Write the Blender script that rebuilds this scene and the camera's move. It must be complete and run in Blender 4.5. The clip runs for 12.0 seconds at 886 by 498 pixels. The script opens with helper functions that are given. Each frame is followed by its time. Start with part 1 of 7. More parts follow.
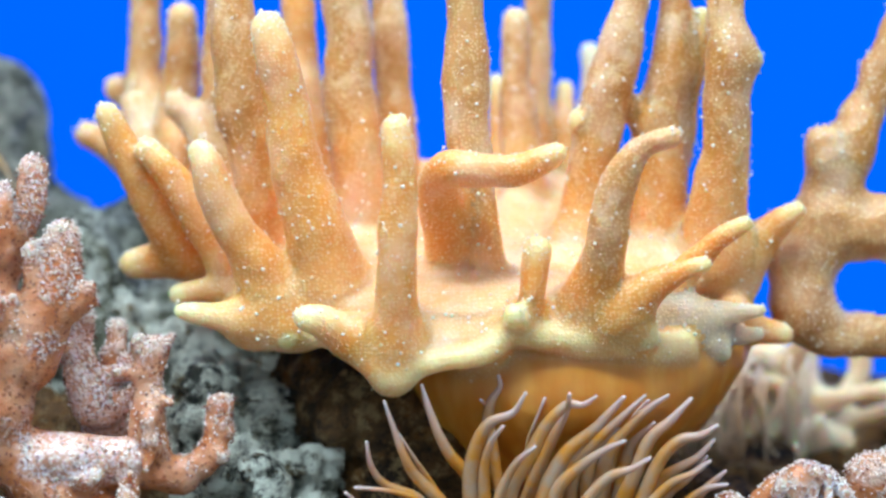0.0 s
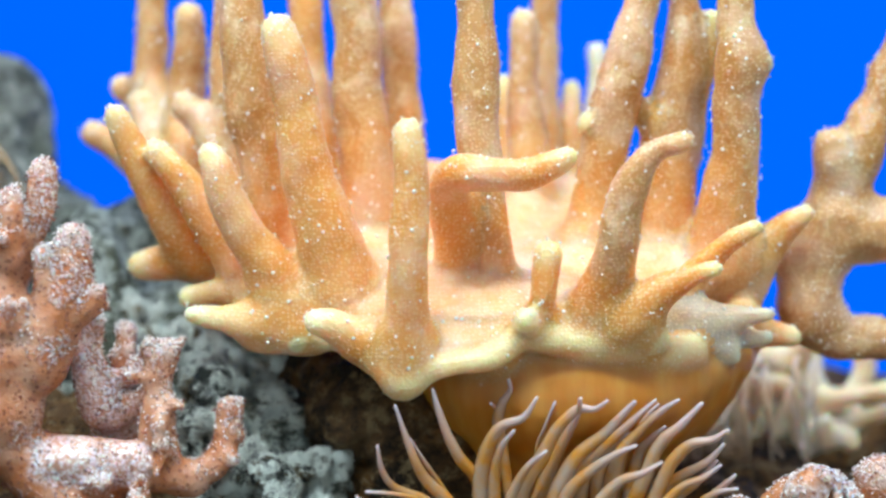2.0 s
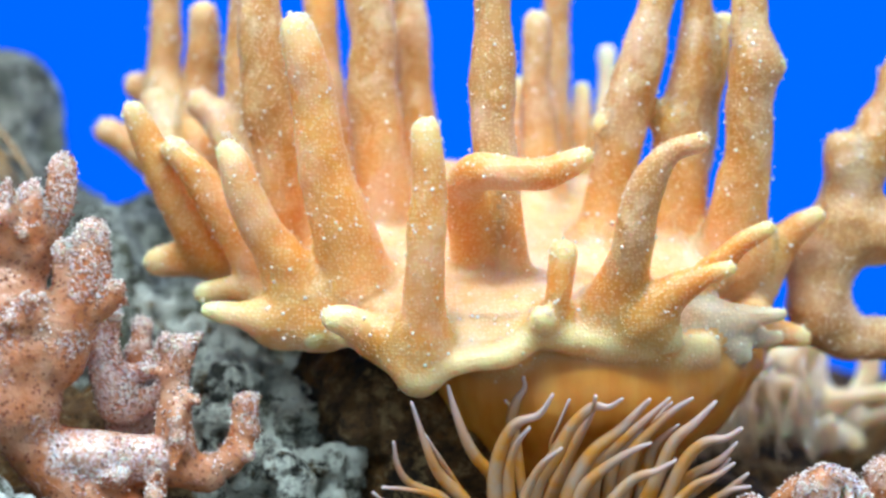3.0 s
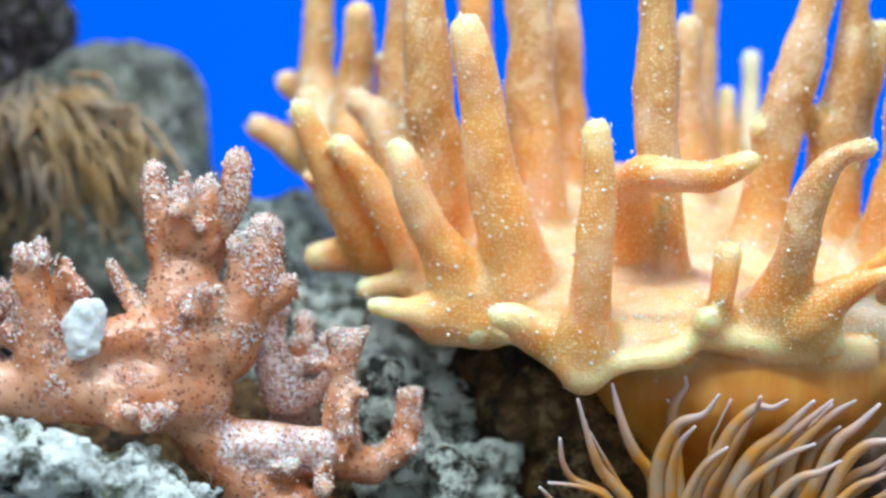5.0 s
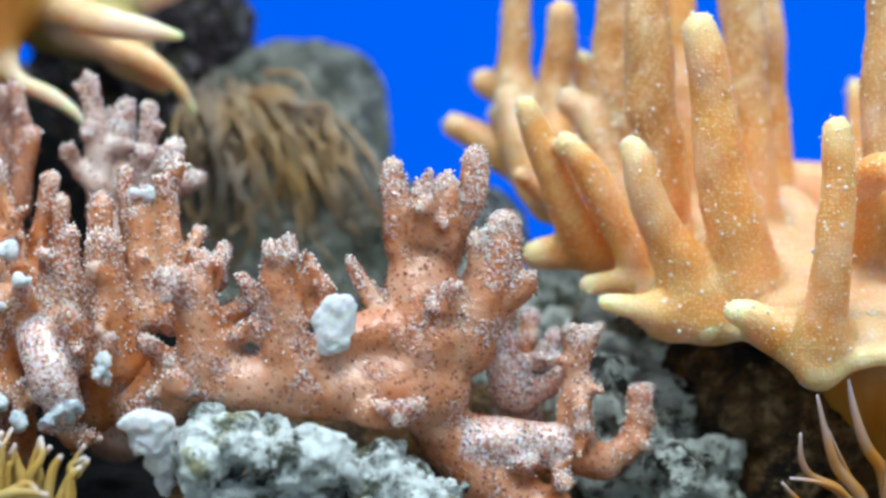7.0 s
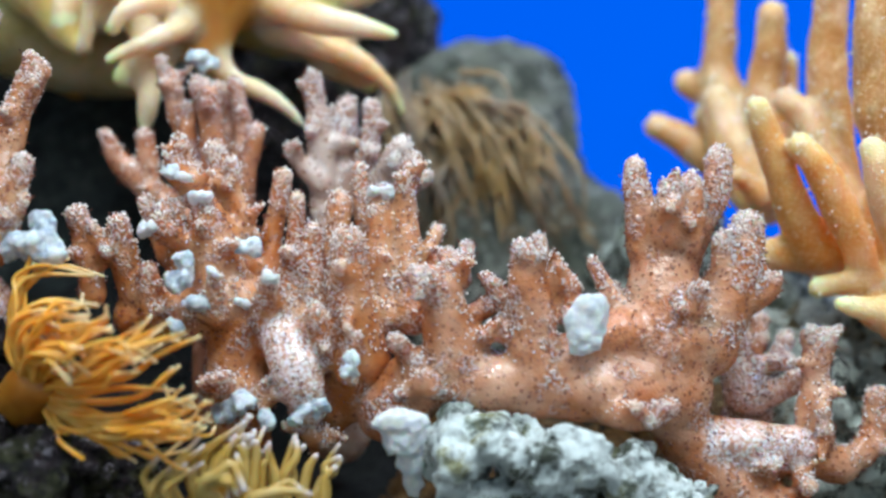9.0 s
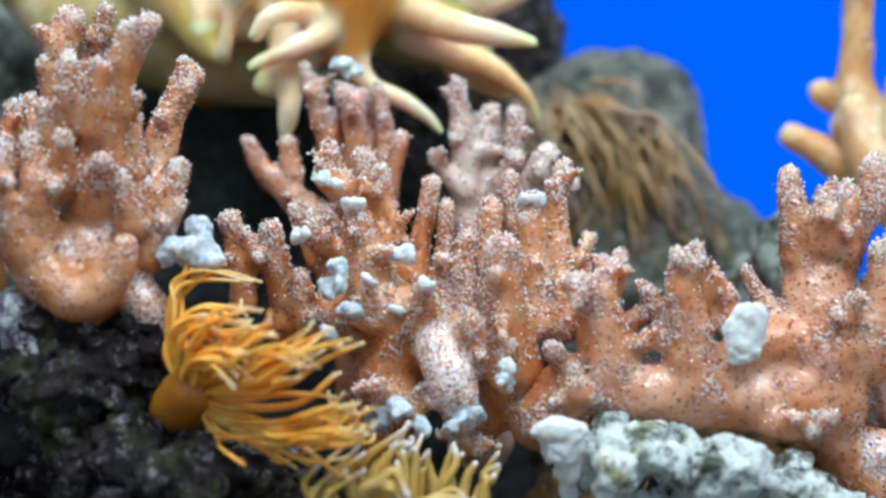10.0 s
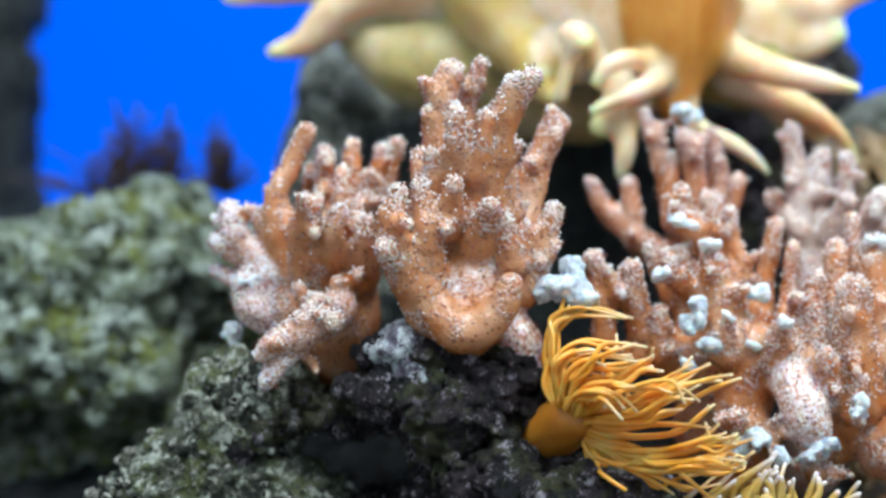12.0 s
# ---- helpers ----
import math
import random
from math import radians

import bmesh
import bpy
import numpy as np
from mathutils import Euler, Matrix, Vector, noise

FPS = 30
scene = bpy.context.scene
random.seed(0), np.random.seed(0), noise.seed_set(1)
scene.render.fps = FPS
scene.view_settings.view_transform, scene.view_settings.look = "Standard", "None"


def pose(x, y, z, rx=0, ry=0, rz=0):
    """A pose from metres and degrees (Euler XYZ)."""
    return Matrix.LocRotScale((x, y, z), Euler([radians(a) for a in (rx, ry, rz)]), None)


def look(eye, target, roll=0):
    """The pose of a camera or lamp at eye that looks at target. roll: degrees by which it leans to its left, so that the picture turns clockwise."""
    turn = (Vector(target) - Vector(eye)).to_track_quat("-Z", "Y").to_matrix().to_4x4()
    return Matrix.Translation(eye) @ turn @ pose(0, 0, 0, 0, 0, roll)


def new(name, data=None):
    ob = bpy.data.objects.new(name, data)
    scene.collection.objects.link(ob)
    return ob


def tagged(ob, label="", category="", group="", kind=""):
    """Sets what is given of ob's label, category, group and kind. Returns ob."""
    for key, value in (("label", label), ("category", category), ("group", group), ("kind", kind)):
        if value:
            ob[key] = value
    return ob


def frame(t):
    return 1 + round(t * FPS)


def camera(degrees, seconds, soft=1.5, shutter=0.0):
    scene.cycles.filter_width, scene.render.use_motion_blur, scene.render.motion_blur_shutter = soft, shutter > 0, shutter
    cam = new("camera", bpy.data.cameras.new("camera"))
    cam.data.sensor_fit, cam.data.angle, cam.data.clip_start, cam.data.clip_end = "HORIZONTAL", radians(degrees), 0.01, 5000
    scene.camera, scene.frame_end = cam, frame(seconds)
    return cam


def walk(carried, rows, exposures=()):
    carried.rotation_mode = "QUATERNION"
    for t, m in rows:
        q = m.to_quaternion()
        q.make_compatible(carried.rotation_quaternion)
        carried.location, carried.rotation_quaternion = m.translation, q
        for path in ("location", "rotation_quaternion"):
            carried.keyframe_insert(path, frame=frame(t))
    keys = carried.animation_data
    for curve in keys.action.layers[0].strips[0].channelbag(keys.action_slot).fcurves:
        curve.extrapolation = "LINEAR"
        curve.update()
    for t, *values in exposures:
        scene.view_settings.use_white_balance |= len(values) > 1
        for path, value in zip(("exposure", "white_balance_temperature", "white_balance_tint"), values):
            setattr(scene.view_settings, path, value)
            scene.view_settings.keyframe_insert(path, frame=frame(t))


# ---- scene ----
cam = camera(27.5, 12.0, soft=2.8)
PATH = [
    (0, (0.006, -0.458, 0.191), (-0.011, 1.542, 0.185), -1.4),
    (0.5, (0.006, -0.458, 0.191), (-0.013, 1.542, 0.184), -1.4),
    (1, (0.004, -0.458, 0.192), (-0.008, 1.542, 0.181), -1.5),
    (1.5, (0.004, -0.457, 0.194), (-0.012, 1.543, 0.177), -1.3),
    (2, (0.0, -0.458, 0.197), (-0.003, 1.542, 0.17), -1.3),
    (2.5, (-0.004, -0.459, 0.196), (0.008, 1.541, 0.173), -1.1),
    (4.3, (-0.029, -0.468, 0.195), (-0.025, 1.532, 0.174), -0.1),
    (4.5, (-0.032, -0.468, 0.196), (-0.038, 1.532, 0.175), 0.0),
    (5, (-0.044, -0.469, 0.195), (-0.064, 1.531, 0.175), 0.1),
    (5.5, (-0.059, -0.469, 0.196), (-0.08, 1.53, 0.174), 0.1),
    (6, (-0.075, -0.471, 0.194), (-0.097, 1.529, 0.178), 0.1),
    (6.5, (-0.091, -0.472, 0.195), (-0.11, 1.528, 0.173), 0.1),
    (7, (-0.11, -0.472, 0.193), (-0.116, 1.528, 0.177), 0.2),
    (9, (-0.173, -0.468, 0.19), (-0.181, 1.532, 0.184), 0.6),
    (9.5, (-0.187, -0.467, 0.189), (-0.203, 1.532, 0.188), 0.7),
    (10, (-0.203, -0.466, 0.187), (-0.252, 1.534, 0.2), 0.9),
    (10.5, (-0.219, -0.467, 0.186), (-0.31, 1.531, 0.21), 1.0),
    (11, (-0.233, -0.471, 0.186), (-0.369, 1.524, 0.22), 1.1),
    (11.5, (-0.251, -0.483, 0.192), (-0.406, 1.51, 0.212), 1.3),
    (12, (-0.266, -0.502, 0.195), (-0.446, 1.49, 0.208), 1.5),
]
walk(cam, [(t, look(eye, target, roll)) for t, eye, target, roll in PATH], [(0.0, 0.02), (5.0, 0.0), (7.0, -0.2), (9.0, -0.22), (10.5, -0.06), (12.0, 0.08)])

# ---- world, light, exposure ----
cam.data.dof.use_dof = True
cam.data.dof.focus_distance = 0.47
cam.data.dof.aperture_fstop = 5.5

world = bpy.data.worlds.new("room_light")
scene.world = world
world.use_nodes = True
world.node_tree.nodes["Background"].inputs[0].default_value = (0.64, 0.85, 1.0, 1)
world.node_tree.nodes["Background"].inputs[1].default_value = 0.68


def area_lamp(name, eye, target, size, size_y, watts, colour):
    data = bpy.data.lights.new(name, "AREA")
    data.shape, data.size, data.size_y = "RECTANGLE", size, size_y
    data.energy, data.color = watts, colour
    ob = new(name, data)
    ob.matrix_world = look(eye, target)
    return ob


# the lamp bars over the tank
area_lamp("tank_lamp", (-0.12, -0.5, 1.05), (-0.12, 0.03, 0.15), 1.2, 0.12, 19.0, (0.77, 0.92, 1.0))
area_lamp("tank_lamp", (-0.12, 0.06, 1.1), (-0.12, 0.06, 0.17), 1.2, 0.1, 7.5, (0.8, 0.92, 1.0))
scene.view_settings.exposure = 0.0


# ---- materials ----
class Nodes:
    """A small builder for node materials."""

    def __init__(self, name):
        self.mat = bpy.data.materials.new(name)
        self.mat.use_nodes = True
        self.tree = self.mat.node_tree
        self.bsdf = self.tree.nodes["Principled BSDF"]
        self.coord = self.tree.nodes.new("ShaderNodeNewGeometry").outputs["Position"]

    def node(self, kind, links=(), **values):
        n = self.tree.nodes.new(kind)
        for key, v in values.items():
            n.inputs[key.replace("_", " ")].default_value = v
        for a, b in links:
            self.tree.links.new(a, n.inputs[b])
        return n

    def noise(self, scale, detail=3.0, rough=0.6):
        return self.node("ShaderNodeTexNoise", [(self.coord, "Vector")], Scale=scale, Detail=detail, Roughness=rough).outputs["Fac"]

    def voronoi(self, scale, feature="F1", jitter=1.0):
        n = self.node("ShaderNodeTexVoronoi", [(self.coord, "Vector")], Scale=scale, Randomness=jitter)
        n.feature = feature
        return n

    def ramp(self, fac, lo, hi, a=0.0, b=1.0):
        n = self.node("ShaderNodeMapRange", [(fac, 0)])
        for i, v in enumerate((lo, hi, a, b)):
            n.inputs[i + 1].default_value = v
        return n.outputs[0]

    def math(self, op, a, b):
        n = self.tree.nodes.new("ShaderNodeMath")
        n.operation = op
        for i, v in enumerate((a, b)):
            if isinstance(v, (int, float)):
                n.inputs[i].default_value = v
            else:
                self.tree.links.new(v, n.inputs[i])
        return n.outputs[0]

    def mix(self, fac, a, b, blend="MIX"):
        n = self.tree.nodes.new("ShaderNodeMix")
        n.data_type, n.blend_type = "RGBA", blend
        for v, i in ((fac, 0), (a, 6), (b, 7)):
            if isinstance(v, tuple):
                n.inputs[i].default_value = (*v, 1)
            elif isinstance(v, (int, float)):
                n.inputs[i].default_value = v
            else:
                self.tree.links.new(v, n.inputs[i])
        return n.outputs[2]

    def attr(self, name):
        n = self.tree.nodes.new("ShaderNodeAttribute")
        n.attribute_name = name
        return n.outputs["Fac"]

    def done(self, colour, rough=0.5, bump=None, depth=0.001, strength=1.0, sss=0.0, sss_radius=(0.004, 0.002, 0.001), spec=0.5, coat=0.0):
        b = self.bsdf
        for v, key in ((colour, "Base Color"), (rough, "Roughness")):
            if isinstance(v, tuple):
                b.inputs[key].default_value = (*v, 1)
            elif isinstance(v, (int, float)):
                b.inputs[key].default_value = v
            else:
                self.tree.links.new(v, b.inputs[key])
        b.inputs["Specular IOR Level"].default_value = spec
        b.inputs["Subsurface Weight"].default_value = sss
        b.inputs["Subsurface Radius"].default_value = sss_radius
        b.inputs["Subsurface Scale"].default_value = 1.0
        b.inputs["Coat Weight"].default_value = coat
        if bump is not None:
            n = self.node("ShaderNodeBump", [(bump, "Height")], Distance=depth, Strength=strength)
            self.tree.links.new(n.outputs[0], b.inputs["Normal"])
        return self.mat


def leather_material(name, deep, pale, tip, tip_from=0.8, dots=1.0, lip=(0.88, 0.78, 0.44), film=0.16, root=None):
    """Leather coral: pored skin, pale tips, whitish specks of drawn-in polyps; root: the skin at the foot of a finger, where it differs."""
    m = Nodes(name)
    spread = m.ramp(m.noise(55.0, 3.0), 0.38, 0.68)
    tint = m.mix(spread, deep, pale)
    if root:
        tint = m.mix(m.ramp(m.math("ADD", m.attr("along"), m.ramp(m.noise(60.0, 2.0), 0.3, 0.7, -0.1, 0.1)), 0.12, 0.4), m.mix(spread, *root), tint)
    tint = m.mix(m.math("MULTIPLY", m.ramp(m.noise(400.0, 2.0), 0.45, 0.75), 0.35), tint, pale)
    coat = m.math("MULTIPLY", m.ramp(m.noise(75.0, 4.0, 0.65), 0.52, 0.66), film)
    tint = m.mix(coat, tint, (0.42, 0.3, 0.17))
    if film > 0.3:
        warts = m.math("MULTIPLY", m.ramp(m.noise(120.0, 3.0, 0.6), 0.54, 0.66), 0.45)
        tint = m.mix(m.math("MULTIPLY", warts, m.ramp(m.attr("along"), 0.1, 0.4)), tint, (0.84, 0.66, 0.42))
    flush = m.math("MULTIPLY", m.math("ADD", m.ramp(m.noise(42.0, 4.0, 0.6), 0.5, 0.66), m.ramp(m.attr("along"), -0.3, 0.16, 0.8, 0.0)), 0.5)
    tint = m.mix(flush, tint, tuple(0.45 * a + 0.55 * b for a, b in zip(pale, (0.95, 0.78, 0.7))))
    tint = m.mix(m.math("MULTIPLY", m.ramp(m.noise(330.0, 3.0), 0.45, 0.62), m.ramp(m.attr("along"), -0.3, 0.1, 0.6, 0.12)), tint, (0.76, 0.38, 0.14))
    pore = m.voronoi(1000.0, "F1", 0.7)
    tint = m.mix(m.ramp(pore.outputs["Distance"], 0.12, 0.5, 0.5, 0.0), tint, (0.92, 0.72, 0.46))
    tint = m.mix(m.ramp(m.attr("along"), tip_from, 1.04, 0.0, 0.7), tint, tip)
    tint = m.mix(m.math("MULTIPLY", m.attr("pale"), m.ramp(m.noise(300.0, 3.0), 0.3, 0.6, 0.55, 0.95)), tint, lip)
    stretch = m.node("ShaderNodeVectorMath", [(m.coord, 0)])
    stretch.operation = "MULTIPLY"
    stretch.inputs[1].default_value = (1.0, 1.0, 0.18)
    streak = m.node("ShaderNodeTexNoise", [(stretch.outputs[0], "Vector")], Scale=190.0, Detail=3.0).outputs["Fac"]
    belly = m.mix(m.ramp(streak, 0.36, 0.66), (0.52, 0.18, 0.012), (0.6, 0.26, 0.04))
    belly = m.mix(m.math("MULTIPLY", m.ramp(m.noise(45.0, 3.0), 0.5, 0.7), 0.5), belly, (0.32, 0.15, 0.05))
    tint = m.mix(m.attr("under"), tint, belly)
    speck = m.voronoi(330.0)
    spot = m.ramp(speck.outputs["Distance"], 0.10, 0.22, 1.0, 0.0)
    pick = m.ramp(speck.outputs["Color"], 0.62, 0.64)
    patch = m.ramp(m.noise(90.0, 2.0), 0.38, 0.6)
    clear = m.math("SUBTRACT", 1.0, m.attr("under"))
    white = m.math("MULTIPLY", m.math("MULTIPLY", m.math("MULTIPLY", spot, pick), clear), m.math("MULTIPLY", patch, dots))
    tint = m.mix(white, tint, (0.95, 0.9, 0.78))
    relief = m.math("ADD", m.math("MULTIPLY", m.ramp(pore.outputs["Distance"], 0.0, 0.6, 1.0, 0.0), 0.5), m.math("MULTIPLY", white, 1.4))
    relief = m.math("ADD", relief, m.math("MULTIPLY", m.noise(160.0, 2.0), 1.2))
    relief = m.math("MULTIPLY", relief, m.ramp(m.attr("under"), 0.0, 1.0, 1.0, 0.1))
    return m.done(tint, 0.36, relief, 0.00034, 0.9, 0.7, (0.011, 0.005, 0.0018), 0.5)


def pink_material(name, deep, pale, frost_glint, frost_glint_mix=0.42):
    """Pink soft coral: smooth salmon flesh with dark pores, and fields of pale raised polyps, whitened further as
    highlights, with reddish grooves between them.
    """
    m = Nodes(name)
    tint = m.mix(m.ramp(m.noise(70.0, 3.0), 0.38, 0.66), deep, pale)
    swirl = m.node("ShaderNodeTexNoise", [(m.coord, "Vector")], Scale=380.0, Detail=2.0)
    shift = m.node("ShaderNodeVectorMath", [(swirl.outputs["Color"], 0)])
    shift.operation = "MULTIPLY"
    shift.inputs[1].default_value = (0.003, 0.003, 0.003)
    bent = m.node("ShaderNodeVectorMath", [(m.coord, 0), (shift.outputs[0], 1)])
    bent.operation = "ADD"
    cell = m.node("ShaderNodeTexVoronoi", [(bent.outputs[0], "Vector")], Scale=980.0, Randomness=1.0)
    top = m.ramp(cell.outputs["Distance"], 0.28, 0.72, 1.0, 0.0)
    crust = m.math("ADD", m.math("MULTIPLY", m.ramp(m.attr("along"), 0.35, 0.95), 0.5), m.ramp(m.noise(85.0, 3.0), 0.42, 0.66, 0.0, 0.9))
    field = m.ramp(crust, 0.42, 0.85)
    # Polyp tops: their own pale colour, with highlights painted into it.
    tint = m.mix(m.math("MULTIPLY", m.math("MULTIPLY", field, top), frost_glint_mix), tint, frost_glint)
    tint = m.mix(m.math("MULTIPLY", m.math("MULTIPLY", field, m.math("SUBTRACT", 1.0, top)), 0.5), tint, (0.46, 0.12, 0.04))
    tint = m.mix(m.math("MULTIPLY", m.ramp(m.attr("along"), 0.9, 1.04), m.ramp(m.noise(160.0, 2.0), 0.38, 0.62, 0.05, 0.6)), tint, (0.96, 0.86, 0.8))
    tint = m.mix(m.math("MULTIPLY", m.attr("pale"), m.math("ADD", m.math("MULTIPLY", top, 0.75), 0.2)), tint, (0.96, 0.9, 0.95))
    grain = m.voronoi(520.0, "F1", 1.0)
    dot = m.math("MULTIPLY", m.ramp(grain.outputs["Distance"], 0.22, 0.32, 1.0, 0.0), m.ramp(grain.outputs["Color"], 0.3, 0.32))
    tint = m.mix(m.math("MULTIPLY", m.math("MULTIPLY", dot, m.ramp(m.noise(65.0, 2.0), 0.35, 0.5)), 0.65), tint, (0.16, 0.035, 0.02))
    relief = m.math("ADD", m.math("MULTIPLY", top, m.ramp(field, 0.0, 1.0, 0.1, 1.0)), m.math("MULTIPLY", m.noise(200.0, 2.0), 0.3))
    return m.done(tint, 0.24, relief, 0.001, 1.0, 0.55, (0.006, 0.003, 0.0015), 0.7, 0.0)


def rock_material(name, dark, mid, light, growth, grow=0.5, scale=1.0, lit=0.56, pit_shade=0.8, depth=0.004):
    """Live rock: mottled stone with algae and crusts."""
    m = Nodes(name)
    tint = m.mix(m.ramp(m.noise(75.0 * scale, 6.0, 0.72), 0.42, 0.56), dark, mid)
    tint = m.mix(m.math("MULTIPLY", m.ramp(m.noise(48.0 * scale, 5.0, 0.75), 0.5, 0.58), grow), tint, growth)
    tint = m.mix(m.ramp(m.noise(150.0 * scale, 6.0, 0.75), lit - 0.03, lit + 0.05), tint, light)
    crack = m.noise(330.0 * scale, 5.0, 0.8)
    # Pits are also darkened in colour, standing in for their shade.
    tint = m.mix(m.ramp(crack, 0.36, 0.46, pit_shade, 0.0), tint, dark)
    relief = m.math("ADD", m.math("MULTIPLY", m.ramp(crack, 0.34, 0.5), 1.2), m.math("MULTIPLY", m.noise(200.0 * scale, 7.0, 0.8), 2.6))
    return m.done(tint, 0.7, relief, depth, 1.0, 0.0, spec=0.35)


def plain_material(name, a, b, scale, rough=0.45, sss=0.2, depth=0.0004, tip=None, tip_at=0.7):
    m = Nodes(name)
    tint = m.mix(m.ramp(m.noise(scale, 3.0), 0.35, 0.65), a, b)
    if tip:
        tint = m.mix(m.ramp(m.attr("along"), tip_at, 1.0), tint, tip)
    return m.done(tint, rough, m.noise(scale * 6.0, 4.0), depth, 0.8, sss)


M_LEATHER = leather_material("leather_coral_orange", (0.72, 0.27, 0.034), (0.78, 0.4, 0.125), (0.9, 0.77, 0.42), 0.82)

M_LEATHERTAN = leather_material("leather_coral_browned", (0.48, 0.195, 0.035), (0.56, 0.3, 0.11), (0.76, 0.54, 0.28), 0.88, film=0.32, root=((0.72, 0.27, 0.034), (0.78, 0.4, 0.125)))
M_LEATHERGREY = leather_material("leather_coral_bleached", (0.5, 0.3, 0.16), (0.6, 0.48, 0.36), (0.62, 0.58, 0.48), 0.7, 0.6, (0.66, 0.6, 0.42))
M_RIGHT = leather_material("leather_coral_tan", (0.44, 0.17, 0.022), (0.46, 0.23, 0.055), (0.56, 0.33, 0.12), 0.9, 1.0)
M_YELLOW = leather_material("leather_coral_yellow", (0.66, 0.4, 0.16), (0.82, 0.62, 0.47), (0.7, 0.82, 0.4), 0.86, 0.1)
M_GOLDEN = leather_material("leather_coral_golden", (0.7, 0.42, 0.07), (0.8, 0.56, 0.17), (0.82, 0.84, 0.5), 0.86, 0.1)
M_OLIVE = leather_material("leather_coral_olive", (0.27, 0.2, 0.025), (0.42, 0.35, 0.07), (0.75, 0.75, 0.4), 0.86, 0.1)
M_CREAM = leather_material("leather_coral_cream", (0.72, 0.5, 0.28), (0.84, 0.7, 0.52), (0.9, 0.84, 0.72), 0.75, 0.1)
M_PINK = pink_material("pink_coral", (0.5, 0.16, 0.042), (0.6, 0.305, 0.17), (0.97, 0.88, 0.87), 0.72)
M_PINKROSE = pink_material("rose_pink_coral", (0.53, 0.185, 0.072), (0.67, 0.365, 0.24), (0.97, 0.9, 0.92), 0.7)
M_PINKPALE = pink_material("pale_pink_coral", (0.44, 0.26, 0.2), (0.58, 0.42, 0.36), (0.93, 0.9, 0.93), 0.6)
M_ROCKGREY = rock_material("grey_rock", (0.07, 0.075, 0.06), (0.42, 0.47, 0.4), (0.8, 0.86, 0.78), (0.3, 0.32, 0.2), lit=0.5)
M_ROCKBOULDER = rock_material("boulder_rock", (0.12, 0.13, 0.11), (0.42, 0.42, 0.35), (0.68, 0.68, 0.6), (0.34, 0.37, 0.27))
M_ROCKPALE = rock_material("pale_rock", (0.04, 0.045, 0.036), (0.46, 0.46, 0.34), (0.9, 0.94, 0.84), (0.42, 0.28, 0.1), 0.75, 0.55, 0.455, 0.8, 0.003)
M_ROCKWHITE = rock_material("white_crusted_rock", (0.1, 0.11, 0.08), (0.46, 0.54, 0.46), (0.95, 1.0, 0.98), (0.4, 0.36, 0.16), 0.7, 0.5, 0.46, 0.7, 0.0018)
M_ROCKMOSS = rock_material("mossy_rock", (0.02, 0.03, 0.018), (0.36, 0.42, 0.26), (0.82, 0.9, 0.78), (0.38, 0.42, 0.07), 0.75, 1.0, 0.53)
M_ROCKDARK = rock_material("dark_rock", (0.012, 0.009, 0.012), (0.06, 0.034, 0.042), (0.56, 0.48, 0.54), (0.13, 0.13, 0.045), 0.6, 1.5, 0.58)
M_ROCKLILAC = rock_material("lilac_rock", (0.06, 0.04, 0.06), (0.5, 0.44, 0.54), (0.92, 0.95, 0.97), (0.3, 0.22, 0.3), 0.6, 1.4, 0.48, 0.8, 0.002)
# Near-black tone: own colour of the tall rock, painted shade under the yellow coral.
M_ROCKNIGHT = rock_material("dark_shade_rock", (0.008, 0.012, 0.014), (0.03, 0.04, 0.04), (0.07, 0.08, 0.07), (0.03, 0.04, 0.03), 0.4)
# Near-black: shade of the hollow under the corals put into the colour.
M_ROCKSHADE = rock_material("black_shade_rock", (0.002, 0.002, 0.003), (0.008, 0.008, 0.01), (0.03, 0.028, 0.03), (0.01, 0.012, 0.008), 0.4)
M_ROCKBROWN = rock_material("brown_rock", (0.03, 0.016, 0.006), (0.25, 0.125, 0.04), (0.5, 0.34, 0.16), (0.38, 0.16, 0.03), 0.7)
M_ROCKGREEN = rock_material("green_rock", (0.02, 0.024, 0.016), (0.24, 0.24, 0.16), (0.82, 0.82, 0.7), (0.3, 0.33, 0.12), 0.6, 1.3, 0.54)
M_SPONGE = plain_material("white_sponge", (0.36, 0.43, 0.52), (0.92, 0.95, 0.97), 420.0, 0.5, 0.3, 0.0014)
M_SPONGEWHITE = plain_material("bleached_sponge", (0.76, 0.76, 0.8), (0.98, 0.98, 0.97), 560.0, 0.45, 0.3, 0.0014)
M_ANEM_TAN = plain_material("tan_tentacles", (0.56, 0.24, 0.03), (0.42, 0.3, 0.22), 130.0, 0.26, 0.4, 0.0001, (0.6, 0.48, 0.52), 0.55)
M_ANEM_GOLD = plain_material("gold_tentacles", (0.78, 0.27, 0.015), (0.82, 0.42, 0.09), 120.0, 0.22, 0.5, 0.0001, (0.72, 0.5, 0.3), 0.8)
M_GOLDFOOT = plain_material("anemone_column", (0.42, 0.13, 0.012), (0.66, 0.25, 0.025), 60.0, 0.4, 0.3)
M_ANEM_BROWN = plain_material("brown_tentacles", (0.32, 0.185, 0.06), (0.22, 0.17, 0.13), 45.0, 0.4, 0.3, 0.0001)
M_ANEM_RUST = plain_material("rust_tentacles", (0.62, 0.34, 0.16), (0.8, 0.64, 0.5), 60.0, 0.45, 0.2, 0.0001)
M_FEATHER = plain_material("dark_feathers", (0.025, 0.012, 0.012), (0.06, 0.03, 0.02), 200.0, 0.7, 0.0)
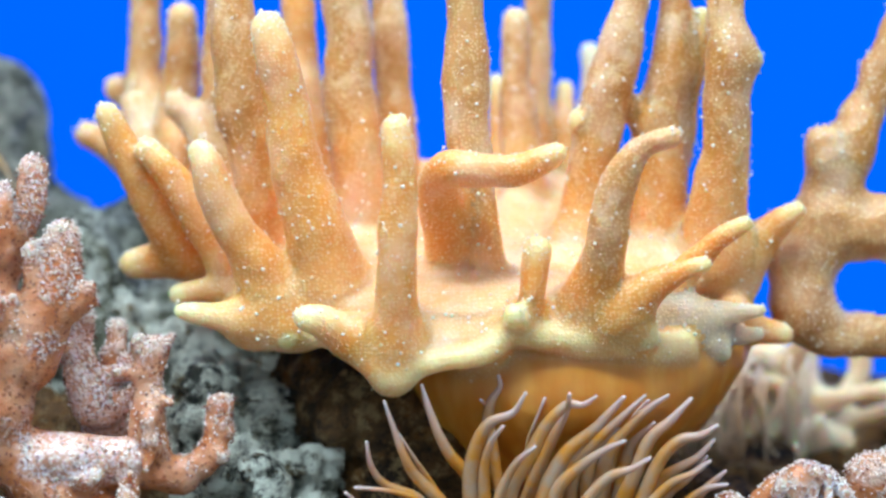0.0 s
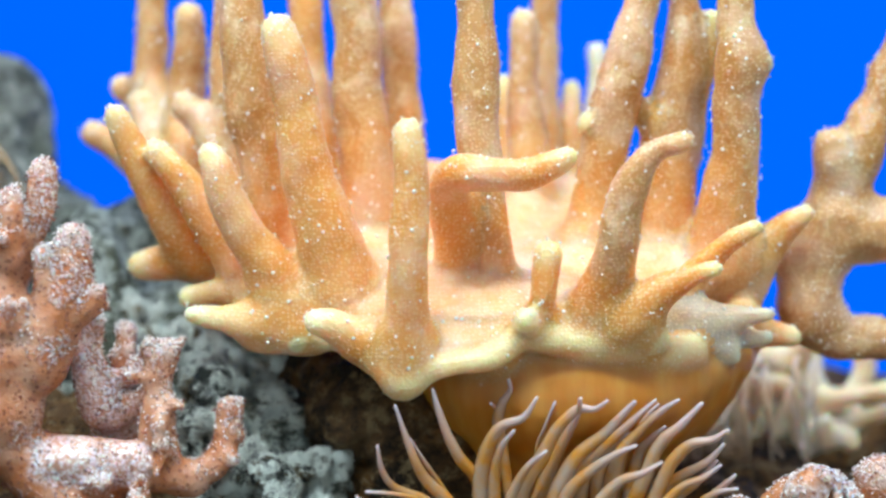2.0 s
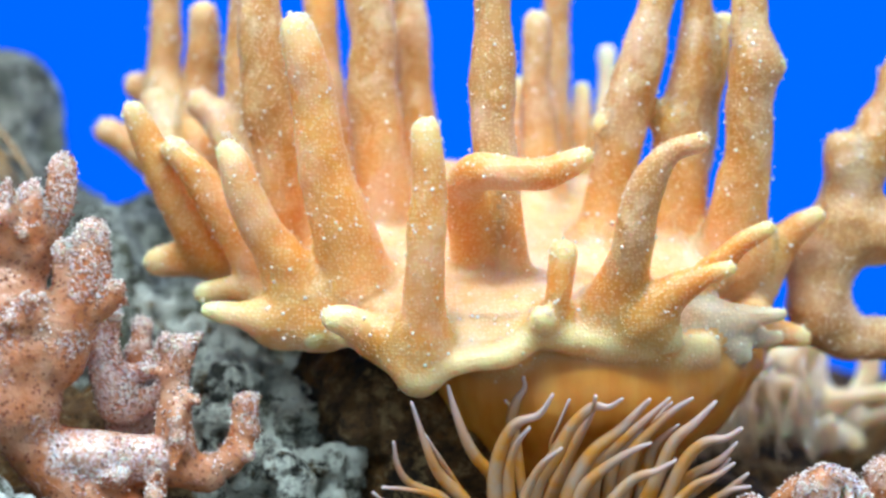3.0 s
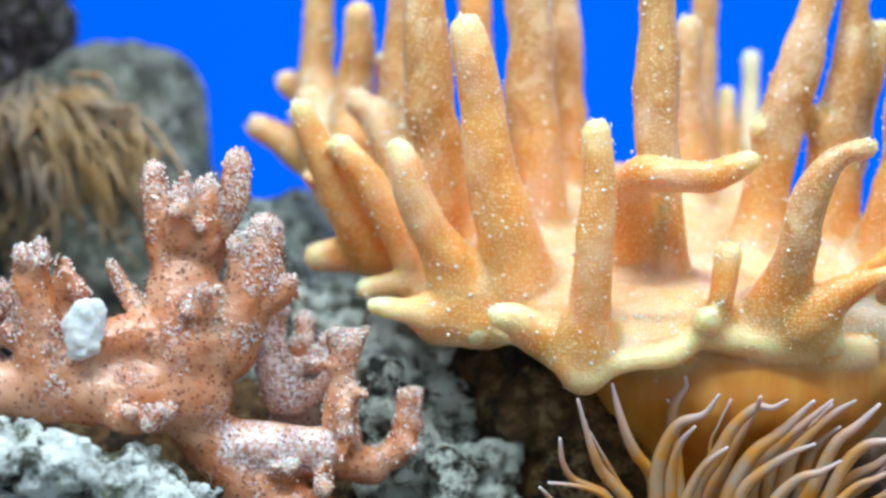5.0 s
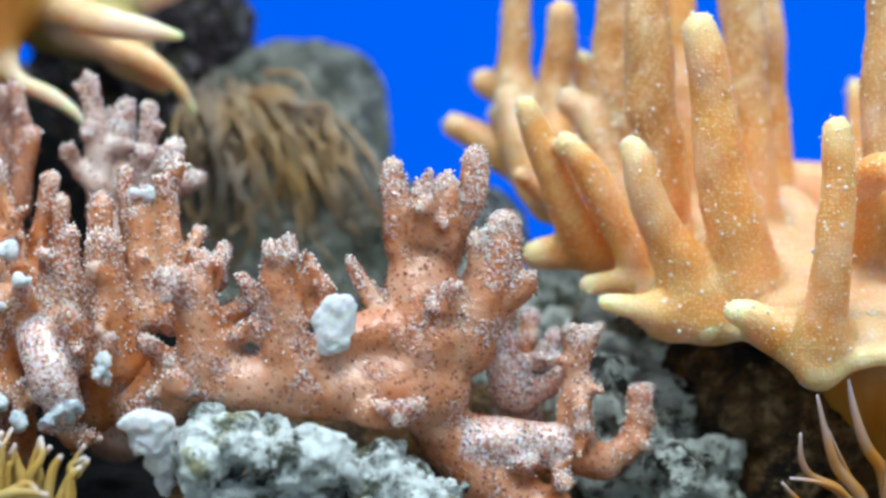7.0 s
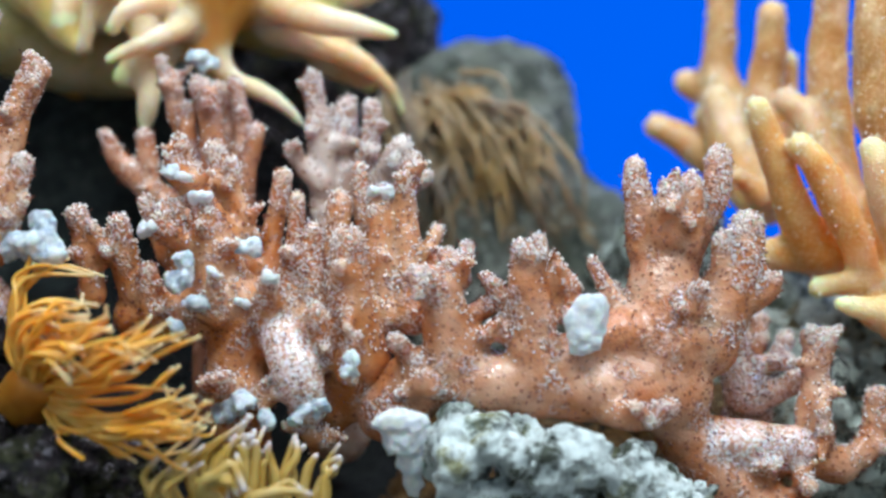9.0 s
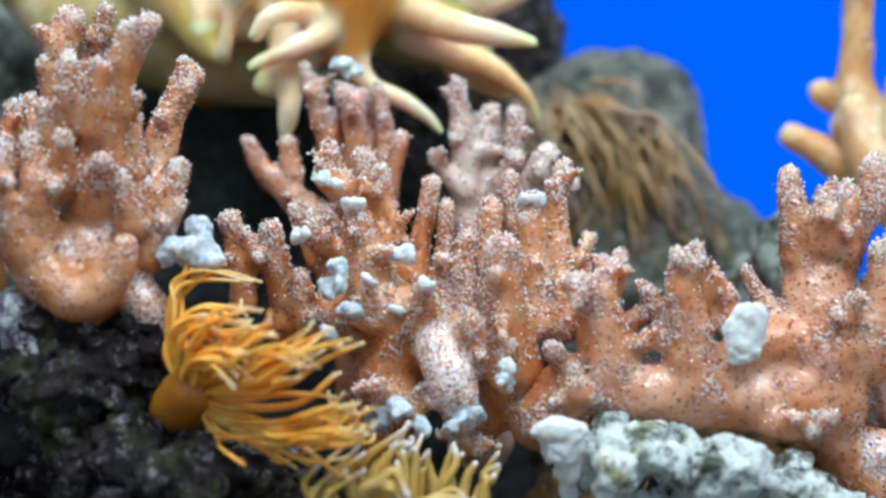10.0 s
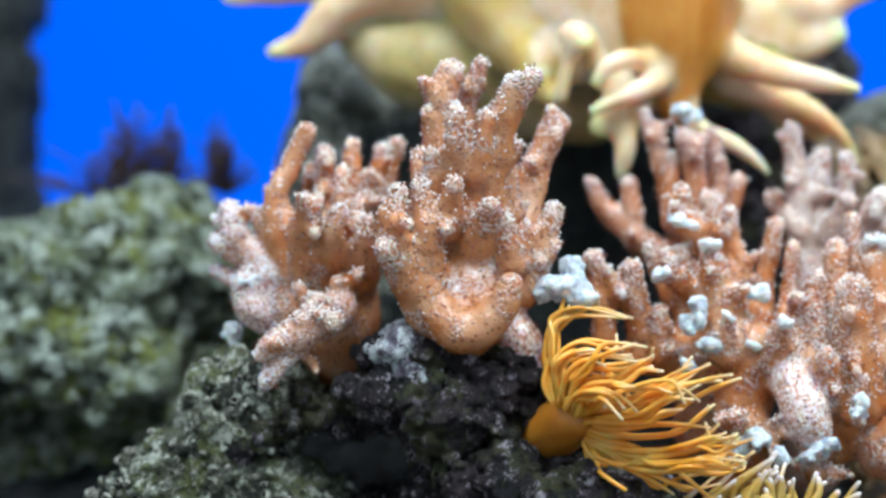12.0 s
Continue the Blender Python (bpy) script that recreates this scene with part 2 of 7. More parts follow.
M_PINKDUSK = pink_material("dusky_pink_coral", (0.49, 0.175, 0.07), (0.55, 0.29, 0.2), (0.86, 0.77, 0.82), 0.55)
M_ANEM_GOLDPALE = plain_material("straw_tentacles", (0.42, 0.24, 0.035), (0.46, 0.31, 0.1), 90.0, 0.35, 0.3, 0.0001, (0.6, 0.5, 0.5), 0.88)
M_SPECK = plain_material("pale_specks", (0.84, 0.64, 0.4), (0.93, 0.84, 0.68), 500.0, 0.35, 0.1)
M_SPECKWHITE = plain_material("white_specks", (0.88, 0.8, 0.66), (0.96, 0.94, 0.86), 500.0, 0.35, 0.1)
M_POLYP = plain_material("brown_polyps", (0.16, 0.035, 0.018), (0.3, 0.09, 0.05), 500.0, 0.5, 0.0)
M_FROST_GLINTS = plain_material("white_polyp_glints", (0.86, 0.66, 0.58), (0.97, 0.93, 0.9), 500.0, 0.3, 0.1)
M_RING = plain_material("tube_shells", (0.06, 0.075, 0.05), (0.46, 0.42, 0.36), 420.0, 0.6, 0.0, 0.001)
M_SAND = plain_material("tank_floor_sand", (0.1, 0.09, 0.07), (0.2, 0.18, 0.14), 300.0, 0.8, 0.0, 0.002)


def backdrop_material():
    m = Nodes("glowing_blue_back_panel")
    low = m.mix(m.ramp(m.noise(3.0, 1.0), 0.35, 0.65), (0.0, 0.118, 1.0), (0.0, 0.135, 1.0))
    # The panel sends out its blue itself; the lamps do not light it.
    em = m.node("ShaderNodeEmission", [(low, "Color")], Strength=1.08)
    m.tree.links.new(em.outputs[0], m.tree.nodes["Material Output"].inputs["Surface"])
    return m.mat


M_BLUE = backdrop_material()


# ---- shaping helpers ----
def lattice(p, seed):
    """Smooth random values in -1..1 at the rows of p."""
    i = np.floor(p).astype(np.int64)
    f = p - i
    u = f * f * (3 - 2 * f)
    out = np.zeros(len(p))
    for dx in (0, 1):
        for dy in (0, 1):
            for dz in (0, 1):
                h = (i[:, 0] + dx) * 374761393 + (i[:, 1] + dy) * 668265263 + (i[:, 2] + dz) * 1440662683 + seed * 974634777
                h = (h ^ (h >> 13)) * 1274126177
                h = (h ^ (h >> 16)) & 0xFFFF
                w = (u[:, 0] if dx else 1 - u[:, 0]) * (u[:, 1] if dy else 1 - u[:, 1]) * (u[:, 2] if dz else 1 - u[:, 2])
                out += w * (h / 32767.5 - 1)
    return out


def fbm(p, size, octaves=3, seed=0, ridge=False):
    """Layered noise whose largest lumps are about size metres across."""
    out, amp = np.zeros(len(p)), 1.0
    q = p / size
    for k in range(octaves):
        v = lattice(q + 17.3 * k, seed + k)
        out += amp * (1 - 2 * np.abs(v) if ridge else v)
        q, amp = q * 2.1, amp * 0.5
    return out


def thicken(points, steps=5):
    """A smooth chain of (x, y, z, radius) through the given ones."""
    p = np.array(points, float)
    if len(p) < 3:
        return p
    q = np.vstack([2 * p[0] - p[1], p, 2 * p[-1] - p[-2]])
    out = []
    for a, b, c, d in zip(q, q[1:], q[2:], q[3:]):
        for s in np.arange(steps) / steps:
            out.append(0.5 * (2 * b + (c - a) * s + (2 * a - 5 * b + 4 * c - d) * s * s + (3 * b - a - 3 * c + d) * s ** 3))
    out = np.array(out + [p[-1]])
    out[:, 3] = np.maximum(out[:, 3], 0.0004)
    return out


def mesh_object(name, verts, faces, mat, parent=None, normals=None, along=None, pale=None, under=None):
    me = bpy.data.meshes.new(name)
    me.from_pydata(verts.tolist(), [], faces.tolist())
    me.polygons.foreach_set("use_smooth", np.ones(len(faces), bool))
    if along is not None:
        me.attributes.new("along", "FLOAT", "POINT").data.foreach_set("value", along.astype(np.float32))
    if pale is not None:
        me.attributes.new("pale", "FLOAT", "POINT").data.foreach_set("value", pale.astype(np.float32))
    if under is not None and under.any():
        me.attributes.new("under", "FLOAT", "POINT").data.foreach_set("value", under.astype(np.float32))
    me.materials.append(mat)
    me.update()
    if normals is not None:
        me.normals_split_custom_set_from_vertices(normals.tolist())
    ob = new(name, me)
    if parent is not None:
        ob.parent = parent
    return ob


def face_normals(v, f):
    n = np.cross(v[f[:, 2]] - v[f[:, 0]], v[f[:, 3]] - v[f[:, 1]])
    out = np.zeros_like(v)
    for k in range(4):
        np.add.at(out, f[:, k], n)
    return out / np.maximum(np.linalg.norm(out, axis=1, keepdims=True), 1e-12)


class Growth:
    """A living or stony form: limbs and lobes that flow into one another, skinned together and then parted limb by limb."""

    def __init__(self, voxel, blend):
        self.voxel, self.blend, self.limbs, self.pales = voxel, blend, [], []

    def limb(self, name, *points, mat=None, blend=None, of=None, pale=0.0):
        self.limbs.append((name, thicken(points), mat, blend or self.blend, of))
        if pale:
            self.pales.append((thicken(points), pale, name == "rim_lobe"))

    def sprout(self, rng, count, long, wide):
        """Small side knobs on every finger; they stay part of their finger."""
        for k, (name, c, *_) in enumerate(list(self.limbs)):
            if name != "finger":
                continue
            for i in range(rng.integers(0, count + 1)):
                p = c[int(rng.uniform(0.3, 0.9) * (len(c) - 1))]
                way = rng.normal(0, 1, 3) + (0, -0.7, 0.7)
                way /= np.linalg.norm(way)
                r = min(p[3], 0.0034)
                foot, top = p[:3] + way * p[3] * 0.5, p[:3] + way * (p[3] + r * rng.uniform(0.3, long))
                self.limb(name, (*foot, r * wide), (*(0.5 * foot + 0.5 * top), r * wide * 0.85), (*top, r * wide * 0.7), of=k)

    def lobe(self, name, centre, radii, turn=(0, 0, 0), mat=None, blend=None):
        self.limbs.append((name, (np.array(centre[:3]), np.array(radii), np.array(Euler([radians(a) for a in turn]).to_matrix())), mat, blend or self.blend, None))

    def build(self, thing, mat, rough=0.0, rough_size=0.01, ridge=False, seed=0, wobble=0.0, octaves=4, cave=0.0, cave_size=0.01):
        h, pad = self.voxel, max(l[3] for l in self.limbs) + 4 * self.voxel + rough + 1.2 * cave
        lows, highs = [], []
        for name, c, *_ in self.limbs:
            if isinstance(c, tuple):
                r = c[1].max()
                lows.append(c[0] - r), highs.append(c[0] + r)
            else:
                lows.append((c[:, :3] - c[:, 3:]).min(0)), highs.append((c[:, :3] + c[:, 3:]).max(0))
        low, high = np.min(lows, 0) - pad, np.max(highs, 0) + pad
        size = np.ceil((high - low) / h).astype(int) + 1
        field = np.full(size, 1.0, np.float32)
        nearest = np.full(size, 1.0, np.float32)
        owner = np.zeros(size, np.int16)
        for k, (name, c, _, blend, of) in enumerate(self.limbs):
            a = np.maximum(((lows[k] - pad - low) / h).astype(int), 0)
            b = np.minimum(((highs[k] + pad - low) / h).astype(int) + 2, size)
            axes = [low[i] + h * np.arange(a[i], b[i]) for i in range(3)]
            g = np.stack(np.meshgrid(*axes, indexing="ij"), -1).astype(np.float32)
            if isinstance(c, tuple):
                q = ((g - c[0].astype(np.float32)) @ c[2].astype(np.float32)) / c[1].astype(np.float32)
                n = np.linalg.norm(q, axis=-1)
                d = (n - 1) * n / np.maximum(np.linalg.norm(q / c[1].astype(np.float32), axis=-1), 1e-6)
            else:
                d = np.full(g.shape[:3], 1.0, np.float32)
                for p, q in zip(c[:-1].astype(np.float32), c[1:].astype(np.float32)):
                    ax = q[:3] - p[:3]
                    s = np.clip(((g - p[:3]) @ ax) / max(float(ax @ ax), 1e-12), 0, 1)
                    off = g - p[:3] - s[..., None] * ax
                    d = np.minimum(d, np.sqrt((off * off).sum(-1)) - (p[3] + s * (q[3] - p[3])))
            box = tuple(slice(a[i], b[i]) for i in range(3))
            f, n = field[box], nearest[box]
            mine = d < n
            owner[box][mine] = k
            nearest[box] = np.minimum(n, d)
            w = np.maximum(blend - np.abs(f - d), 0) / blend
            field[box] = np.minimum(f, d) - w * w * blend * 0.25
        if cave:
            near = np.argwhere(np.abs(field) < 2.2 * cave)
            lumps = fbm(low + h * near, cave_size, 4, seed + 7)
            field[tuple(near.T)] += cave * (lumps - 0.15 + 0.5 * np.maximum(lumps, 0)).astype(np.float32)
        self.skin(field, owner, low, h, thing, mat, rough, rough_size, ridge, seed, wobble, octaves)
        return self

    def skin(self, field, owner, low, h, thing, mat, rough, rough_size, ridge, seed, wobble, octaves):
        inside = field < 0
        n = np.array(field.shape) - 1
        corner = [(dx, dy, dz) for dx in (0, 1) for dy in (0, 1) for dz in (0, 1)]
        count = sum(inside[dx:dx + n[0], dy:dy + n[1], dz:dz + n[2]].astype(np.int8) for dx, dy, dz in corner)
        cells = np.argwhere((count > 0) & (count < 8))
        value = [field[tuple((cells + c).T)] for c in corner]
        place, hits = np.zeros((len(cells), 3)), np.zeros(len(cells))
        for i, a in enumerate(corner):
            for j, b in enumerate(corner):
                if j > i and sum(abs(p - q) for p, q in zip(a, b)) == 1:
                    cut = (value[i] < 0) != (value[j] < 0)
                    s = np.where(cut, value[i] / np.where(cut, value[i] - value[j], 1), 0)
                    place += cut[:, None] * (np.array(a) + s[:, None] * (np.array(b) - np.array(a)))
                    hits += cut
        verts = low + h * (cells + place / hits[:, None])
        index = np.full(n, -1, np.int64)
        index[tuple(cells.T)] = np.arange(len(cells))
        faces = []
        for ax in range(3):
            o1, o2 = [k for k in range(3) if k != ax]
            e = np.eye(3, dtype=int)
            first = inside.take(range(n[ax]), ax)
            second = inside.take(range(1, n[ax] + 1), ax)
            at = np.argwhere(first != second)
            at = at[(at[:, o1] > 0) & (at[:, o2] > 0) & (at[:, o1] < n[o1]) & (at[:, o2] < n[o2])]
            quad = np.stack([index[tuple((at - d).T)] for d in (e[o1] + e[o2], e[o2], 0 * e[0], e[o1])], 1)
            flip = first[tuple(at.T)] == (ax == 1)
            quad[flip] = quad[flip][:, ::-1]
            faces.append(quad)
        faces = np.vstack(faces)
        nor = face_normals(verts, faces)
        if wobble:
            verts = verts + nor * (wobble * fbm(verts, 0.012, 2, seed + 50))[:, None]
        if rough:
            verts = verts + nor * (rough * fbm(verts, rough_size, octaves, seed, ridge))[:, None]
        if rough or wobble:
            nor = face_normals(verts, faces)
        self.verts, self.faces, self.normals = verts, faces, nor
        own = owner[tuple(cells.T)]
        self.own = own
        along = np.zeros(len(verts))
        for k, (name, c, *_) in enumerate(self.limbs):
            if not isinstance(c, tuple) and name not in ("body", "stalk", "column", "fold", "cone", "rim_edge", "disc"):
                m = own == k
                p = verts[m]
                if len(p):
                    best, where = np.full(len(p), 9.0), np.zeros(len(p))
                    for i, (q0, q1) in enumerate(zip(c[:-1, :3], c[1:, :3])):
                        ax = q1 - q0
                        s = np.clip((p - q0) @ ax / (ax @ ax), 0, 1)
                        d = np.linalg.norm(p - q0 - s[:, None] * ax, axis=1)
                        where = np.where(d < best, (i + s) / (len(c) - 1), where)
                        best = np.minimum(best, d)
                    along[m] = where
        along[np.isin(own, [k for k, l in enumerate(self.limbs) if l[0] == "disc"])] = -0.3
        for i in range(9):
            mean = along[faces].mean(1)
            total, count = np.zeros(len(verts)), np.zeros(len(verts))
            for k in range(4):
                np.add.at(total, faces[:, k], mean)
                np.add.at(count, faces[:, k], 1)
            along = np.where(along < 0.5, total / np.maximum(count, 1), along)
        self.along = along
        pale = np.zeros(len(verts))
        for c, amount, grow in self.pales:
            reach = 0.0022 + 0.0014 * fbm(verts, 0.006, 2, 77)
            for i, (p, q) in enumerate(zip(c[:-1], c[1:])):
                ax = q[:3] - p[:3]
                s = np.clip((verts - p[:3]) @ ax / max(ax @ ax, 1e-12), 0, 1)
                d = np.linalg.norm(verts - p[:3] - s[:, None] * ax, axis=1) - (p[3] + s * (q[3] - p[3]))
                part_way = np.clip((i + s) / (len(c) - 1) * 1.5 - 0.5, 0, 1) if grow else 1.0
                pale = np.maximum(pale, amount * part_way * np.clip(1 - np.maximum(d, 0) / reach, 0, 1))
        under = np.isin(own, [k for k, l in enumerate(self.limbs) if l[0] in ("stalk", "cone")]).astype(float)
        self.upper = under < 0.5
        for i in range(2 if under.any() else 0):
            mean = under[faces].mean(1)
            total, count = np.zeros(len(verts)), np.zeros(len(verts))
            for k in range(4):
                np.add.at(total, faces[:, k], mean)
                np.add.at(count, faces[:, k], 1)
            under = total / np.maximum(count, 1)
        parent_of = np.array([l[4] if l[4] is not None else k for k, l in enumerate(self.limbs)])
        face_own = parent_of[own[faces[:, 0]]]
        for name in dict.fromkeys(l[0] for l in self.limbs if l[0] in ("body", "stalk", "disc")):
            face_own = np.where(np.isin(face_own, [k for k, l in enumerate(self.limbs) if l[0] == name]), [k for k, l in enumerate(self.limbs) if l[0] == name][0], face_own)
        for k in np.unique(face_own):
            f = faces[face_own == k]
            used, f2 = np.unique(f, return_inverse=True)
            mesh_object(self.limbs[k][0], verts[used], f2.reshape(-1, 4), self.limbs[k][2] or mat, thing, nor[used], along[used], pale[used], under[used])


def thing_at(name, label, category, group="", kind=""):
    return tagged(new(name), label, category, group, kind)


def polyps(growth, thing, name, count, size, tall, mat, seed, low=0.0, high=1.0, facing=-0.4, patch=-2.0, lean=0.25, stray=0.0):
    """Tiny polyps strewn over a skin: short blunt pegs, all in one mesh."""
    rng = np.random.default_rng(seed)
    v, n = growth.verts, growth.normals
    ok = np.flatnonzero((growth.along >= low) & (growth.along <= high) & (n[:, 2] + stray * rng.normal(0, 1, len(n)) > facing) & (v[:, 2] > 0.11) & growth.upper & (fbm(v, 0.018, 2, seed) + growth.along > patch))
    pick = rng.choice(ok, min(count, len(ok)), replace=False)
    p, n = v[pick] + rng.normal(0, growth.voxel * 0.3, (len(pick), 3)), n[pick]
    n = n + rng.normal(0, lean, n.shape)
    n /= np.linalg.norm(n, axis=1, keepdims=True)
    side = np.cross(n, rng.normal(0, 1, n.shape))
    side /= np.linalg.norm(side, axis=1, keepdims=True)
    other = np.cross(n, side)
    r = size * rng.uniform(0.6, 1.3, (len(pick), 1))
    t = tall * rng.uniform(0.6, 1.4, (len(pick), 1))
    turn = [k * math.pi / 3 for k in range(6)]
    rows = [[p + w * r * (math.cos(a) * side + math.sin(a) * other) + n * h for a in turn]
            for w, h in ((1.0, -0.6 * r), (0.95, 0.35 * t), (0.6, 0.85 * t))]
    verts = np.stack([q for row in rows for q in row] + [p + n * t], 1).reshape(-1, 3)
    base = 19 * np.arange(len(pick))[:, None]
    quads = [(6 * i + k, 6 * i + (k + 1) % 6, 6 * i + 6 + (k + 1) % 6, 6 * i + 6 + k) for i in (0, 1) for k in range(6)]
    quads += [(12 + k, 13 + k, (14 + k - 12) % 6 + 12, 18) for k in (0, 2, 4)]
    faces = np.vstack([base + np.array(q) for q in quads])
    return tagged(mesh_object(name, verts, faces, mat, thing), kind="stuff")


def tube(name, points, mat, parent, sides=8):
    """One tapered tentacle along (x, y, z, radius) points."""
    c = thicken(points, 6)
    p, r = c[:, :3], c[:, 3]
    d = np.gradient(p, axis=0)
    d /= np.linalg.norm(d, axis=1, keepdims=True)
    a = np.cross(d, (0.3, 1.0, 0.2))
    a /= np.linalg.norm(a, axis=1, keepdims=True)
    e = np.cross(d, a)
    ang = np.arange(sides) * 2 * math.pi / sides
    rings = p[:, None] + r[:, None, None] * (np.cos(ang)[None, :, None] * a[:, None] + np.sin(ang)[None, :, None] * e[:, None])
    verts = np.vstack([rings.reshape(-1, 3), p[-1] + d[-1] * r[-1] * 0.8])
    k = len(p)
    faces = [[i * sides + j, i * sides + (j + 1) % sides, (i + 1) * sides + (j + 1) % sides, (i + 1) * sides + j] for i in range(k - 1) for j in range(sides)]
    along = np.append(np.repeat(np.linspace(0, 1, k), sides), 1.0)
    me = bpy.data.meshes.new(name)
    me.from_pydata(verts.tolist(), [], faces + [[(k - 1) * sides + j, (k - 1) * sides + (j + 1) % sides, k * sides] for j in range(sides)])
    me.polygons.foreach_set("use_smooth", np.ones(len(me.polygons), bool))
    me.attributes.new("along", "FLOAT", "POINT").data.foreach_set("value", along.astype(np.float32))
    me.materials.append(mat)
    ob = new(name, me)
    ob.parent = parent
    return ob


def sway(a, b, rise, curl, thick, rng):
    """Points of a tentacle that leaves a, bows by rise and ends at b with a curled tip."""
    a, b, rise = np.array(a[:3]), np.array(b[:3]), np.array(rise)
    side = rng.normal(0, 1, 3) * np.linalg.norm(b - a)
    out = []
    for s, w in ((0, 1.0), (0.3, 0.95), (0.6, 0.75), (0.85, 0.5), (1, 0.3)):
        q = a + s * (b - a) + rise * math.sin(math.pi * s) + side * curl * math.sin(2.2 * math.pi * s) * s
        out.append((*q, thick * w))
    return out


# ---- the tank ----
def slab(name, low, high, mat, label):
    bm = bmesh.new()
    bmesh.ops.create_cube(bm, size=1.0, matrix=Matrix.LocRotScale(
        [(a + b) / 2 for a, b in zip(low, high)], None, [b - a for a, b in zip(low, high)]))
    me = bpy.data.meshes.new(name)
    bm.to_mesh(me)
    bm.free()
    me.materials.append(mat)
    return tagged(new(name, me), label, "tank", kind="structure")


slab("backdrop", (-1.1, 0.42, -0.02), (0.8, 0.44, 0.8), M_BLUE, "bright blue back panel of the aquarium, glowing by itself")
slab("ground", (-1.1, -0.35, -0.03), (0.8, 0.42, 0.0), M_SAND, "dark sandy aquarium floor")

# ---- rocks ----
def ring_shells(growth, count, seed, box, size, mat, label):
    """Small ring-shaped tube mouths lying on a rock, each one by itself."""
    rng = np.random.default_rng(seed)
    (x0, x1), (z0, z1) = box
    v, n = growth.verts, growth.normals
    ok = np.flatnonzero((v[:, 0] > x0) & (v[:, 0] < x1) & (v[:, 2] > z0) & (v[:, 2] < z1) & (n[:, 1] < -0.2))
    bm = bmesh.new()
    around, across = 12, 5
    worn = [1 + 0.12 * math.sin(2.3 * i) for i in range(around)]
    loops = [[bm.verts.new(((w + 0.24 * math.cos(b)) * math.cos(a), (w + 0.24 * math.cos(b)) * math.sin(a), 0.5 * w * math.sin(b)))
              for b in (2 * math.pi * j / across for j in range(across))] for a, w in ((2 * math.pi * i / around, worn[i]) for i in range(around))]
    for i in range(around):
        for j in range(across):
            bm.faces.new((loops[i][j], loops[(i + 1) % around][j], loops[(i + 1) % around][(j + 1) % across], loops[i][(j + 1) % across])).smooth = True
    me = bpy.data.meshes.new("ring_shell")
    bm.to_mesh(me)
    bm.free()
    me.materials.append(mat)
    taken = []
    for i in rng.permutation(ok):
        if len(taken) == count:
            break
        r = size * rng.uniform(0.5, 1.4)
        if any(np.linalg.norm(v[i] - q) < (r + s) * 0.95 for q, s in taken):
            continue
        taken.append((v[i], r))
        ob = tagged(new("ring_shell", me), label, "shell", "ring-shaped tube shells")
        face = Vector(n[i] + rng.normal(0, 0.45, 3)).to_track_quat("Z", "Y").to_matrix().to_4x4()
        ob.matrix_world = Matrix.Translation(Vector(v[i])) @ face @ Matrix.Diagonal((r, r * rng.uniform(0.6, 1.0), r * 1.2, 1))


def rock(name, label, mat, voxel, blend, lobes, rough, size, seed, ridge=False, limbs=()):
    thing = thing_at(name, label, "rock")
    w = Growth(voxel, blend)
    for centre, radii, turn in lobes:
        w.lobe("body", centre, radii, turn)
    for points in limbs:
        w.limb("body", *points)
    w.build(thing, mat, rough * 0.35, size * 0.5, True, seed, cave=rough * 1.3, cave_size=size)
    return w


# the broad reef base under everything; the first block is painted black as shade
rock("reef_rock", "live rock base with the corals' shade painted in black", M_ROCKSHADE, 0.0035, 0.03, [
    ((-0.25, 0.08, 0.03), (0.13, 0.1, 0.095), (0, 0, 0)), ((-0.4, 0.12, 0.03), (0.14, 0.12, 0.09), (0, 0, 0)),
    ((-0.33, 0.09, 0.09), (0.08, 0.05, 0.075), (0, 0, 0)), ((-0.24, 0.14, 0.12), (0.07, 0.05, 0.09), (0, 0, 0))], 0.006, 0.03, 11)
rock("reef_rock", "broad brown live rock base on the tank floor", M_ROCKBROWN, 0.003, 0.03, [
    ((0.03, 0.09, 0.04), (0.12, 0.09, 0.085), (0, 0, 0)), ((-0.1, 0.08, 0.04), (0.13, 0.09, 0.085), (0, 0, 0)),
    ((0.16, 0.12, 0.03), (0.12, 0.1, 0.098), (0, 0, 0)), ((-0.12, 0.09, 0.08), (0.09, 0.06, 0.07), (0, 0, 0))], 0.006, 0.02, 12)

rock("rock", "brown algae-coated rock under the orange coral", M_ROCKBROWN, 0.0014, 0.008, [
    ((-0.0209, 0.0550, 0.1453), (0.024, 0.026, 0.016), (0, 25, 0)), ((-0.0037, 0.0600, 0.1315), (0.03, 0.03, 0.02), (0, 0, 0)),
    ((-0.0308, 0.0600, 0.1499), (0.014, 0.02, 0.012), (0, 0, 0)), ((-0.0142, 0.0700, 0.1141), (0.035, 0.03, 0.03), (0, 0, 0))], 0.0028, 0.012, 21)
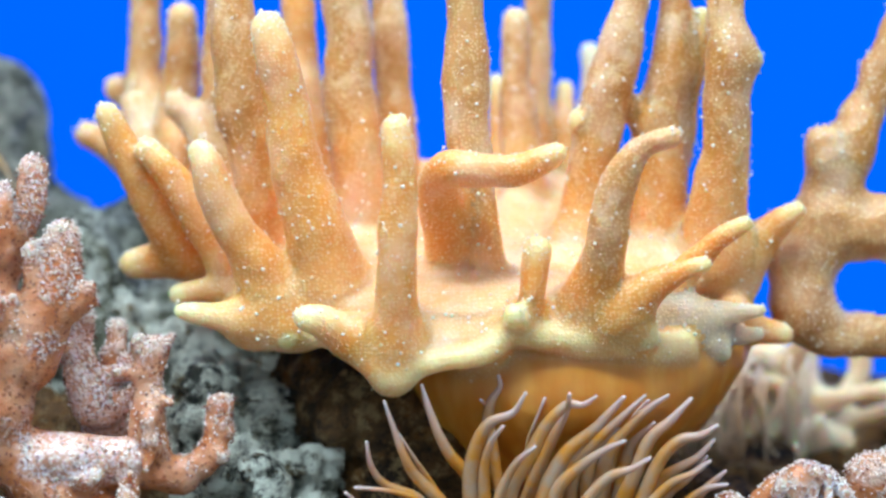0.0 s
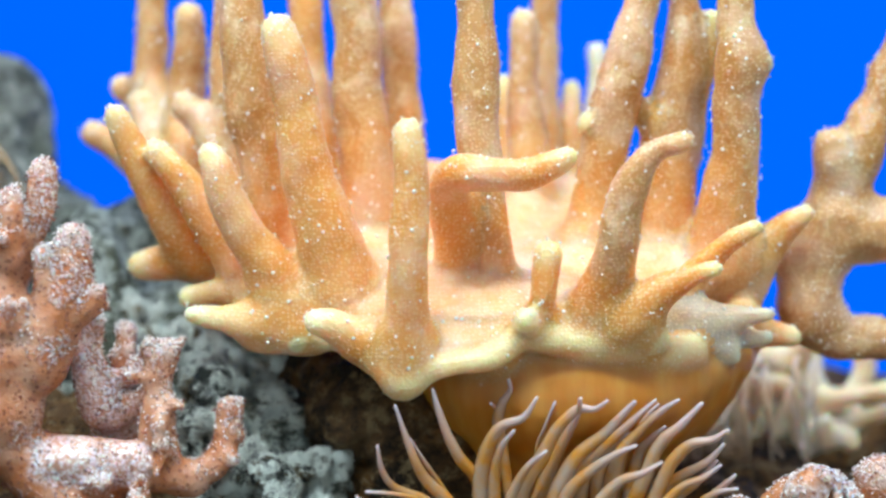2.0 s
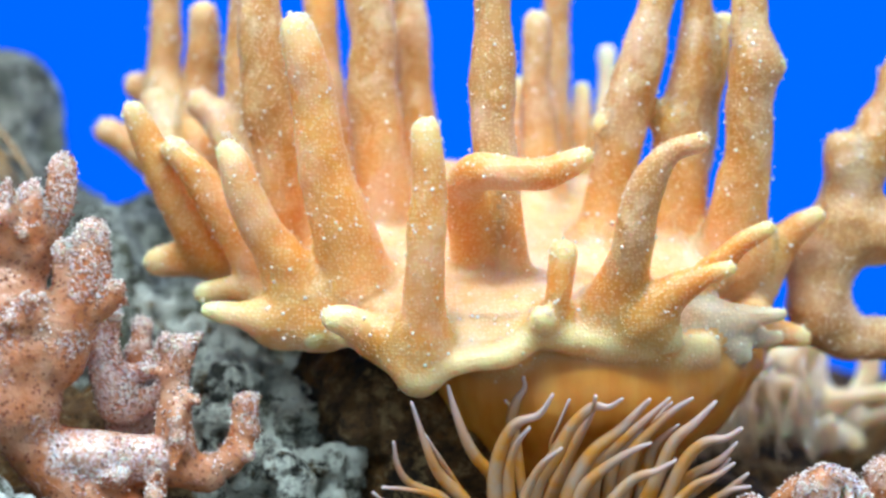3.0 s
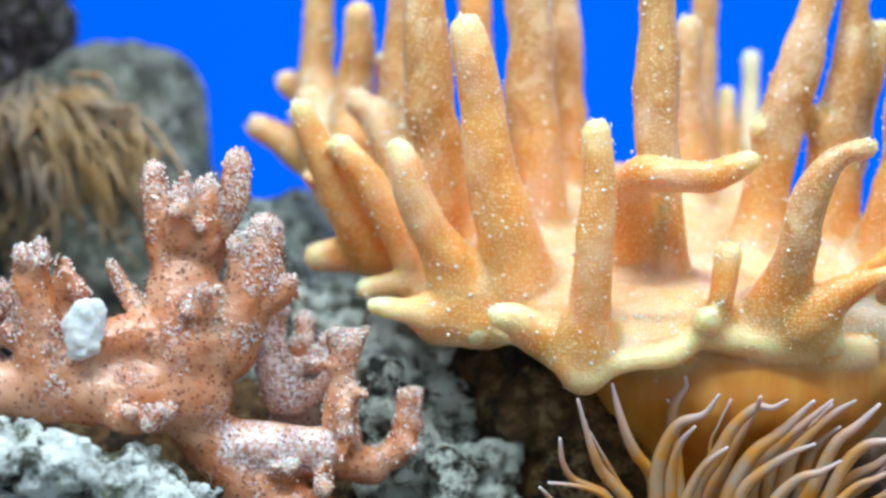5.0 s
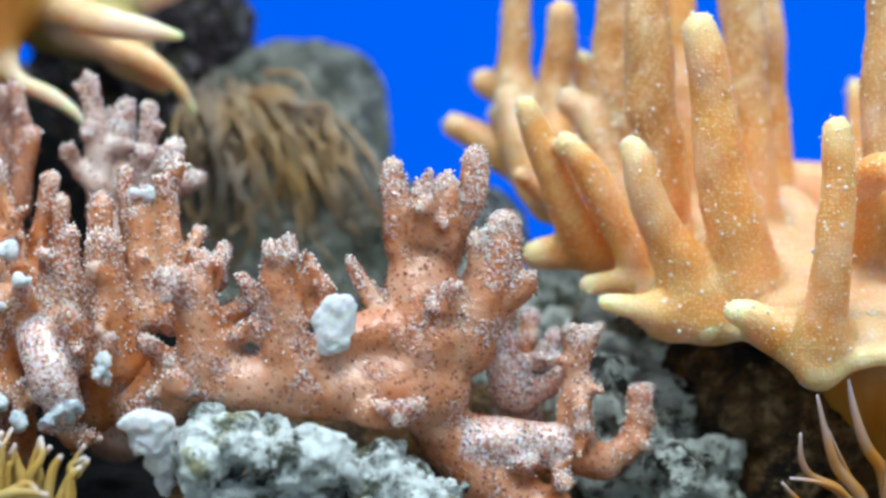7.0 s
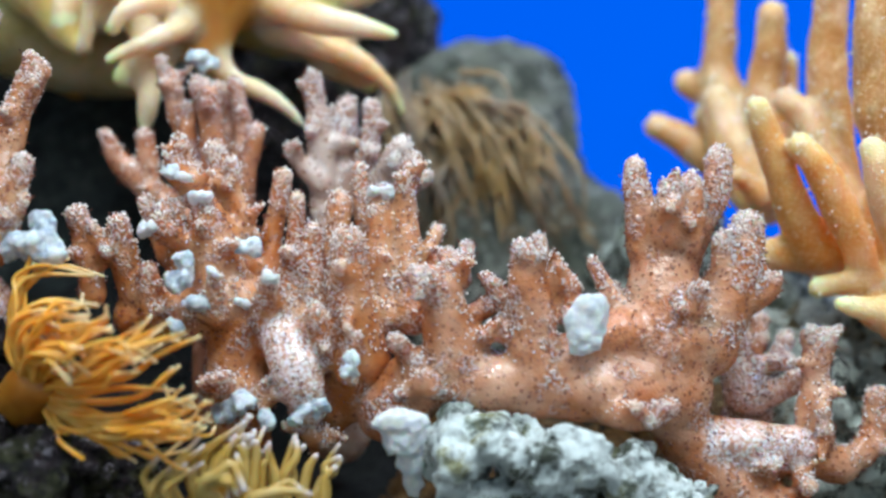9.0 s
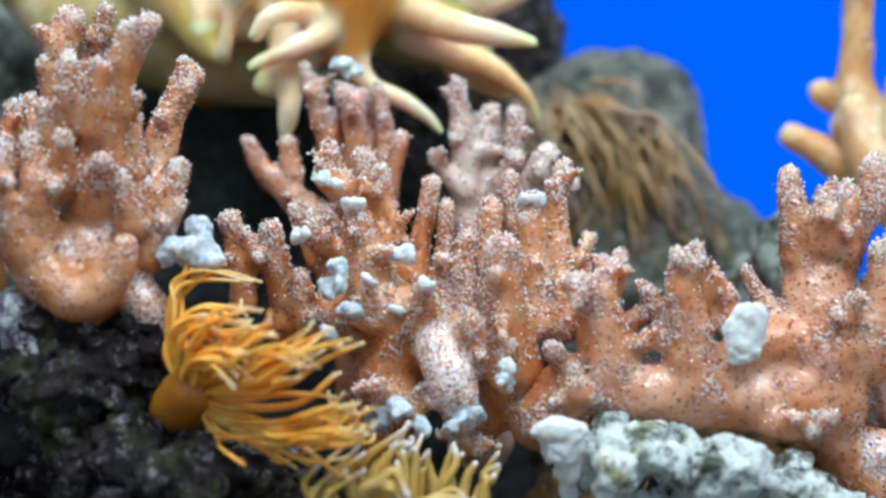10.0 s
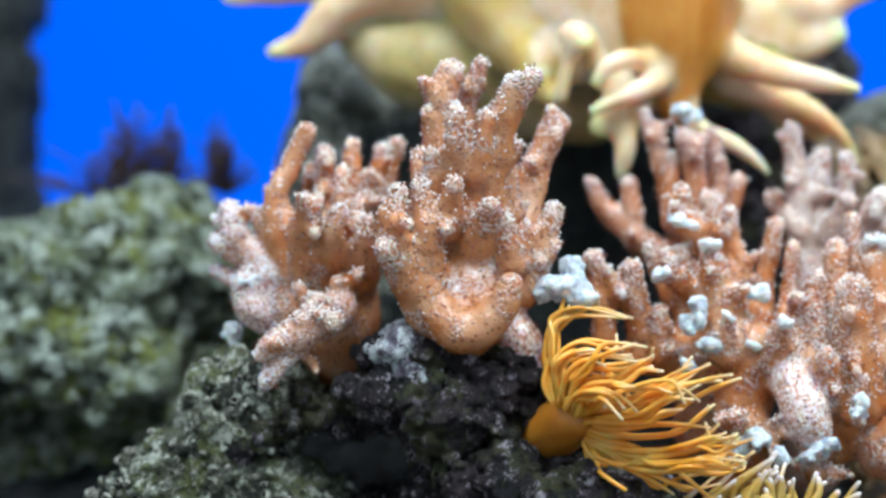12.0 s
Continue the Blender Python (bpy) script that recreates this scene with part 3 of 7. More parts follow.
rock("rock", "pale mottled rock with dark holes", M_ROCKPALE, 0.0012, 0.004, [
    ((-0.0600, 0.0600, 0.1490), (0.014, 0.016, 0.012), (0, 10, 0)), ((-0.0500, 0.0550, 0.1380), (0.013, 0.015, 0.011), (0, 0, 0)),
    ((-0.0686, 0.0500, 0.1358), (0.011, 0.015, 0.01), (0, 0, 0)), ((-0.0418, 0.0500, 0.1256), (0.014, 0.015, 0.012), (0, 0, 0)),
    ((-0.0633, 0.0750, 0.1578), (0.014, 0.012, 0.009), (0, 0, 0)), ((-0.0556, 0.0450, 0.1234), (0.018, 0.02, 0.012), (0, 0, 0)),
    ((-0.0529, 0.0600, 0.1067), (0.04, 0.03, 0.02), (0, 0, 0))], 0.0055, 0.011, 22, True)
rock("rock", "grey-green rounded rock behind the pink coral", M_ROCKGREY, 0.0015, 0.004, [
    ((-0.0990, 0.1150, 0.1901), (0.013, 0.016, 0.014), (0, 0, 0)), ((-0.0924, 0.1000, 0.1708), (0.018, 0.02, 0.012), (0, 0, 0)),
    ((-0.0749, 0.1000, 0.1704), (0.02, 0.02, 0.013), (0, 0, 0)), ((-0.0877, 0.1000, 0.1480), (0.035, 0.03, 0.025), (0, 0, 0)),
    ((-0.1084, 0.1000, 0.1608), (0.02, 0.03, 0.04), (0, 0, 0))], 0.0026, 0.012, 23)
rock("rock", "pale blue-white crusted stone", M_ROCKPALE, 0.0012, 0.004, [
    ((-0.0940, 0.0850, 0.1712), (0.011, 0.01, 0.006), (0, -8, 0)), ((-0.0887, 0.0880, 0.1644), (0.012, 0.012, 0.01), (0, 0, 0))], 0.002, 0.008, 24)
rock("rock", "brown rock behind the cream coral", M_ROCKBROWN, 0.002, 0.01, [
    ((0.0843, 0.1700, 0.1167), (0.03, 0.02, 0.026), (0, 0, 0)), ((0.1068, 0.1750, 0.1235), (0.025, 0.02, 0.024), (0, 0, 0)),
    ((0.1291, 0.1700, 0.1098), (0.04, 0.03, 0.03), (0, 0, 0)), ((0.1583, 0.1700, 0.1052), (0.04, 0.03, 0.03), (0, 0, 0)),
    ((0.0516, 0.1500, 0.1236), (0.04, 0.02, 0.03), (0, 0, 0)), ((0.0975, 0.1600, 0.0790), (0.1, 0.04, 0.04), (0, 0, 0)), ((0.0730, 0.1250, 0.1131), (0.03, 0.02, 0.014), (0, 0, 0)), ((0.1011, 0.1300, 0.1118), (0.03, 0.02, 0.015), (0, 0, 0)), ((0.1277, 0.1350, 0.1087), (0.03, 0.02, 0.014), (0, 0, 0))], 0.0028, 0.014, 34)
rock("rock", "mottled grey-green rock wall behind the orange coral", M_ROCKPALE, 0.002, 0.01, [
    ((-0.0666, 0.1300, 0.1617), (0.03, 0.02, 0.016), (0, 0, 0)), ((-0.0402, 0.1200, 0.1543), (0.03, 0.02, 0.02), (0, 0, 0)),
    ((-0.0552, 0.1200, 0.1330), (0.05, 0.03, 0.03), (0, 0, 0))], 0.003, 0.012, 35)
# Shade under the coral is put into this rock's dark colour.
rock("rock", "rock under the yellow coral with shade painted in dark", M_ROCKNIGHT, 0.0025, 0.01, [
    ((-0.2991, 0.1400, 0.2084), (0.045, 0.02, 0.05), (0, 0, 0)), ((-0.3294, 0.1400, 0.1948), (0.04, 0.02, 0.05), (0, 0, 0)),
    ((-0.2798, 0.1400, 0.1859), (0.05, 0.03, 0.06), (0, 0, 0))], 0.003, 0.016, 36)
rock("rock", "large grey boulder rising behind the corals", M_ROCKBOULDER, 0.0018, 0.01, [
    ((-0.1534, 0.1480, 0.2377), (0.021, 0.022, 0.0205), (0, 10, 0)), ((-0.1721, 0.1500, 0.2382), (0.021, 0.022, 0.0195), (0, 0, 0)), ((-0.1596, 0.1450, 0.2160), (0.0275, 0.028, 0.028), (0, 0, 0)), ((-0.1576, 0.1400, 0.1912), (0.042, 0.03, 0.035), (0, 0, 0)), ((-0.1264, 0.1400, 0.1897), (0.012, 0.015, 0.016), (0, 0, 0)), ((-0.1536, 0.1400, 0.1742), (0.05, 0.03, 0.03), (0, 0, 0))], 0.002, 0.014, 25)
rock("rock", "dark rough rock behind the yellow coral", M_ROCKDARK, 0.002, 0.008, [
    ((-0.1948, 0.1600, 0.2685), (0.014, 0.018, 0.018), (0, 20, 0)), ((-0.2024, 0.1600, 0.2429), (0.02, 0.02, 0.03), (0, 0, 0)),
    ((-0.2199, 0.1600, 0.2349), (0.04, 0.02, 0.06), (0, 0, 0)), ((-0.2312, 0.1600, 0.1916), (0.07, 0.025, 0.05), (0, 0, 0))], 0.0025, 0.014, 26)
rock("rock", "grey column of rock that carries the yellow coral", M_ROCKBOULDER, 0.0018, 0.01, [
    ((-0.3627, 0.1400, 0.2470), (0.012, 0.014, 0.026), (0, -8, 0)), ((-0.3636, 0.1500, 0.2273), (0.022, 0.022, 0.024), (0, 0, 0)),
    ((-0.3544, 0.1500, 0.1905), (0.03, 0.03, 0.05), (0, 0, 0)), ((-0.3023, 0.1500, 0.2408), (0.05, 0.02, 0.03), (0, 0, 0))], 0.0025, 0.012, 27)
rock("rock", "greenish-white crusted rock with deep pits", M_ROCKWHITE, 0.0009, 0.004, [
    ((-0.1698, -0.0160, 0.1369), (0.0060, 0.0114, 0.0046), (0, 0, 0)), ((-0.1604, -0.0180, 0.1389), (0.0074, 0.0121, 0.0060), (0, 0, 0)), ((-0.1442, -0.0170, 0.1371), (0.0088, 0.0128, 0.0060), (0, 0, 0)), ((-0.1302, -0.0140, 0.1313), (0.0088, 0.0121, 0.0043), (0, 0, 0)), ((-0.1174, -0.0120, 0.1260), (0.0071, 0.0114, 0.0031), (0, 0, 0)), ((-0.1479, -0.0100, 0.1220), (0.0270, 0.0199, 0.0085), (0, 0, 0)), ((-0.1477, 0.0000, 0.1056), (0.0356, 0.0285, 0.0128), (0, 0, 0))], 0.0038, 0.009, 28, True)
rock("rock", "dark purple-brown rock with crusts and a hollow under the pink coral", M_ROCKDARK, 0.0009, 0.004, [
    ((-0.3192, -0.0120, 0.1612), (0.016, 0.016, 0.009), (0, -15, 0)), ((-0.3064, -0.0140, 0.1526), (0.013, 0.016, 0.015), (0, 0, 0)),
    ((-0.2963, -0.0080, 0.1586), (0.012, 0.014, 0.012), (0, 0, 0)), ((-0.2988, -0.0080, 0.1354), (0.016, 0.02, 0.02), (0, 0, 0)),
    ((-0.2848, -0.0060, 0.1310), (0.016, 0.018, 0.012), (0, 0, 0)), ((-0.2633, -0.0060, 0.1303), (0.018, 0.014, 0.012), (0, 0, 0)),
    ((-0.3073, 0.0100, 0.1089), (0.045, 0.03, 0.02), (0, 0, 0)), ((-0.3441, -0.0040, 0.1160), (0.03, 0.016, 0.009), (0, 0, 0)),
    ((-0.3358, 0.0200, 0.1569), (0.026, 0.016, 0.009), (0, 0, 0)), ((-0.2893, -0.0260, 0.1346), (0.009, 0.008, 0.011), (0, 0, 0)), ((-0.2751, -0.0300, 0.1330), (0.013, 0.008, 0.008), (0, 0, 0)), ((-0.2840, -0.0020, 0.1523), (0.013, 0.012, 0.015), (0, 0, 0))], 0.0036, 0.0055, 29, True,
    [[(-0.3654, -0.0120, 0.1411, 0.0037), (-0.3574, -0.0140, 0.1486, 0.0037), (-0.3497, -0.0140, 0.1519, 0.0037), (-0.3358, -0.0140, 0.1559, 0.0037), (-0.3275, -0.0140, 0.1634, 0.0040), (-0.3210, -0.0120, 0.1696, 0.0043)]])
ridge = rock("rock", "crusty ridge of rock set with tube shells", M_ROCKGREEN, 0.0011, 0.006, [
    ((-0.3669, -0.0060, 0.1499), (0.014, 0.016, 0.014), (0, 0, 0)), ((-0.3820, -0.0080, 0.1339), (0.02, 0.016, 0.012), (0, -25, 0)),
    ((-0.3623, -0.0020, 0.1576), (0.016, 0.016, 0.011), (0, 0, 0)), ((-0.3704, 0.0000, 0.1159), (0.04, 0.025, 0.025), (0, 0, 0))], 0.0024, 0.006, 30, True)
ring_shells(ridge, 260, 41, ((-0.42, -0.32), (0.1, 0.19)), 0.00115, M_RING, "pale green-brown ring-shaped tube shell on crusty rock")
rock("rock", "pale lilac crusted stone beside the pink coral", M_ROCKLILAC, 0.0008, 0.003, [
    ((-0.3195, -0.0200, 0.1715), (0.0075, 0.008, 0.0055), (0, -20, 0)), ((-0.3145, -0.0150, 0.1643), (0.011, 0.01, 0.008), (0, 0, 0))], 0.0018, 0.005, 31, True)
rock("rock", "mossy green rock with crusted knobs", M_ROCKMOSS, 0.002, 0.012, [
    ((-0.4325, 0.1000, 0.1848), (0.034, 0.03, 0.026), (0, 0, 0)), ((-0.4597, 0.1000, 0.1725), (0.03, 0.03, 0.026), (0, 0, 0)),
    ((-0.4099, 0.1100, 0.1989), (0.022, 0.025, 0.017), (0, 0, 0)), ((-0.4338, 0.0800, 0.1589), (0.03, 0.02, 0.018), (0, 0, 0)),
    ((-0.4872, 0.1000, 0.1639), (0.04, 0.03, 0.035), (0, 0, 0)), ((-0.4291, 0.1300, 0.1323), (0.06, 0.03, 0.04), (0, 0, 0)), ((-0.3937, 0.1200, 0.1817), (0.025, 0.02, 0.022), (0, 0, 0))], 0.0042, 0.01, 32)
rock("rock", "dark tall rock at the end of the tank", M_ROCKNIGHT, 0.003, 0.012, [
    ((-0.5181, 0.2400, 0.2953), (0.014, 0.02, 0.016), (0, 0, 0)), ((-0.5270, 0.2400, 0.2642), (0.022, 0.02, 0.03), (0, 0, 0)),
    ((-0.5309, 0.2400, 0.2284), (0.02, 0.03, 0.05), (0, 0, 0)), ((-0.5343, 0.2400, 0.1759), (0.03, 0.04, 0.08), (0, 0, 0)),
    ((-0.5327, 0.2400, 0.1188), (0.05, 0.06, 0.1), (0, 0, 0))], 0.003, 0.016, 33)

# ---- the great leather coral ----
great = thing_at("leather_coral", "large orange finger leather coral with pale specks on rock", "coral")
g = Growth(0.00125, 0.006)
F = "finger"
g.lobe("disc", (0.0088, 0.0550, 0.1830), (0.068, 0.044, 0.009), (14, 0, 0), blend=0.012)
g.limb("stalk", (0.0279, 0.0700, 0.0834, 0.0181), (0.0285, 0.0660, 0.1137, 0.0188), (0.0284, 0.0640, 0.1270, 0.0212), blend=0.014)
g.lobe("stalk", (0.0287, 0.0620, 0.1305), (0.028, 0.03, 0.012), blend=0.014)
g.lobe("stalk", (0.0313, 0.0600, 0.1396), (0.036, 0.036, 0.012), (4, 3, 0), blend=0.014)
g.lobe("stalk", (0.0338, 0.0580, 0.1486), (0.041, 0.041, 0.011), (8, 4, 0), blend=0.014)
g.lobe("stalk", (0.0364, 0.0580, 0.1566), (0.044, 0.045, 0.012), (10, 4, 0), blend=0.012)
g.lobe("stalk", (0.0374, 0.0580, 0.1646), (0.05, 0.044, 0.012), (12, 2, 0), blend=0.012)
g.limb("disc", (-0.0518, 0.0800, 0.1973, 0.0074), (-0.0372, 0.0900, 0.2056, 0.0079), (-0.0218, 0.0940, 0.2104, 0.0083), (-0.0030, 0.1000, 0.2084, 0.0084), (0.0178, 0.1000, 0.2061, 0.0084), (0.0384, 0.0960, 0.2020, 0.0086), (0.0561, 0.0850, 0.1945, 0.0088), (0.0739, 0.0680, 0.1857, 0.0089), blend=0.01)
g.limb("disc", (-0.0139, 0.0350, 0.1714, 0.0062), (-0.0206, 0.0550, 0.1883, 0.0077), (-0.0225, 0.0700, 0.2047, 0.0069), (-0.0244, 0.0800, 0.2151, 0.0057), blend=0.01)
g.limb("disc", (0.0015, 0.0350, 0.1710, 0.0062), (-0.0030, 0.0550, 0.1846, 0.0080), (-0.0062, 0.0750, 0.1994, 0.0077), blend=0.01)
g.limb("disc", (0.0154, 0.0350, 0.1729, 0.0058), (0.0194, 0.0550, 0.1857, 0.0080), (0.0238, 0.0780, 0.1987, 0.0080), (0.0261, 0.0880, 0.2072, 0.0068), blend=0.01)
g.limb("disc", (0.0323, 0.0350, 0.1732, 0.0062), (0.0386, 0.0550, 0.1868, 0.0083), (0.0436, 0.0750, 0.1981, 0.0077), blend=0.01)
g.limb("disc", (0.0482, 0.0400, 0.1742, 0.0065), (0.0594, 0.0550, 0.1846, 0.0083), (0.0694, 0.0700, 0.1924, 0.0076), blend=0.01)
g.limb("disc", (-0.0338, 0.0360, 0.1780, 0.0068), (-0.0394, 0.0500, 0.1888, 0.0073), (-0.0421, 0.0660, 0.1986, 0.0069), blend=0.01)
g.limb("body", (-0.0125, 0.0160, 0.1649, 0.0062), (0.0008, 0.0140, 0.1647, 0.0056), (0.0111, 0.0140, 0.1659, 0.0050), (0.0201, 0.0160, 0.1700, 0.0041), (0.0335, 0.0160, 0.1703, 0.0050), (0.0486, 0.0200, 0.1707, 0.0057))
g.limb("body", (-0.0530, 0.0340, 0.1732, 0.0065), (-0.0390, 0.0320, 0.1729, 0.0070), (-0.0234, 0.0270, 0.1703, 0.0064), (-0.0126, 0.0180, 0.1655, 0.0068))
g.limb("disc", (-0.0328, 0.0340, 0.1828, 0.0101), (-0.0118, 0.0450, 0.1774, 0.0085), (0.0134, 0.0500, 0.1775, 0.0073), (0.0436, 0.0500, 0.1791, 0.0086), (0.0706, 0.0500, 0.1816, 0.0089))
g.limb(F, (-0.0109, 0.0100, 0.1621, 0.0064), (-0.0104, 0.0060, 0.1725, 0.0059), (-0.0097, 0.0020, 0.1842, 0.0055), (-0.0090, 0.0000, 0.1970, 0.0051), (-0.0084, 0.0000, 0.2099, 0.0046), (-0.0088, 0.0000, 0.2201, 0.0039), blend=0.003)
g.limb("rim_edge", (-0.0522, 0.0260, 0.1677, 0.0021), (-0.0415, 0.0250, 0.1678, 0.0021), (-0.0321, 0.0200, 0.1672, 0.0021), (-0.0242, 0.0140, 0.1659, 0.0024), (-0.0174, 0.0080, 0.1617, 0.0026), (-0.0114, 0.0060, 0.1559, 0.0029), (-0.0043, 0.0060, 0.1595, 0.0025), (0.0037, 0.0060, 0.1610, 0.0025), (0.0117, 0.0070, 0.1622, 0.0025), (0.0191, 0.0090, 0.1672, 0.0023), (0.0272, 0.0100, 0.1666, 0.0025), (0.0374, 0.0100, 0.1652, 0.0025), (0.0477, 0.0120, 0.1649, 0.0026), (0.0554, 0.0160, 0.1630, 0.0027), (0.0648, 0.0200, 0.1628, 0.0027), pale=0.75)
g.limb("rim_lobe", (-0.0111, 0.0100, 0.1665, 0.0058), (-0.0118, 0.0090, 0.1607, 0.0050), (-0.0131, 0.0090, 0.1555, 0.0026), pale=0.9)
g.limb(F, (-0.0282, 0.0280, 0.1809, 0.0105), (-0.0313, 0.0240, 0.1941, 0.0086), (-0.0347, 0.0220, 0.2048, 0.0076), (-0.0364, 0.0210, 0.2124, 0.0070), (-0.0383, 0.0190, 0.2275, 0.0062), (-0.0409, 0.0170, 0.2417, 0.0051), (-0.0425, 0.0170, 0.2485, 0.0047), blend=0.004)
g.limb(F, (-0.0441, 0.0260, 0.1794, 0.0080), (-0.0491, 0.0220, 0.1895, 0.0064), (-0.0535, 0.0190, 0.1971, 0.0055), (-0.0568, 0.0170, 0.2047, 0.0050), (-0.0589, 0.0150, 0.2122, 0.0044), (-0.0606, 0.0150, 0.2165, 0.0036), blend=0.004)
g.limb(F, (-0.0556, 0.0400, 0.1781, 0.0044), (-0.0590, 0.0360, 0.1885, 0.0046), (-0.0636, 0.0340, 0.1972, 0.0052), (-0.0678, 0.0320, 0.2050, 0.0051), (-0.0723, 0.0300, 0.2127, 0.0047), (-0.0772, 0.0300, 0.2180, 0.0036), blend=0.003)
g.limb(F, (-0.0633, 0.0500, 0.1851, 0.0061), (-0.0707, 0.0450, 0.1921, 0.0062), (-0.0773, 0.0400, 0.2019, 0.0054), (-0.0817, 0.0370, 0.2129, 0.0047), (-0.0859, 0.0350, 0.2223, 0.0041), (-0.0885, 0.0330, 0.2284, 0.0033), blend=0.003)
g.limb(F, (-0.0649, 0.0500, 0.1899, 0.0058), (-0.0754, 0.0490, 0.1883, 0.0050), (-0.0846, 0.0480, 0.1870, 0.0042), blend=0.004)
g.limb(F, (-0.0778, 0.0900, 0.2061, 0.0070), (-0.0851, 0.0940, 0.2126, 0.0065), (-0.0924, 0.0980, 0.2185, 0.0060), (-0.0997, 0.1010, 0.2230, 0.0053), (-0.1077, 0.1030, 0.2276, 0.0041), mat=M_LEATHERTAN, blend=0.003)
g.limb(F, (-0.0786, 0.0800, 0.2049, 0.0086), (-0.0846, 0.0860, 0.2162, 0.0080), (-0.0884, 0.0900, 0.2260, 0.0063), (-0.0917, 0.0910, 0.2356, 0.0038), mat=M_LEATHERTAN, blend=0.003)
g.limb(F, (-0.0890, 0.0920, 0.2269, 0.0045), (-0.0948, 0.0960, 0.2307, 0.0033), mat=M_LEATHERTAN, blend=0.003)
g.limb(F, (-0.0804, 0.0700, 0.2055, 0.0044), (-0.0858, 0.0680, 0.2092, 0.0032), (-0.0888, 0.0660, 0.2108, 0.0025), mat=M_LEATHERTAN, blend=0.003)
g.limb(F, (-0.0558, 0.0520, 0.1988, 0.0062), (-0.0617, 0.0570, 0.2111, 0.0056), (-0.0653, 0.0610, 0.2211, 0.0051), (-0.0692, 0.0640, 0.2283, 0.0048), (-0.0744, 0.0660, 0.2329, 0.0040), mat=M_LEATHERTAN, blend=0.003)
g.limb(F, (-0.0805, 0.0900, 0.2139, 0.0084), (-0.0863, 0.0960, 0.2299, 0.0074), (-0.0894, 0.1000, 0.2443, 0.0059), (-0.0889, 0.1000, 0.2585, 0.0051), (-0.0891, 0.1000, 0.2797, 0.0044), mat=M_LEATHERTAN, blend=0.003)
g.limb(F, (-0.0911, 0.1000, 0.2381, 0.0057), (-0.0986, 0.1050, 0.2414, 0.0045), mat=M_LEATHERTAN, blend=0.003)
g.limb(F, (-0.0761, 0.0800, 0.2101, 0.0079), (-0.0778, 0.0860, 0.2258, 0.0066), (-0.0768, 0.0880, 0.2398, 0.0056), (-0.0755, 0.0870, 0.2501, 0.0050), (-0.0754, 0.0860, 0.2607, 0.0043), mat=M_LEATHERTAN, blend=0.003)
g.limb(F, (-0.0675, 0.0950, 0.2247, 0.0039), (-0.0678, 0.0960, 0.2389, 0.0026), (-0.0681, 0.0960, 0.2485, 0.0021), blend=0.003)
g.limb(F, (-0.0578, 0.0580, 0.1997, 0.0072), (-0.0602, 0.0660, 0.2181, 0.0067), (-0.0615, 0.0700, 0.2417, 0.0064), (-0.0608, 0.0700, 0.2602, 0.0052), (-0.0607, 0.0700, 0.2753, 0.0049), mat=M_LEATHERTAN, blend=0.003)
g.limb(F, (-0.0467, 0.0460, 0.1908, 0.0080), (-0.0485, 0.0430, 0.2051, 0.0070), (-0.0504, 0.0420, 0.2202, 0.0067), (-0.0526, 0.0410, 0.2281, 0.0070), (-0.0535, 0.0400, 0.2439, 0.0071), (-0.0547, 0.0400, 0.2573, 0.0059), (-0.0551, 0.0400, 0.2703, 0.0052), mat=M_LEATHERTAN, blend=0.004)
g.limb(F, (-0.0340, 0.0750, 0.2005, 0.0069), (-0.0391, 0.0800, 0.2444, 0.0053), (-0.0408, 0.0800, 0.2762, 0.0048), blend=0.003)
g.limb(F, (-0.0207, 0.0600, 0.2005, 0.0086), (-0.0224, 0.0580, 0.2202, 0.0076), (-0.0241, 0.0580, 0.2366, 0.0076), (-0.0234, 0.0580, 0.2497, 0.0066), (-0.0251, 0.0580, 0.2628, 0.0069), (-0.0247, 0.0580, 0.2723, 0.0062), mat=M_LEATHERTAN, blend=0.003)
g.limb(F, (-0.0111, 0.0800, 0.2000, 0.0072), (-0.0120, 0.0820, 0.2316, 0.0055), (-0.0129, 0.0820, 0.2521, 0.0053), (-0.0138, 0.0820, 0.2757, 0.0045), mat=M_LEATHERTAN, blend=0.003)
g.limb(F, (0.0160, 0.0280, 0.1777, 0.0055), (0.0137, 0.0260, 0.1876, 0.0045), (0.0122, 0.0250, 0.1990, 0.0047), (0.0105, 0.0250, 0.2104, 0.0057), (0.0092, 0.0250, 0.2217, 0.0062), (0.0090, 0.0250, 0.2322, 0.0065), (0.0095, 0.0250, 0.2405, 0.0057), (0.0095, 0.0250, 0.2556, 0.0051), (0.0099, 0.0250, 0.2661, 0.0051), mat=M_LEATHERTAN, blend=0.003)
g.limb(F, (0.0054, 0.0400, 0.1730, 0.0075), (0.0038, 0.0320, 0.1879, 0.0070), (0.0023, 0.0240, 0.1985, 0.0065), (0.0009, 0.0150, 0.2065, 0.0058), (0.0041, 0.0090, 0.2102, 0.0052), (0.0128, 0.0070, 0.2093, 0.0048), (0.0215, 0.0070, 0.2095, 0.0044), (0.0277, 0.0080, 0.2117, 0.0038), (0.0318, 0.0080, 0.2135, 0.0026), blend=0.003)
g.limb(F, (0.0240, 0.0120, 0.1692, 0.0037), (0.0249, 0.0090, 0.1773, 0.0036), (0.0262, 0.0080, 0.1886, 0.0038), blend=0.003)
g.limb("rim_lobe", (0.0222, 0.0120, 0.1680, 0.0031), (0.0200, 0.0040, 0.1721, 0.0032), pale=0.95, blend=0.003)
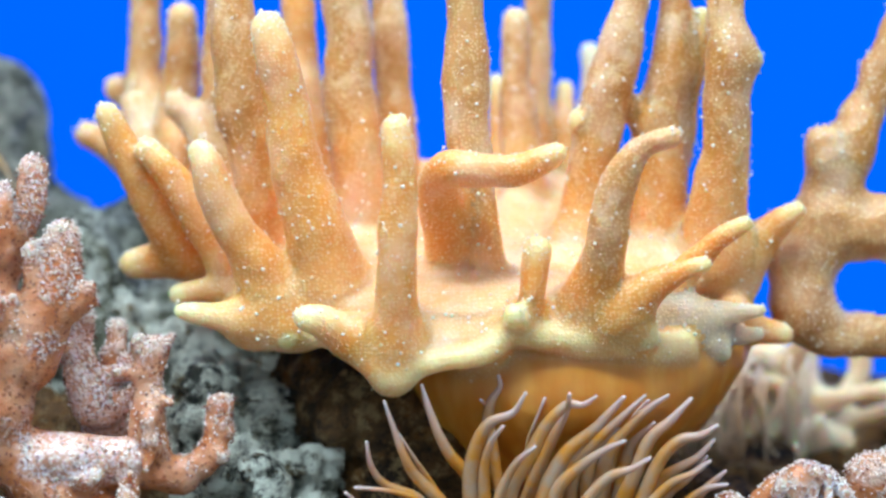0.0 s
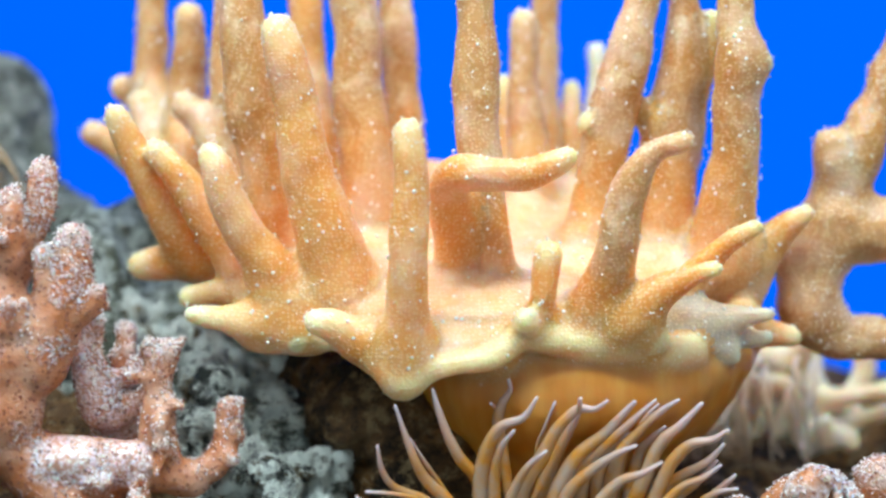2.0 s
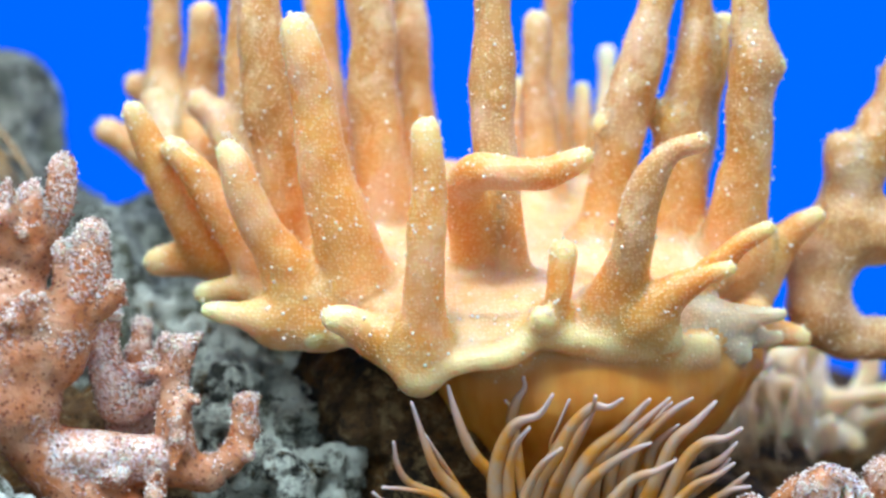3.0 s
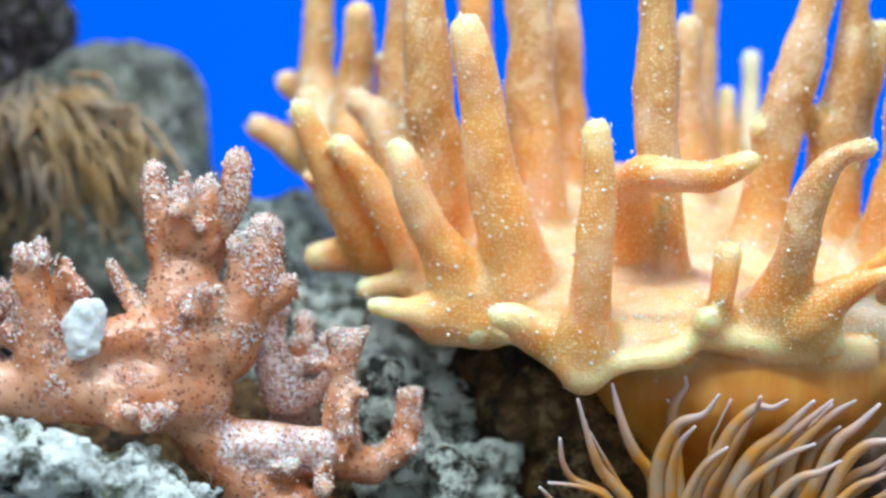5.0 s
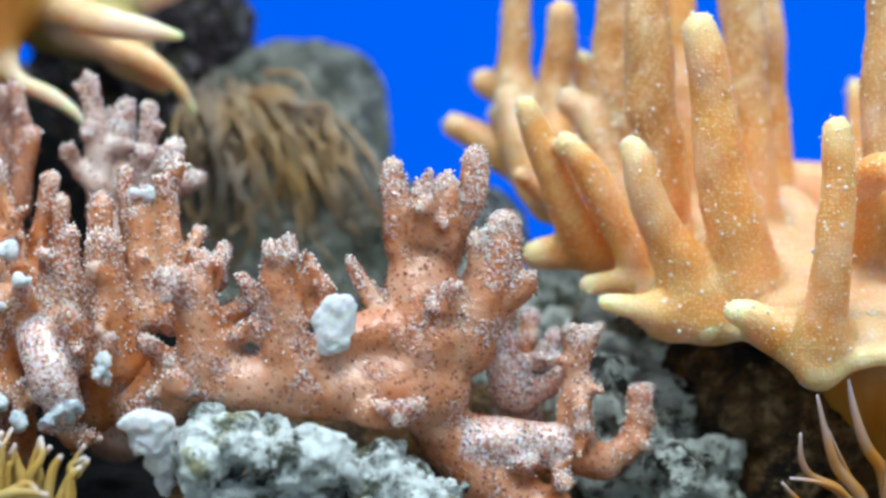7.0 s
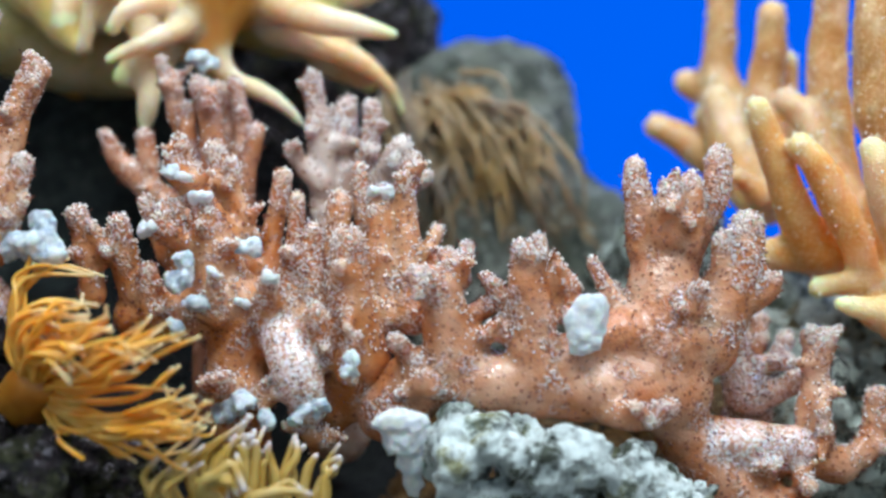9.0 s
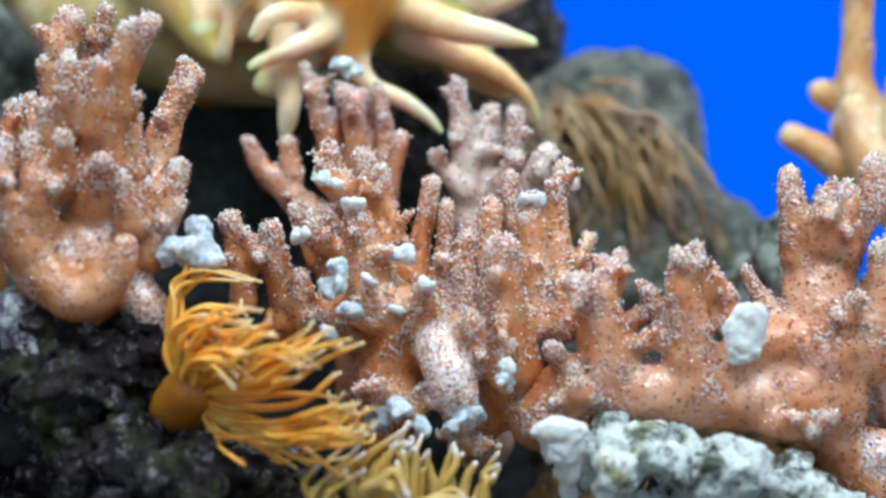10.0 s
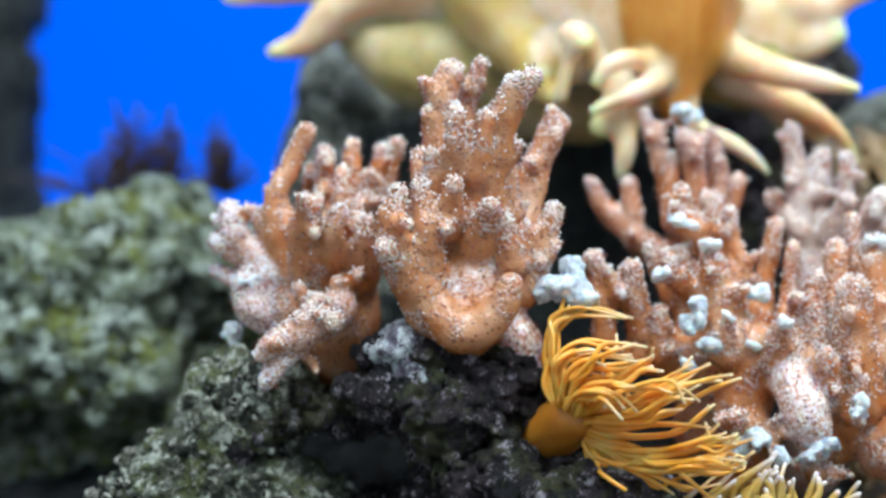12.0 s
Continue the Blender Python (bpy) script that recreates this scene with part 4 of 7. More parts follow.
g.limb(F, (0.0386, 0.0160, 0.1730, 0.0083), (0.0424, 0.0080, 0.1834, 0.0060), (0.0442, 0.0030, 0.1928, 0.0052), (0.0458, 0.0010, 0.2021, 0.0049), (0.0493, -0.0010, 0.2102, 0.0041), (0.0540, -0.0020, 0.2147, 0.0031), (0.0606, -0.0020, 0.2164, 0.0023), mat=M_LEATHERTAN, blend=0.004)
g.limb(F, (0.0407, 0.0160, 0.1693, 0.0068), (0.0463, 0.0110, 0.1718, 0.0064), (0.0512, 0.0080, 0.1755, 0.0055), (0.0568, 0.0060, 0.1796, 0.0043), (0.0629, 0.0050, 0.1825, 0.0030), (0.0687, 0.0050, 0.1839, 0.0022), blend=0.004)
g.limb("rim_lobe", (0.0463, 0.0120, 0.1705, 0.0062), (0.0519, 0.0100, 0.1678, 0.0041), (0.0543, 0.0100, 0.1663, 0.0026), pale=0.5)
g.limb(F, (0.0618, 0.0300, 0.1757, 0.0061), (0.0669, 0.0270, 0.1825, 0.0042), (0.0719, 0.0240, 0.1876, 0.0036), (0.0769, 0.0220, 0.1917, 0.0033), (0.0819, 0.0200, 0.1943, 0.0024), blend=0.003)
g.limb(F, (0.0804, 0.0480, 0.1731, 0.0069), (0.0866, 0.0460, 0.1824, 0.0057), (0.0899, 0.0440, 0.1894, 0.0049), (0.0944, 0.0420, 0.1943, 0.0042), (0.0988, 0.0400, 0.1977, 0.0028), blend=0.003)
g.limb("rim_lobe", (0.0562, 0.0300, 0.1649, 0.0055), (0.0644, 0.0280, 0.1696, 0.0070), (0.0717, 0.0260, 0.1692, 0.0054), (0.0791, 0.0250, 0.1706, 0.0030), (0.0860, 0.0240, 0.1713, 0.0018), pale=0.6, blend=0.003, mat=M_LEATHERGREY)
g.limb("rim_lobe", (0.0674, 0.0280, 0.1673, 0.0058), (0.0731, 0.0260, 0.1639, 0.0039), (0.0770, 0.0260, 0.1597, 0.0017), pale=0.6, blend=0.003, mat=M_LEATHERGREY)
g.limb("rim_lobe", (0.0745, 0.0300, 0.1670, 0.0040), (0.0813, 0.0300, 0.1645, 0.0026), (0.0863, 0.0300, 0.1644, 0.0018), pale=0.6, blend=0.003, mat=M_LEATHERGREY)
g.limb("rim_lobe", (0.0545, 0.0280, 0.1653, 0.0046), (0.0579, 0.0260, 0.1614, 0.0024), pale=0.9, blend=0.003)
g.limb(F, (0.0813, 0.0400, 0.1691, 0.0054), (0.0884, 0.0450, 0.1654, 0.0041), (0.0951, 0.0450, 0.1634, 0.0031), blend=0.003)
g.limb(F, (0.0768, 0.0450, 0.1858, 0.0104), (0.0776, 0.0400, 0.2014, 0.0078), (0.0797, 0.0360, 0.2156, 0.0069), (0.0802, 0.0340, 0.2288, 0.0066), (0.0812, 0.0320, 0.2393, 0.0066), (0.0799, 0.0320, 0.2500, 0.0050), (0.0796, 0.0320, 0.2656, 0.0047), mat=M_LEATHERTAN, blend=0.004)
g.limb(F, (0.0827, 0.0320, 0.2393, 0.0052), (0.0862, 0.0300, 0.2387, 0.0026), blend=0.004)
g.limb(F, (0.0399, 0.0500, 0.1871, 0.0098), (0.0424, 0.0480, 0.2025, 0.0073), (0.0438, 0.0470, 0.2119, 0.0069), (0.0466, 0.0460, 0.2251, 0.0069), (0.0512, 0.0440, 0.2405, 0.0064), (0.0553, 0.0440, 0.2553, 0.0052), (0.0588, 0.0440, 0.2680, 0.0050), mat=M_LEATHERTAN, blend=0.004)
g.limb(F, (0.0445, 0.0460, 0.2236, 0.0047), (0.0398, 0.0440, 0.2241, 0.0028), blend=0.004)
g.limb(F, (0.0617, 0.0550, 0.1882, 0.0090), (0.0626, 0.0530, 0.2053, 0.0080), (0.0635, 0.0520, 0.2203, 0.0076), (0.0655, 0.0500, 0.2328, 0.0065), (0.0675, 0.0500, 0.2454, 0.0052), (0.0683, 0.0500, 0.2573, 0.0044), (0.0694, 0.0500, 0.2687, 0.0044), mat=M_LEATHERTAN, blend=0.004)
g.limb(F, (0.0599, 0.0500, 0.2251, 0.0054), (0.0561, 0.0500, 0.2275, 0.0029), blend=0.004)
g.limb(F, (0.0690, 0.0550, 0.2148, 0.0042), (0.0716, 0.0520, 0.2257, 0.0029), (0.0740, 0.0500, 0.2397, 0.0025), (0.0761, 0.0500, 0.2536, 0.0022), blend=0.003)
g.limb(F, (0.0260, 0.0800, 0.1958, 0.0077), (0.0246, 0.0800, 0.2289, 0.0057), (0.0241, 0.0800, 0.2406, 0.0045), (0.0249, 0.0800, 0.2570, 0.0039), mat=M_LEATHERTAN, blend=0.003)
g.limb(F, (0.0313, 0.0950, 0.1992, 0.0076), (0.0306, 0.1000, 0.2301, 0.0052), (0.0317, 0.1000, 0.2510, 0.0045), (0.0327, 0.1000, 0.2774, 0.0042), mat=M_LEATHERTAN, blend=0.003)
g.limb(F, (0.0200, 0.1000, 0.2031, 0.0056), (0.0194, 0.1050, 0.2404, 0.0026), blend=0.003)
g.limb(F, (0.0368, 0.1000, 0.1991, 0.0059), (0.0393, 0.1080, 0.2216, 0.0039), (0.0405, 0.1100, 0.2385, 0.0030), blend=0.003)
g.limb(F, (0.0465, 0.1100, 0.2079, 0.0053), (0.0483, 0.1140, 0.2342, 0.0032), (0.0492, 0.1150, 0.2507, 0.0027), mat=M_CREAM, blend=0.003)
g.limb("rim_lobe", (-0.0395, 0.0260, 0.1725, 0.0080), (-0.0494, 0.0230, 0.1714, 0.0061), (-0.0585, 0.0210, 0.1731, 0.0043), (-0.0676, 0.0200, 0.1749, 0.0021), pale=0.9)
g.limb("rim_lobe", (-0.0563, 0.0360, 0.1795, 0.0041), (-0.0640, 0.0360, 0.1798, 0.0031), (-0.0707, 0.0360, 0.1789, 0.0025), pale=0.8, blend=0.003)
g.limb("rim_lobe", (-0.0158, 0.0140, 0.1646, 0.0054), (-0.0236, 0.0110, 0.1684, 0.0046), (-0.0299, 0.0090, 0.1718, 0.0040), (-0.0337, 0.0080, 0.1730, 0.0030), pale=0.9)
g.limb("rim_lobe", (-0.0364, 0.0240, 0.1673, 0.0028), (-0.0402, 0.0200, 0.1674, 0.0014), pale=0.9)
g.build(great, M_LEATHER, 0.00025, 0.005, seed=1, wobble=0.0006, octaves=2)
polyps(g, great, "polyp_specks", 2000, 0.00026, 0.00022, M_SPECK, 3, low=-1.0, facing=-0.7)
polyps(g, great, "polyp_specks", 5200, 0.00015, 0.0003, M_SPECK, 8, low=0.05, facing=-0.7, patch=0.1)
polyps(g, great, "polyp_specks", 1300, 0.00045, 0.00035, M_SPECKWHITE, 9, low=-1.0, facing=-0.6, patch=-0.2)
polyps(g, great, "polyp_specks", 2600, 0.00028, 0.00018, M_SPECKWHITE, 12, low=0.93, facing=-0.1)

# ---- the tan coral beside it ----
tan = thing_at("leather_coral", "tan branching leather coral beside the orange one", "coral")
g = Growth(0.0014, 0.005)
g.limb("body", (0.1030, 0.0550, 0.1699, 0.0080), (0.1033, 0.0550, 0.1819, 0.0096), (0.1084, 0.0550, 0.1945, 0.0099), (0.1124, 0.0550, 0.2056, 0.0080))
g.limb(F, (0.1143, 0.0550, 0.2072, 0.0070), (0.1181, 0.0550, 0.2167, 0.0064), (0.1228, 0.0550, 0.2277, 0.0053), (0.1279, 0.0550, 0.2396, 0.0045), (0.1373, 0.0550, 0.2641, 0.0038), blend=0.004)
g.limb(F, (0.1108, 0.0550, 0.2073, 0.0067), (0.1089, 0.0540, 0.2145, 0.0050), (0.1086, 0.0530, 0.2174, 0.0041), blend=0.004)
g.limb("body", (0.1023, 0.0550, 0.1723, 0.0074), (0.1084, 0.0550, 0.1641, 0.0064), (0.1164, 0.0550, 0.1620, 0.0056), (0.1276, 0.0550, 0.1620, 0.0058), (0.1418, 0.0580, 0.1621, 0.0066))
g.limb("body", (0.1155, 0.0550, 0.1927, 0.0093), (0.1304, 0.0550, 0.1923, 0.0099), (0.1447, 0.0550, 0.1894, 0.0078))
g.limb("stalk", (0.1418, 0.0580, 0.1621, 0.0072), (0.1543, 0.0700, 0.1431, 0.0115), (0.1597, 0.0800, 0.1086, 0.0151), (0.1591, 0.0800, 0.0834, 0.0168))
g.limb("stalk", (0.1448, 0.0550, 0.1893, 0.0080), (0.1506, 0.0600, 0.1731, 0.0097), (0.1543, 0.0700, 0.1431, 0.0115))
g.build(tan, M_RIGHT, 0.0006, 0.006, wobble=0.0016, seed=2, octaves=2)
polyps(g, tan, "polyp_specks", 900, 0.0003, 0.00016, M_SPECK, 13, facing=-0.6, patch=0.1)

cream = thing_at("leather_coral", "cream-coloured leather coral with soft drooping lobes", "coral")
g = Growth(0.0016, 0.004)
g.limb("body", (0.0947, 0.1420, 0.1477, 0.0045), (0.1038, 0.1400, 0.1523, 0.0056), (0.1123, 0.1360, 0.1487, 0.0059), (0.1187, 0.1320, 0.1378, 0.0063), (0.1218, 0.1360, 0.1198, 0.0081), (0.1249, 0.1400, 0.0950, 0.0168))
g.limb(F, (0.1112, 0.1300, 0.1491, 0.0048), (0.1157, 0.1260, 0.1553, 0.0033), (0.1161, 0.1240, 0.1594, 0.0024))
g.limb(F, (0.0811, 0.1160, 0.1293, 0.0018), (0.0838, 0.1160, 0.1388, 0.0036), (0.0906, 0.1160, 0.1436, 0.0036), (0.0996, 0.1160, 0.1445, 0.0038), (0.1085, 0.1180, 0.1416, 0.0039), (0.1117, 0.1200, 0.1318, 0.0040), (0.1124, 0.1200, 0.1219, 0.0036))
g.limb(F, (0.1164, 0.1300, 0.1380, 0.0048), (0.1243, 0.1240, 0.1382, 0.0036), (0.1325, 0.1200, 0.1395, 0.0031), (0.1451, 0.1200, 0.1410, 0.0032))
g.limb(F, (0.1176, 0.1360, 0.1402, 0.0041), (0.1213, 0.1400, 0.1528, 0.0034), (0.1267, 0.1420, 0.1619, 0.0026))
g.limb(F, (0.1296, 0.1320, 0.1357, 0.0037), (0.1353, 0.1320, 0.1457, 0.0037), (0.1356, 0.1320, 0.1567, 0.0033))
g.limb(F, (0.1178, 0.1200, 0.1218, 0.0036), (0.1180, 0.1160, 0.1285, 0.0030), (0.1191, 0.1140, 0.1328, 0.0021))
g.limb(F, (0.1084, 0.1140, 0.1138, 0.0032), (0.1105, 0.1100, 0.1232, 0.0027))
g.limb(F, (0.1219, 0.1220, 0.1269, 0.0047), (0.1322, 0.1200, 0.1229, 0.0043), (0.1430, 0.1200, 0.1266, 0.0043))
g.limb(F, (0.1286, 0.1280, 0.1279, 0.0037), (0.1396, 0.1280, 0.1322, 0.0033), (0.1506, 0.1280, 0.1347, 0.0029))
g.limb(F, (0.0930, 0.1200, 0.1421, 0.0029), (0.0904, 0.1160, 0.1336, 0.0025), (0.0873, 0.1140, 0.1250, 0.0018))
g.limb(F, (0.1020, 0.1200, 0.1419, 0.0029), (0.0984, 0.1160, 0.1325, 0.0025), (0.0943, 0.1140, 0.1230, 0.0018))
g.limb(F, (0.1074, 0.1200, 0.1400, 0.0029), (0.1046, 0.1180, 0.1295, 0.0025), (0.0991, 0.1160, 0.1191, 0.0020))
g.build(cream, M_CREAM, wobble=0.0008, seed=4)

# ---- pink corals ----
def pink(name, label, mat, voxel, blend, limbs, seed, dark, white):
    thing = thing_at(name, label, "coral", "pink finger corals")
    w = Growth(voxel, blend)
    for part_name, points, *own in limbs:
        w.limb(part_name, *points, blend=0.0017 if part_name == "finger" else None, pale=own[0] if own else 0.9 if part_name == "fold" else 0.0)
    w.sprout(np.random.default_rng(seed), 4, 1.9, 0.58)
    w.build(thing, mat, 0.0003, 0.004, seed=seed, wobble=0.0007, octaves=2)
    polyps(w, thing, "polyp_fuzz", int(dark * 0.32), 0.0002, 0.0009, M_POLYP, seed, facing=-0.7, patch=-0.25, lean=0.9)
    # Pale pegs on up-facing skin also stand in for highlights from above.
    polyps(w, thing, "polyp_frost_glints", int(white * 0.42), 0.00028, 0.0004, M_FROST_GLINTS, seed + 1, low=0.05, facing=0.2, patch=-0.1, lean=0.5, stray=0.3)
    polyps(w, thing, "polyp_frost_glints", white // 16, 0.00032, 0.00025, M_FROST_GLINTS, seed + 3, low=0.92, facing=0.1)
    return thing


B = "body"
limbs = []
limbs.append((B, [(-0.1882, 0.0000, 0.1477, 0.0088), (-0.1780, -0.0030, 0.1553, 0.0090), (-0.1635, -0.0040, 0.1541, 0.0087), (-0.1461, -0.0040, 0.1543, 0.0090), (-0.1300, -0.0020, 0.1529, 0.0096), (-0.1147, 0.0040, 0.1525, 0.0106)]))
limbs.append((B, [(-0.1434, -0.0060, 0.1602, 0.0065), (-0.1347, -0.0040, 0.1660, 0.0065), (-0.1224, 0.0020, 0.1658, 0.0088), (-0.1163, 0.0040, 0.1599, 0.0097)]))
limbs.append((B, [(-0.1162, 0.0040, 0.1511, 0.0091), (-0.1099, 0.0060, 0.1391, 0.0071), (-0.0991, 0.0080, 0.1271, 0.0077), (-0.0853, 0.0100, 0.1181, 0.0089)]))
limbs.append((B, [(-0.1096, 0.0080, 0.1389, 0.0071), (-0.0929, 0.0100, 0.1366, 0.0069), (-0.0757, 0.0140, 0.1341, 0.0057), (-0.0677, 0.0160, 0.1309, 0.0042)]))
limbs.append(("fold", [(-0.1041, 0.0050, 0.1385, 0.0056), (-0.0936, 0.0060, 0.1378, 0.0056), (-0.0827, 0.0090, 0.1369, 0.0051)]))
limbs.append((B, [(-0.1145, 0.0060, 0.1539, 0.0095), (-0.1161, 0.0060, 0.1672, 0.0086), (-0.1180, 0.0060, 0.1775, 0.0065)]))
limbs.append((F, [(-0.1018, 0.0040, 0.1807, 0.0035), (-0.1031, 0.0020, 0.1912, 0.0026)]))
limbs.append((F, [(-0.0752, 0.0130, 0.1387, 0.0051), (-0.0758, 0.0130, 0.1537, 0.0044), (-0.0745, 0.0130, 0.1649, 0.0041)]))
limbs.append((F, [(-0.0778, 0.0130, 0.1657, 0.0018), (-0.0787, 0.0120, 0.1673, 0.0015)]))
limbs.append((F, [(-0.0708, 0.0160, 0.1332, 0.0039), (-0.0630, 0.0170, 0.1346, 0.0036), (-0.0589, 0.0180, 0.1429, 0.0033), (-0.0581, 0.0180, 0.1496, 0.0032)]))
limbs.append((F, [(-0.1319, -0.0080, 0.1490, 0.0046), (-0.1280, -0.0120, 0.1473, 0.0034), (-0.1225, -0.0140, 0.1475, 0.0030), (-0.1174, -0.0160, 0.1496, 0.0025)]))
limbs.append((F, [(-0.0738, 0.0090, 0.1407, 0.0027), (-0.0739, 0.0070, 0.1424, 0.0021)]))
limbs.append((F, [(-0.0895, 0.0040, 0.1307, 0.0029), (-0.0885, 0.0010, 0.1333, 0.0023)]))
limbs.append((F, [(-0.0802, 0.0060, 0.1291, 0.0033), (-0.0799, 0.0000, 0.1284, 0.0029)]))
limbs.append((F, [(-0.1506, -0.0060, 0.1573, 0.0075), (-0.1526, -0.0090, 0.1747, 0.0057), (-0.1539, -0.0100, 0.1847, 0.0043), (-0.1551, -0.0110, 0.1890, 0.0029)]))
limbs.append((F, [(-0.1518, -0.0100, 0.1847, 0.0034), (-0.1505, -0.0110, 0.1912, 0.0023)]))
limbs.append((F, [(-0.1572, -0.0060, 0.1731, 0.0026), (-0.1623, -0.0040, 0.1795, 0.0022), (-0.1640, -0.0030, 0.1816, 0.0019)]))
limbs.append((F, [(-0.1486, -0.0060, 0.1746, 0.0029), (-0.1457, -0.0040, 0.1840, 0.0022), (-0.1476, -0.0040, 0.1869, 0.0016)]))
limbs.append((F, [(-0.1435, -0.0060, 0.1718, 0.0026), (-0.1419, -0.0060, 0.1797, 0.0020), (-0.1465, -0.0050, 0.1847, 0.0019)]))
limbs.append((F, [(-0.1722, -0.0060, 0.1599, 0.0078), (-0.1745, -0.0090, 0.1744, 0.0057), (-0.1782, -0.0120, 0.1802, 0.0040), (-0.1812, -0.0150, 0.1816, 0.0028)]))
limbs.append((F, [(-0.1753, -0.0080, 0.1773, 0.0052), (-0.1710, -0.0060, 0.1830, 0.0037), (-0.1732, -0.0060, 0.1866, 0.0023)]))
limbs.append((F, [(-0.1707, 0.0000, 0.1800, 0.0032), (-0.1687, 0.0020, 0.1885, 0.0023)]))
limbs.append((F, [(-0.1680, -0.0040, 0.1714, 0.0032), (-0.1608, -0.0020, 0.1751, 0.0029), (-0.1535, -0.0040, 0.1716, 0.0032)]))
limbs.append((F, [(-0.1665, -0.0040, 0.1628, 0.0035), (-0.1623, -0.0080, 0.1681, 0.0026), (-0.1572, -0.0080, 0.1660, 0.0026)]))
limbs.append((F, [(-0.1845, -0.0080, 0.1628, 0.0026), (-0.1865, -0.0140, 0.1653, 0.0023)]))
limbs.append((F, [(-0.1823, -0.0060, 0.1526, 0.0035), (-0.1800, -0.0120, 0.1546, 0.0026), (-0.1764, -0.0120, 0.1532, 0.0020)]))
limbs.append((B, [(-0.1162, 0.0040, 0.1646, 0.0116), (-0.1167, 0.0060, 0.1749, 0.0107), (-0.1171, 0.0070, 0.1854, 0.0081), (-0.1168, 0.0080, 0.1921, 0.0063)]))
limbs.append((F, [(-0.1213, 0.0070, 0.1898, 0.0054), (-0.1235, 0.0060, 0.2003, 0.0043), (-0.1245, 0.0060, 0.2063, 0.0036), (-0.1248, 0.0060, 0.2104, 0.0028)]))
limbs.append((F, [(-0.1168, 0.0020, 0.1929, 0.0047), (-0.1168, 0.0010, 0.2002, 0.0034), (-0.1167, 0.0000, 0.2049, 0.0027)]))
limbs.append((F, [(-0.1117, 0.0030, 0.1914, 0.0049), (-0.1110, 0.0030, 0.1995, 0.0037), (-0.1111, 0.0030, 0.2055, 0.0030)]))
limbs.append((F, [(-0.1119, 0.0080, 0.1868, 0.0054), (-0.1076, 0.0080, 0.1951, 0.0043), (-0.1036, 0.0070, 0.2041, 0.0040), (-0.1029, 0.0070, 0.2130, 0.0034)]))
limbs.append((F, [(-0.1058, 0.0060, 0.1645, 0.0092), (-0.1018, 0.0060, 0.1742, 0.0078), (-0.0973, 0.0060, 0.1862, 0.0063), (-0.0954, 0.0060, 0.1951, 0.0045)]))
limbs.append((F, [(-0.1107, -0.0020, 0.1723, 0.0035), (-0.1098, -0.0060, 0.1791, 0.0023)]))
limbs.append((F, [(-0.0946, 0.0040, 0.1758, 0.0033), (-0.0909, 0.0030, 0.1781, 0.0025), (-0.0887, 0.0020, 0.1815, 0.0021)]))
limbs.append((F, [(-0.1273, 0.0040, 0.1720, 0.0039), (-0.1322, 0.0050, 0.1791, 0.0027), (-0.1357, 0.0060, 0.1856, 0.0019)]))
pink("pink_coral", "salmon-pink finger coral with dark polyps and frosted, highlight-dotted tips", M_PINKROSE, 0.0009, 0.0026, limbs, 101, 8500, 5200)

limbs = []
limbs.append((B, [(-0.1942, 0.0040, 0.1502, 0.0077), (-0.1987, 0.0020, 0.1621, 0.0082), (-0.2075, 0.0020, 0.1678, 0.0082), (-0.2193, 0.0020, 0.1707, 0.0088), (-0.2313, 0.0040, 0.1734, 0.0085), (-0.2419, 0.0060, 0.1703, 0.0068), (-0.2556, 0.0080, 0.1700, 0.0059)]))
limbs.append((B, [(-0.2269, 0.0040, 0.1705, 0.0088), (-0.2284, 0.0060, 0.1526, 0.0083), (-0.2274, 0.0120, 0.1342, 0.0075), (-0.2266, 0.0200, 0.1089, 0.0091)]))
limbs.append((B, [(-0.2017, 0.0040, 0.1619, 0.0083), (-0.2032, 0.0060, 0.1470, 0.0065)]))
limbs.append(("fold", [(-0.2156, -0.0060, 0.1652, 0.0058), (-0.2116, -0.0090, 0.1568, 0.0063), (-0.2088, -0.0070, 0.1481, 0.0052)]))
limbs.append((F, [(-0.1830, 0.0040, 0.1710, 0.0050), (-0.1841, 0.0080, 0.1871, 0.0037), (-0.1849, 0.0110, 0.2021, 0.0031), (-0.1827, 0.0120, 0.2123, 0.0028)]))
limbs.append((F, [(-0.1906, 0.0040, 0.1709, 0.0050), (-0.1912, 0.0080, 0.1871, 0.0036), (-0.1914, 0.0120, 0.2020, 0.0034)]))
limbs.append((F, [(-0.2011, 0.0030, 0.1738, 0.0047), (-0.2025, 0.0070, 0.1899, 0.0037), (-0.2025, 0.0100, 0.2016, 0.0027)]))
limbs.append((F, [(-0.1951, 0.0140, 0.1870, 0.0027), (-0.1975, 0.0160, 0.2096, 0.0018)]))
limbs.append((F, [(-0.1956, 0.0000, 0.1593, 0.0073), (-0.1983, -0.0020, 0.1754, 0.0061), (-0.1994, -0.0040, 0.1899, 0.0046)]))
limbs.append((F, [(-0.2096, 0.0000, 0.1679, 0.0058), (-0.2097, 0.0000, 0.1825, 0.0038), (-0.2087, 0.0000, 0.1931, 0.0022)]))
limbs.append((F, [(-0.2125, 0.0000, 0.1679, 0.0038), (-0.2144, -0.0010, 0.1781, 0.0029), (-0.2149, -0.0010, 0.1861, 0.0023)]))
limbs.append((F, [(-0.2151, 0.0120, 0.1793, 0.0036), (-0.2144, 0.0140, 0.1913, 0.0026), (-0.2139, 0.0140, 0.2018, 0.0021)]))
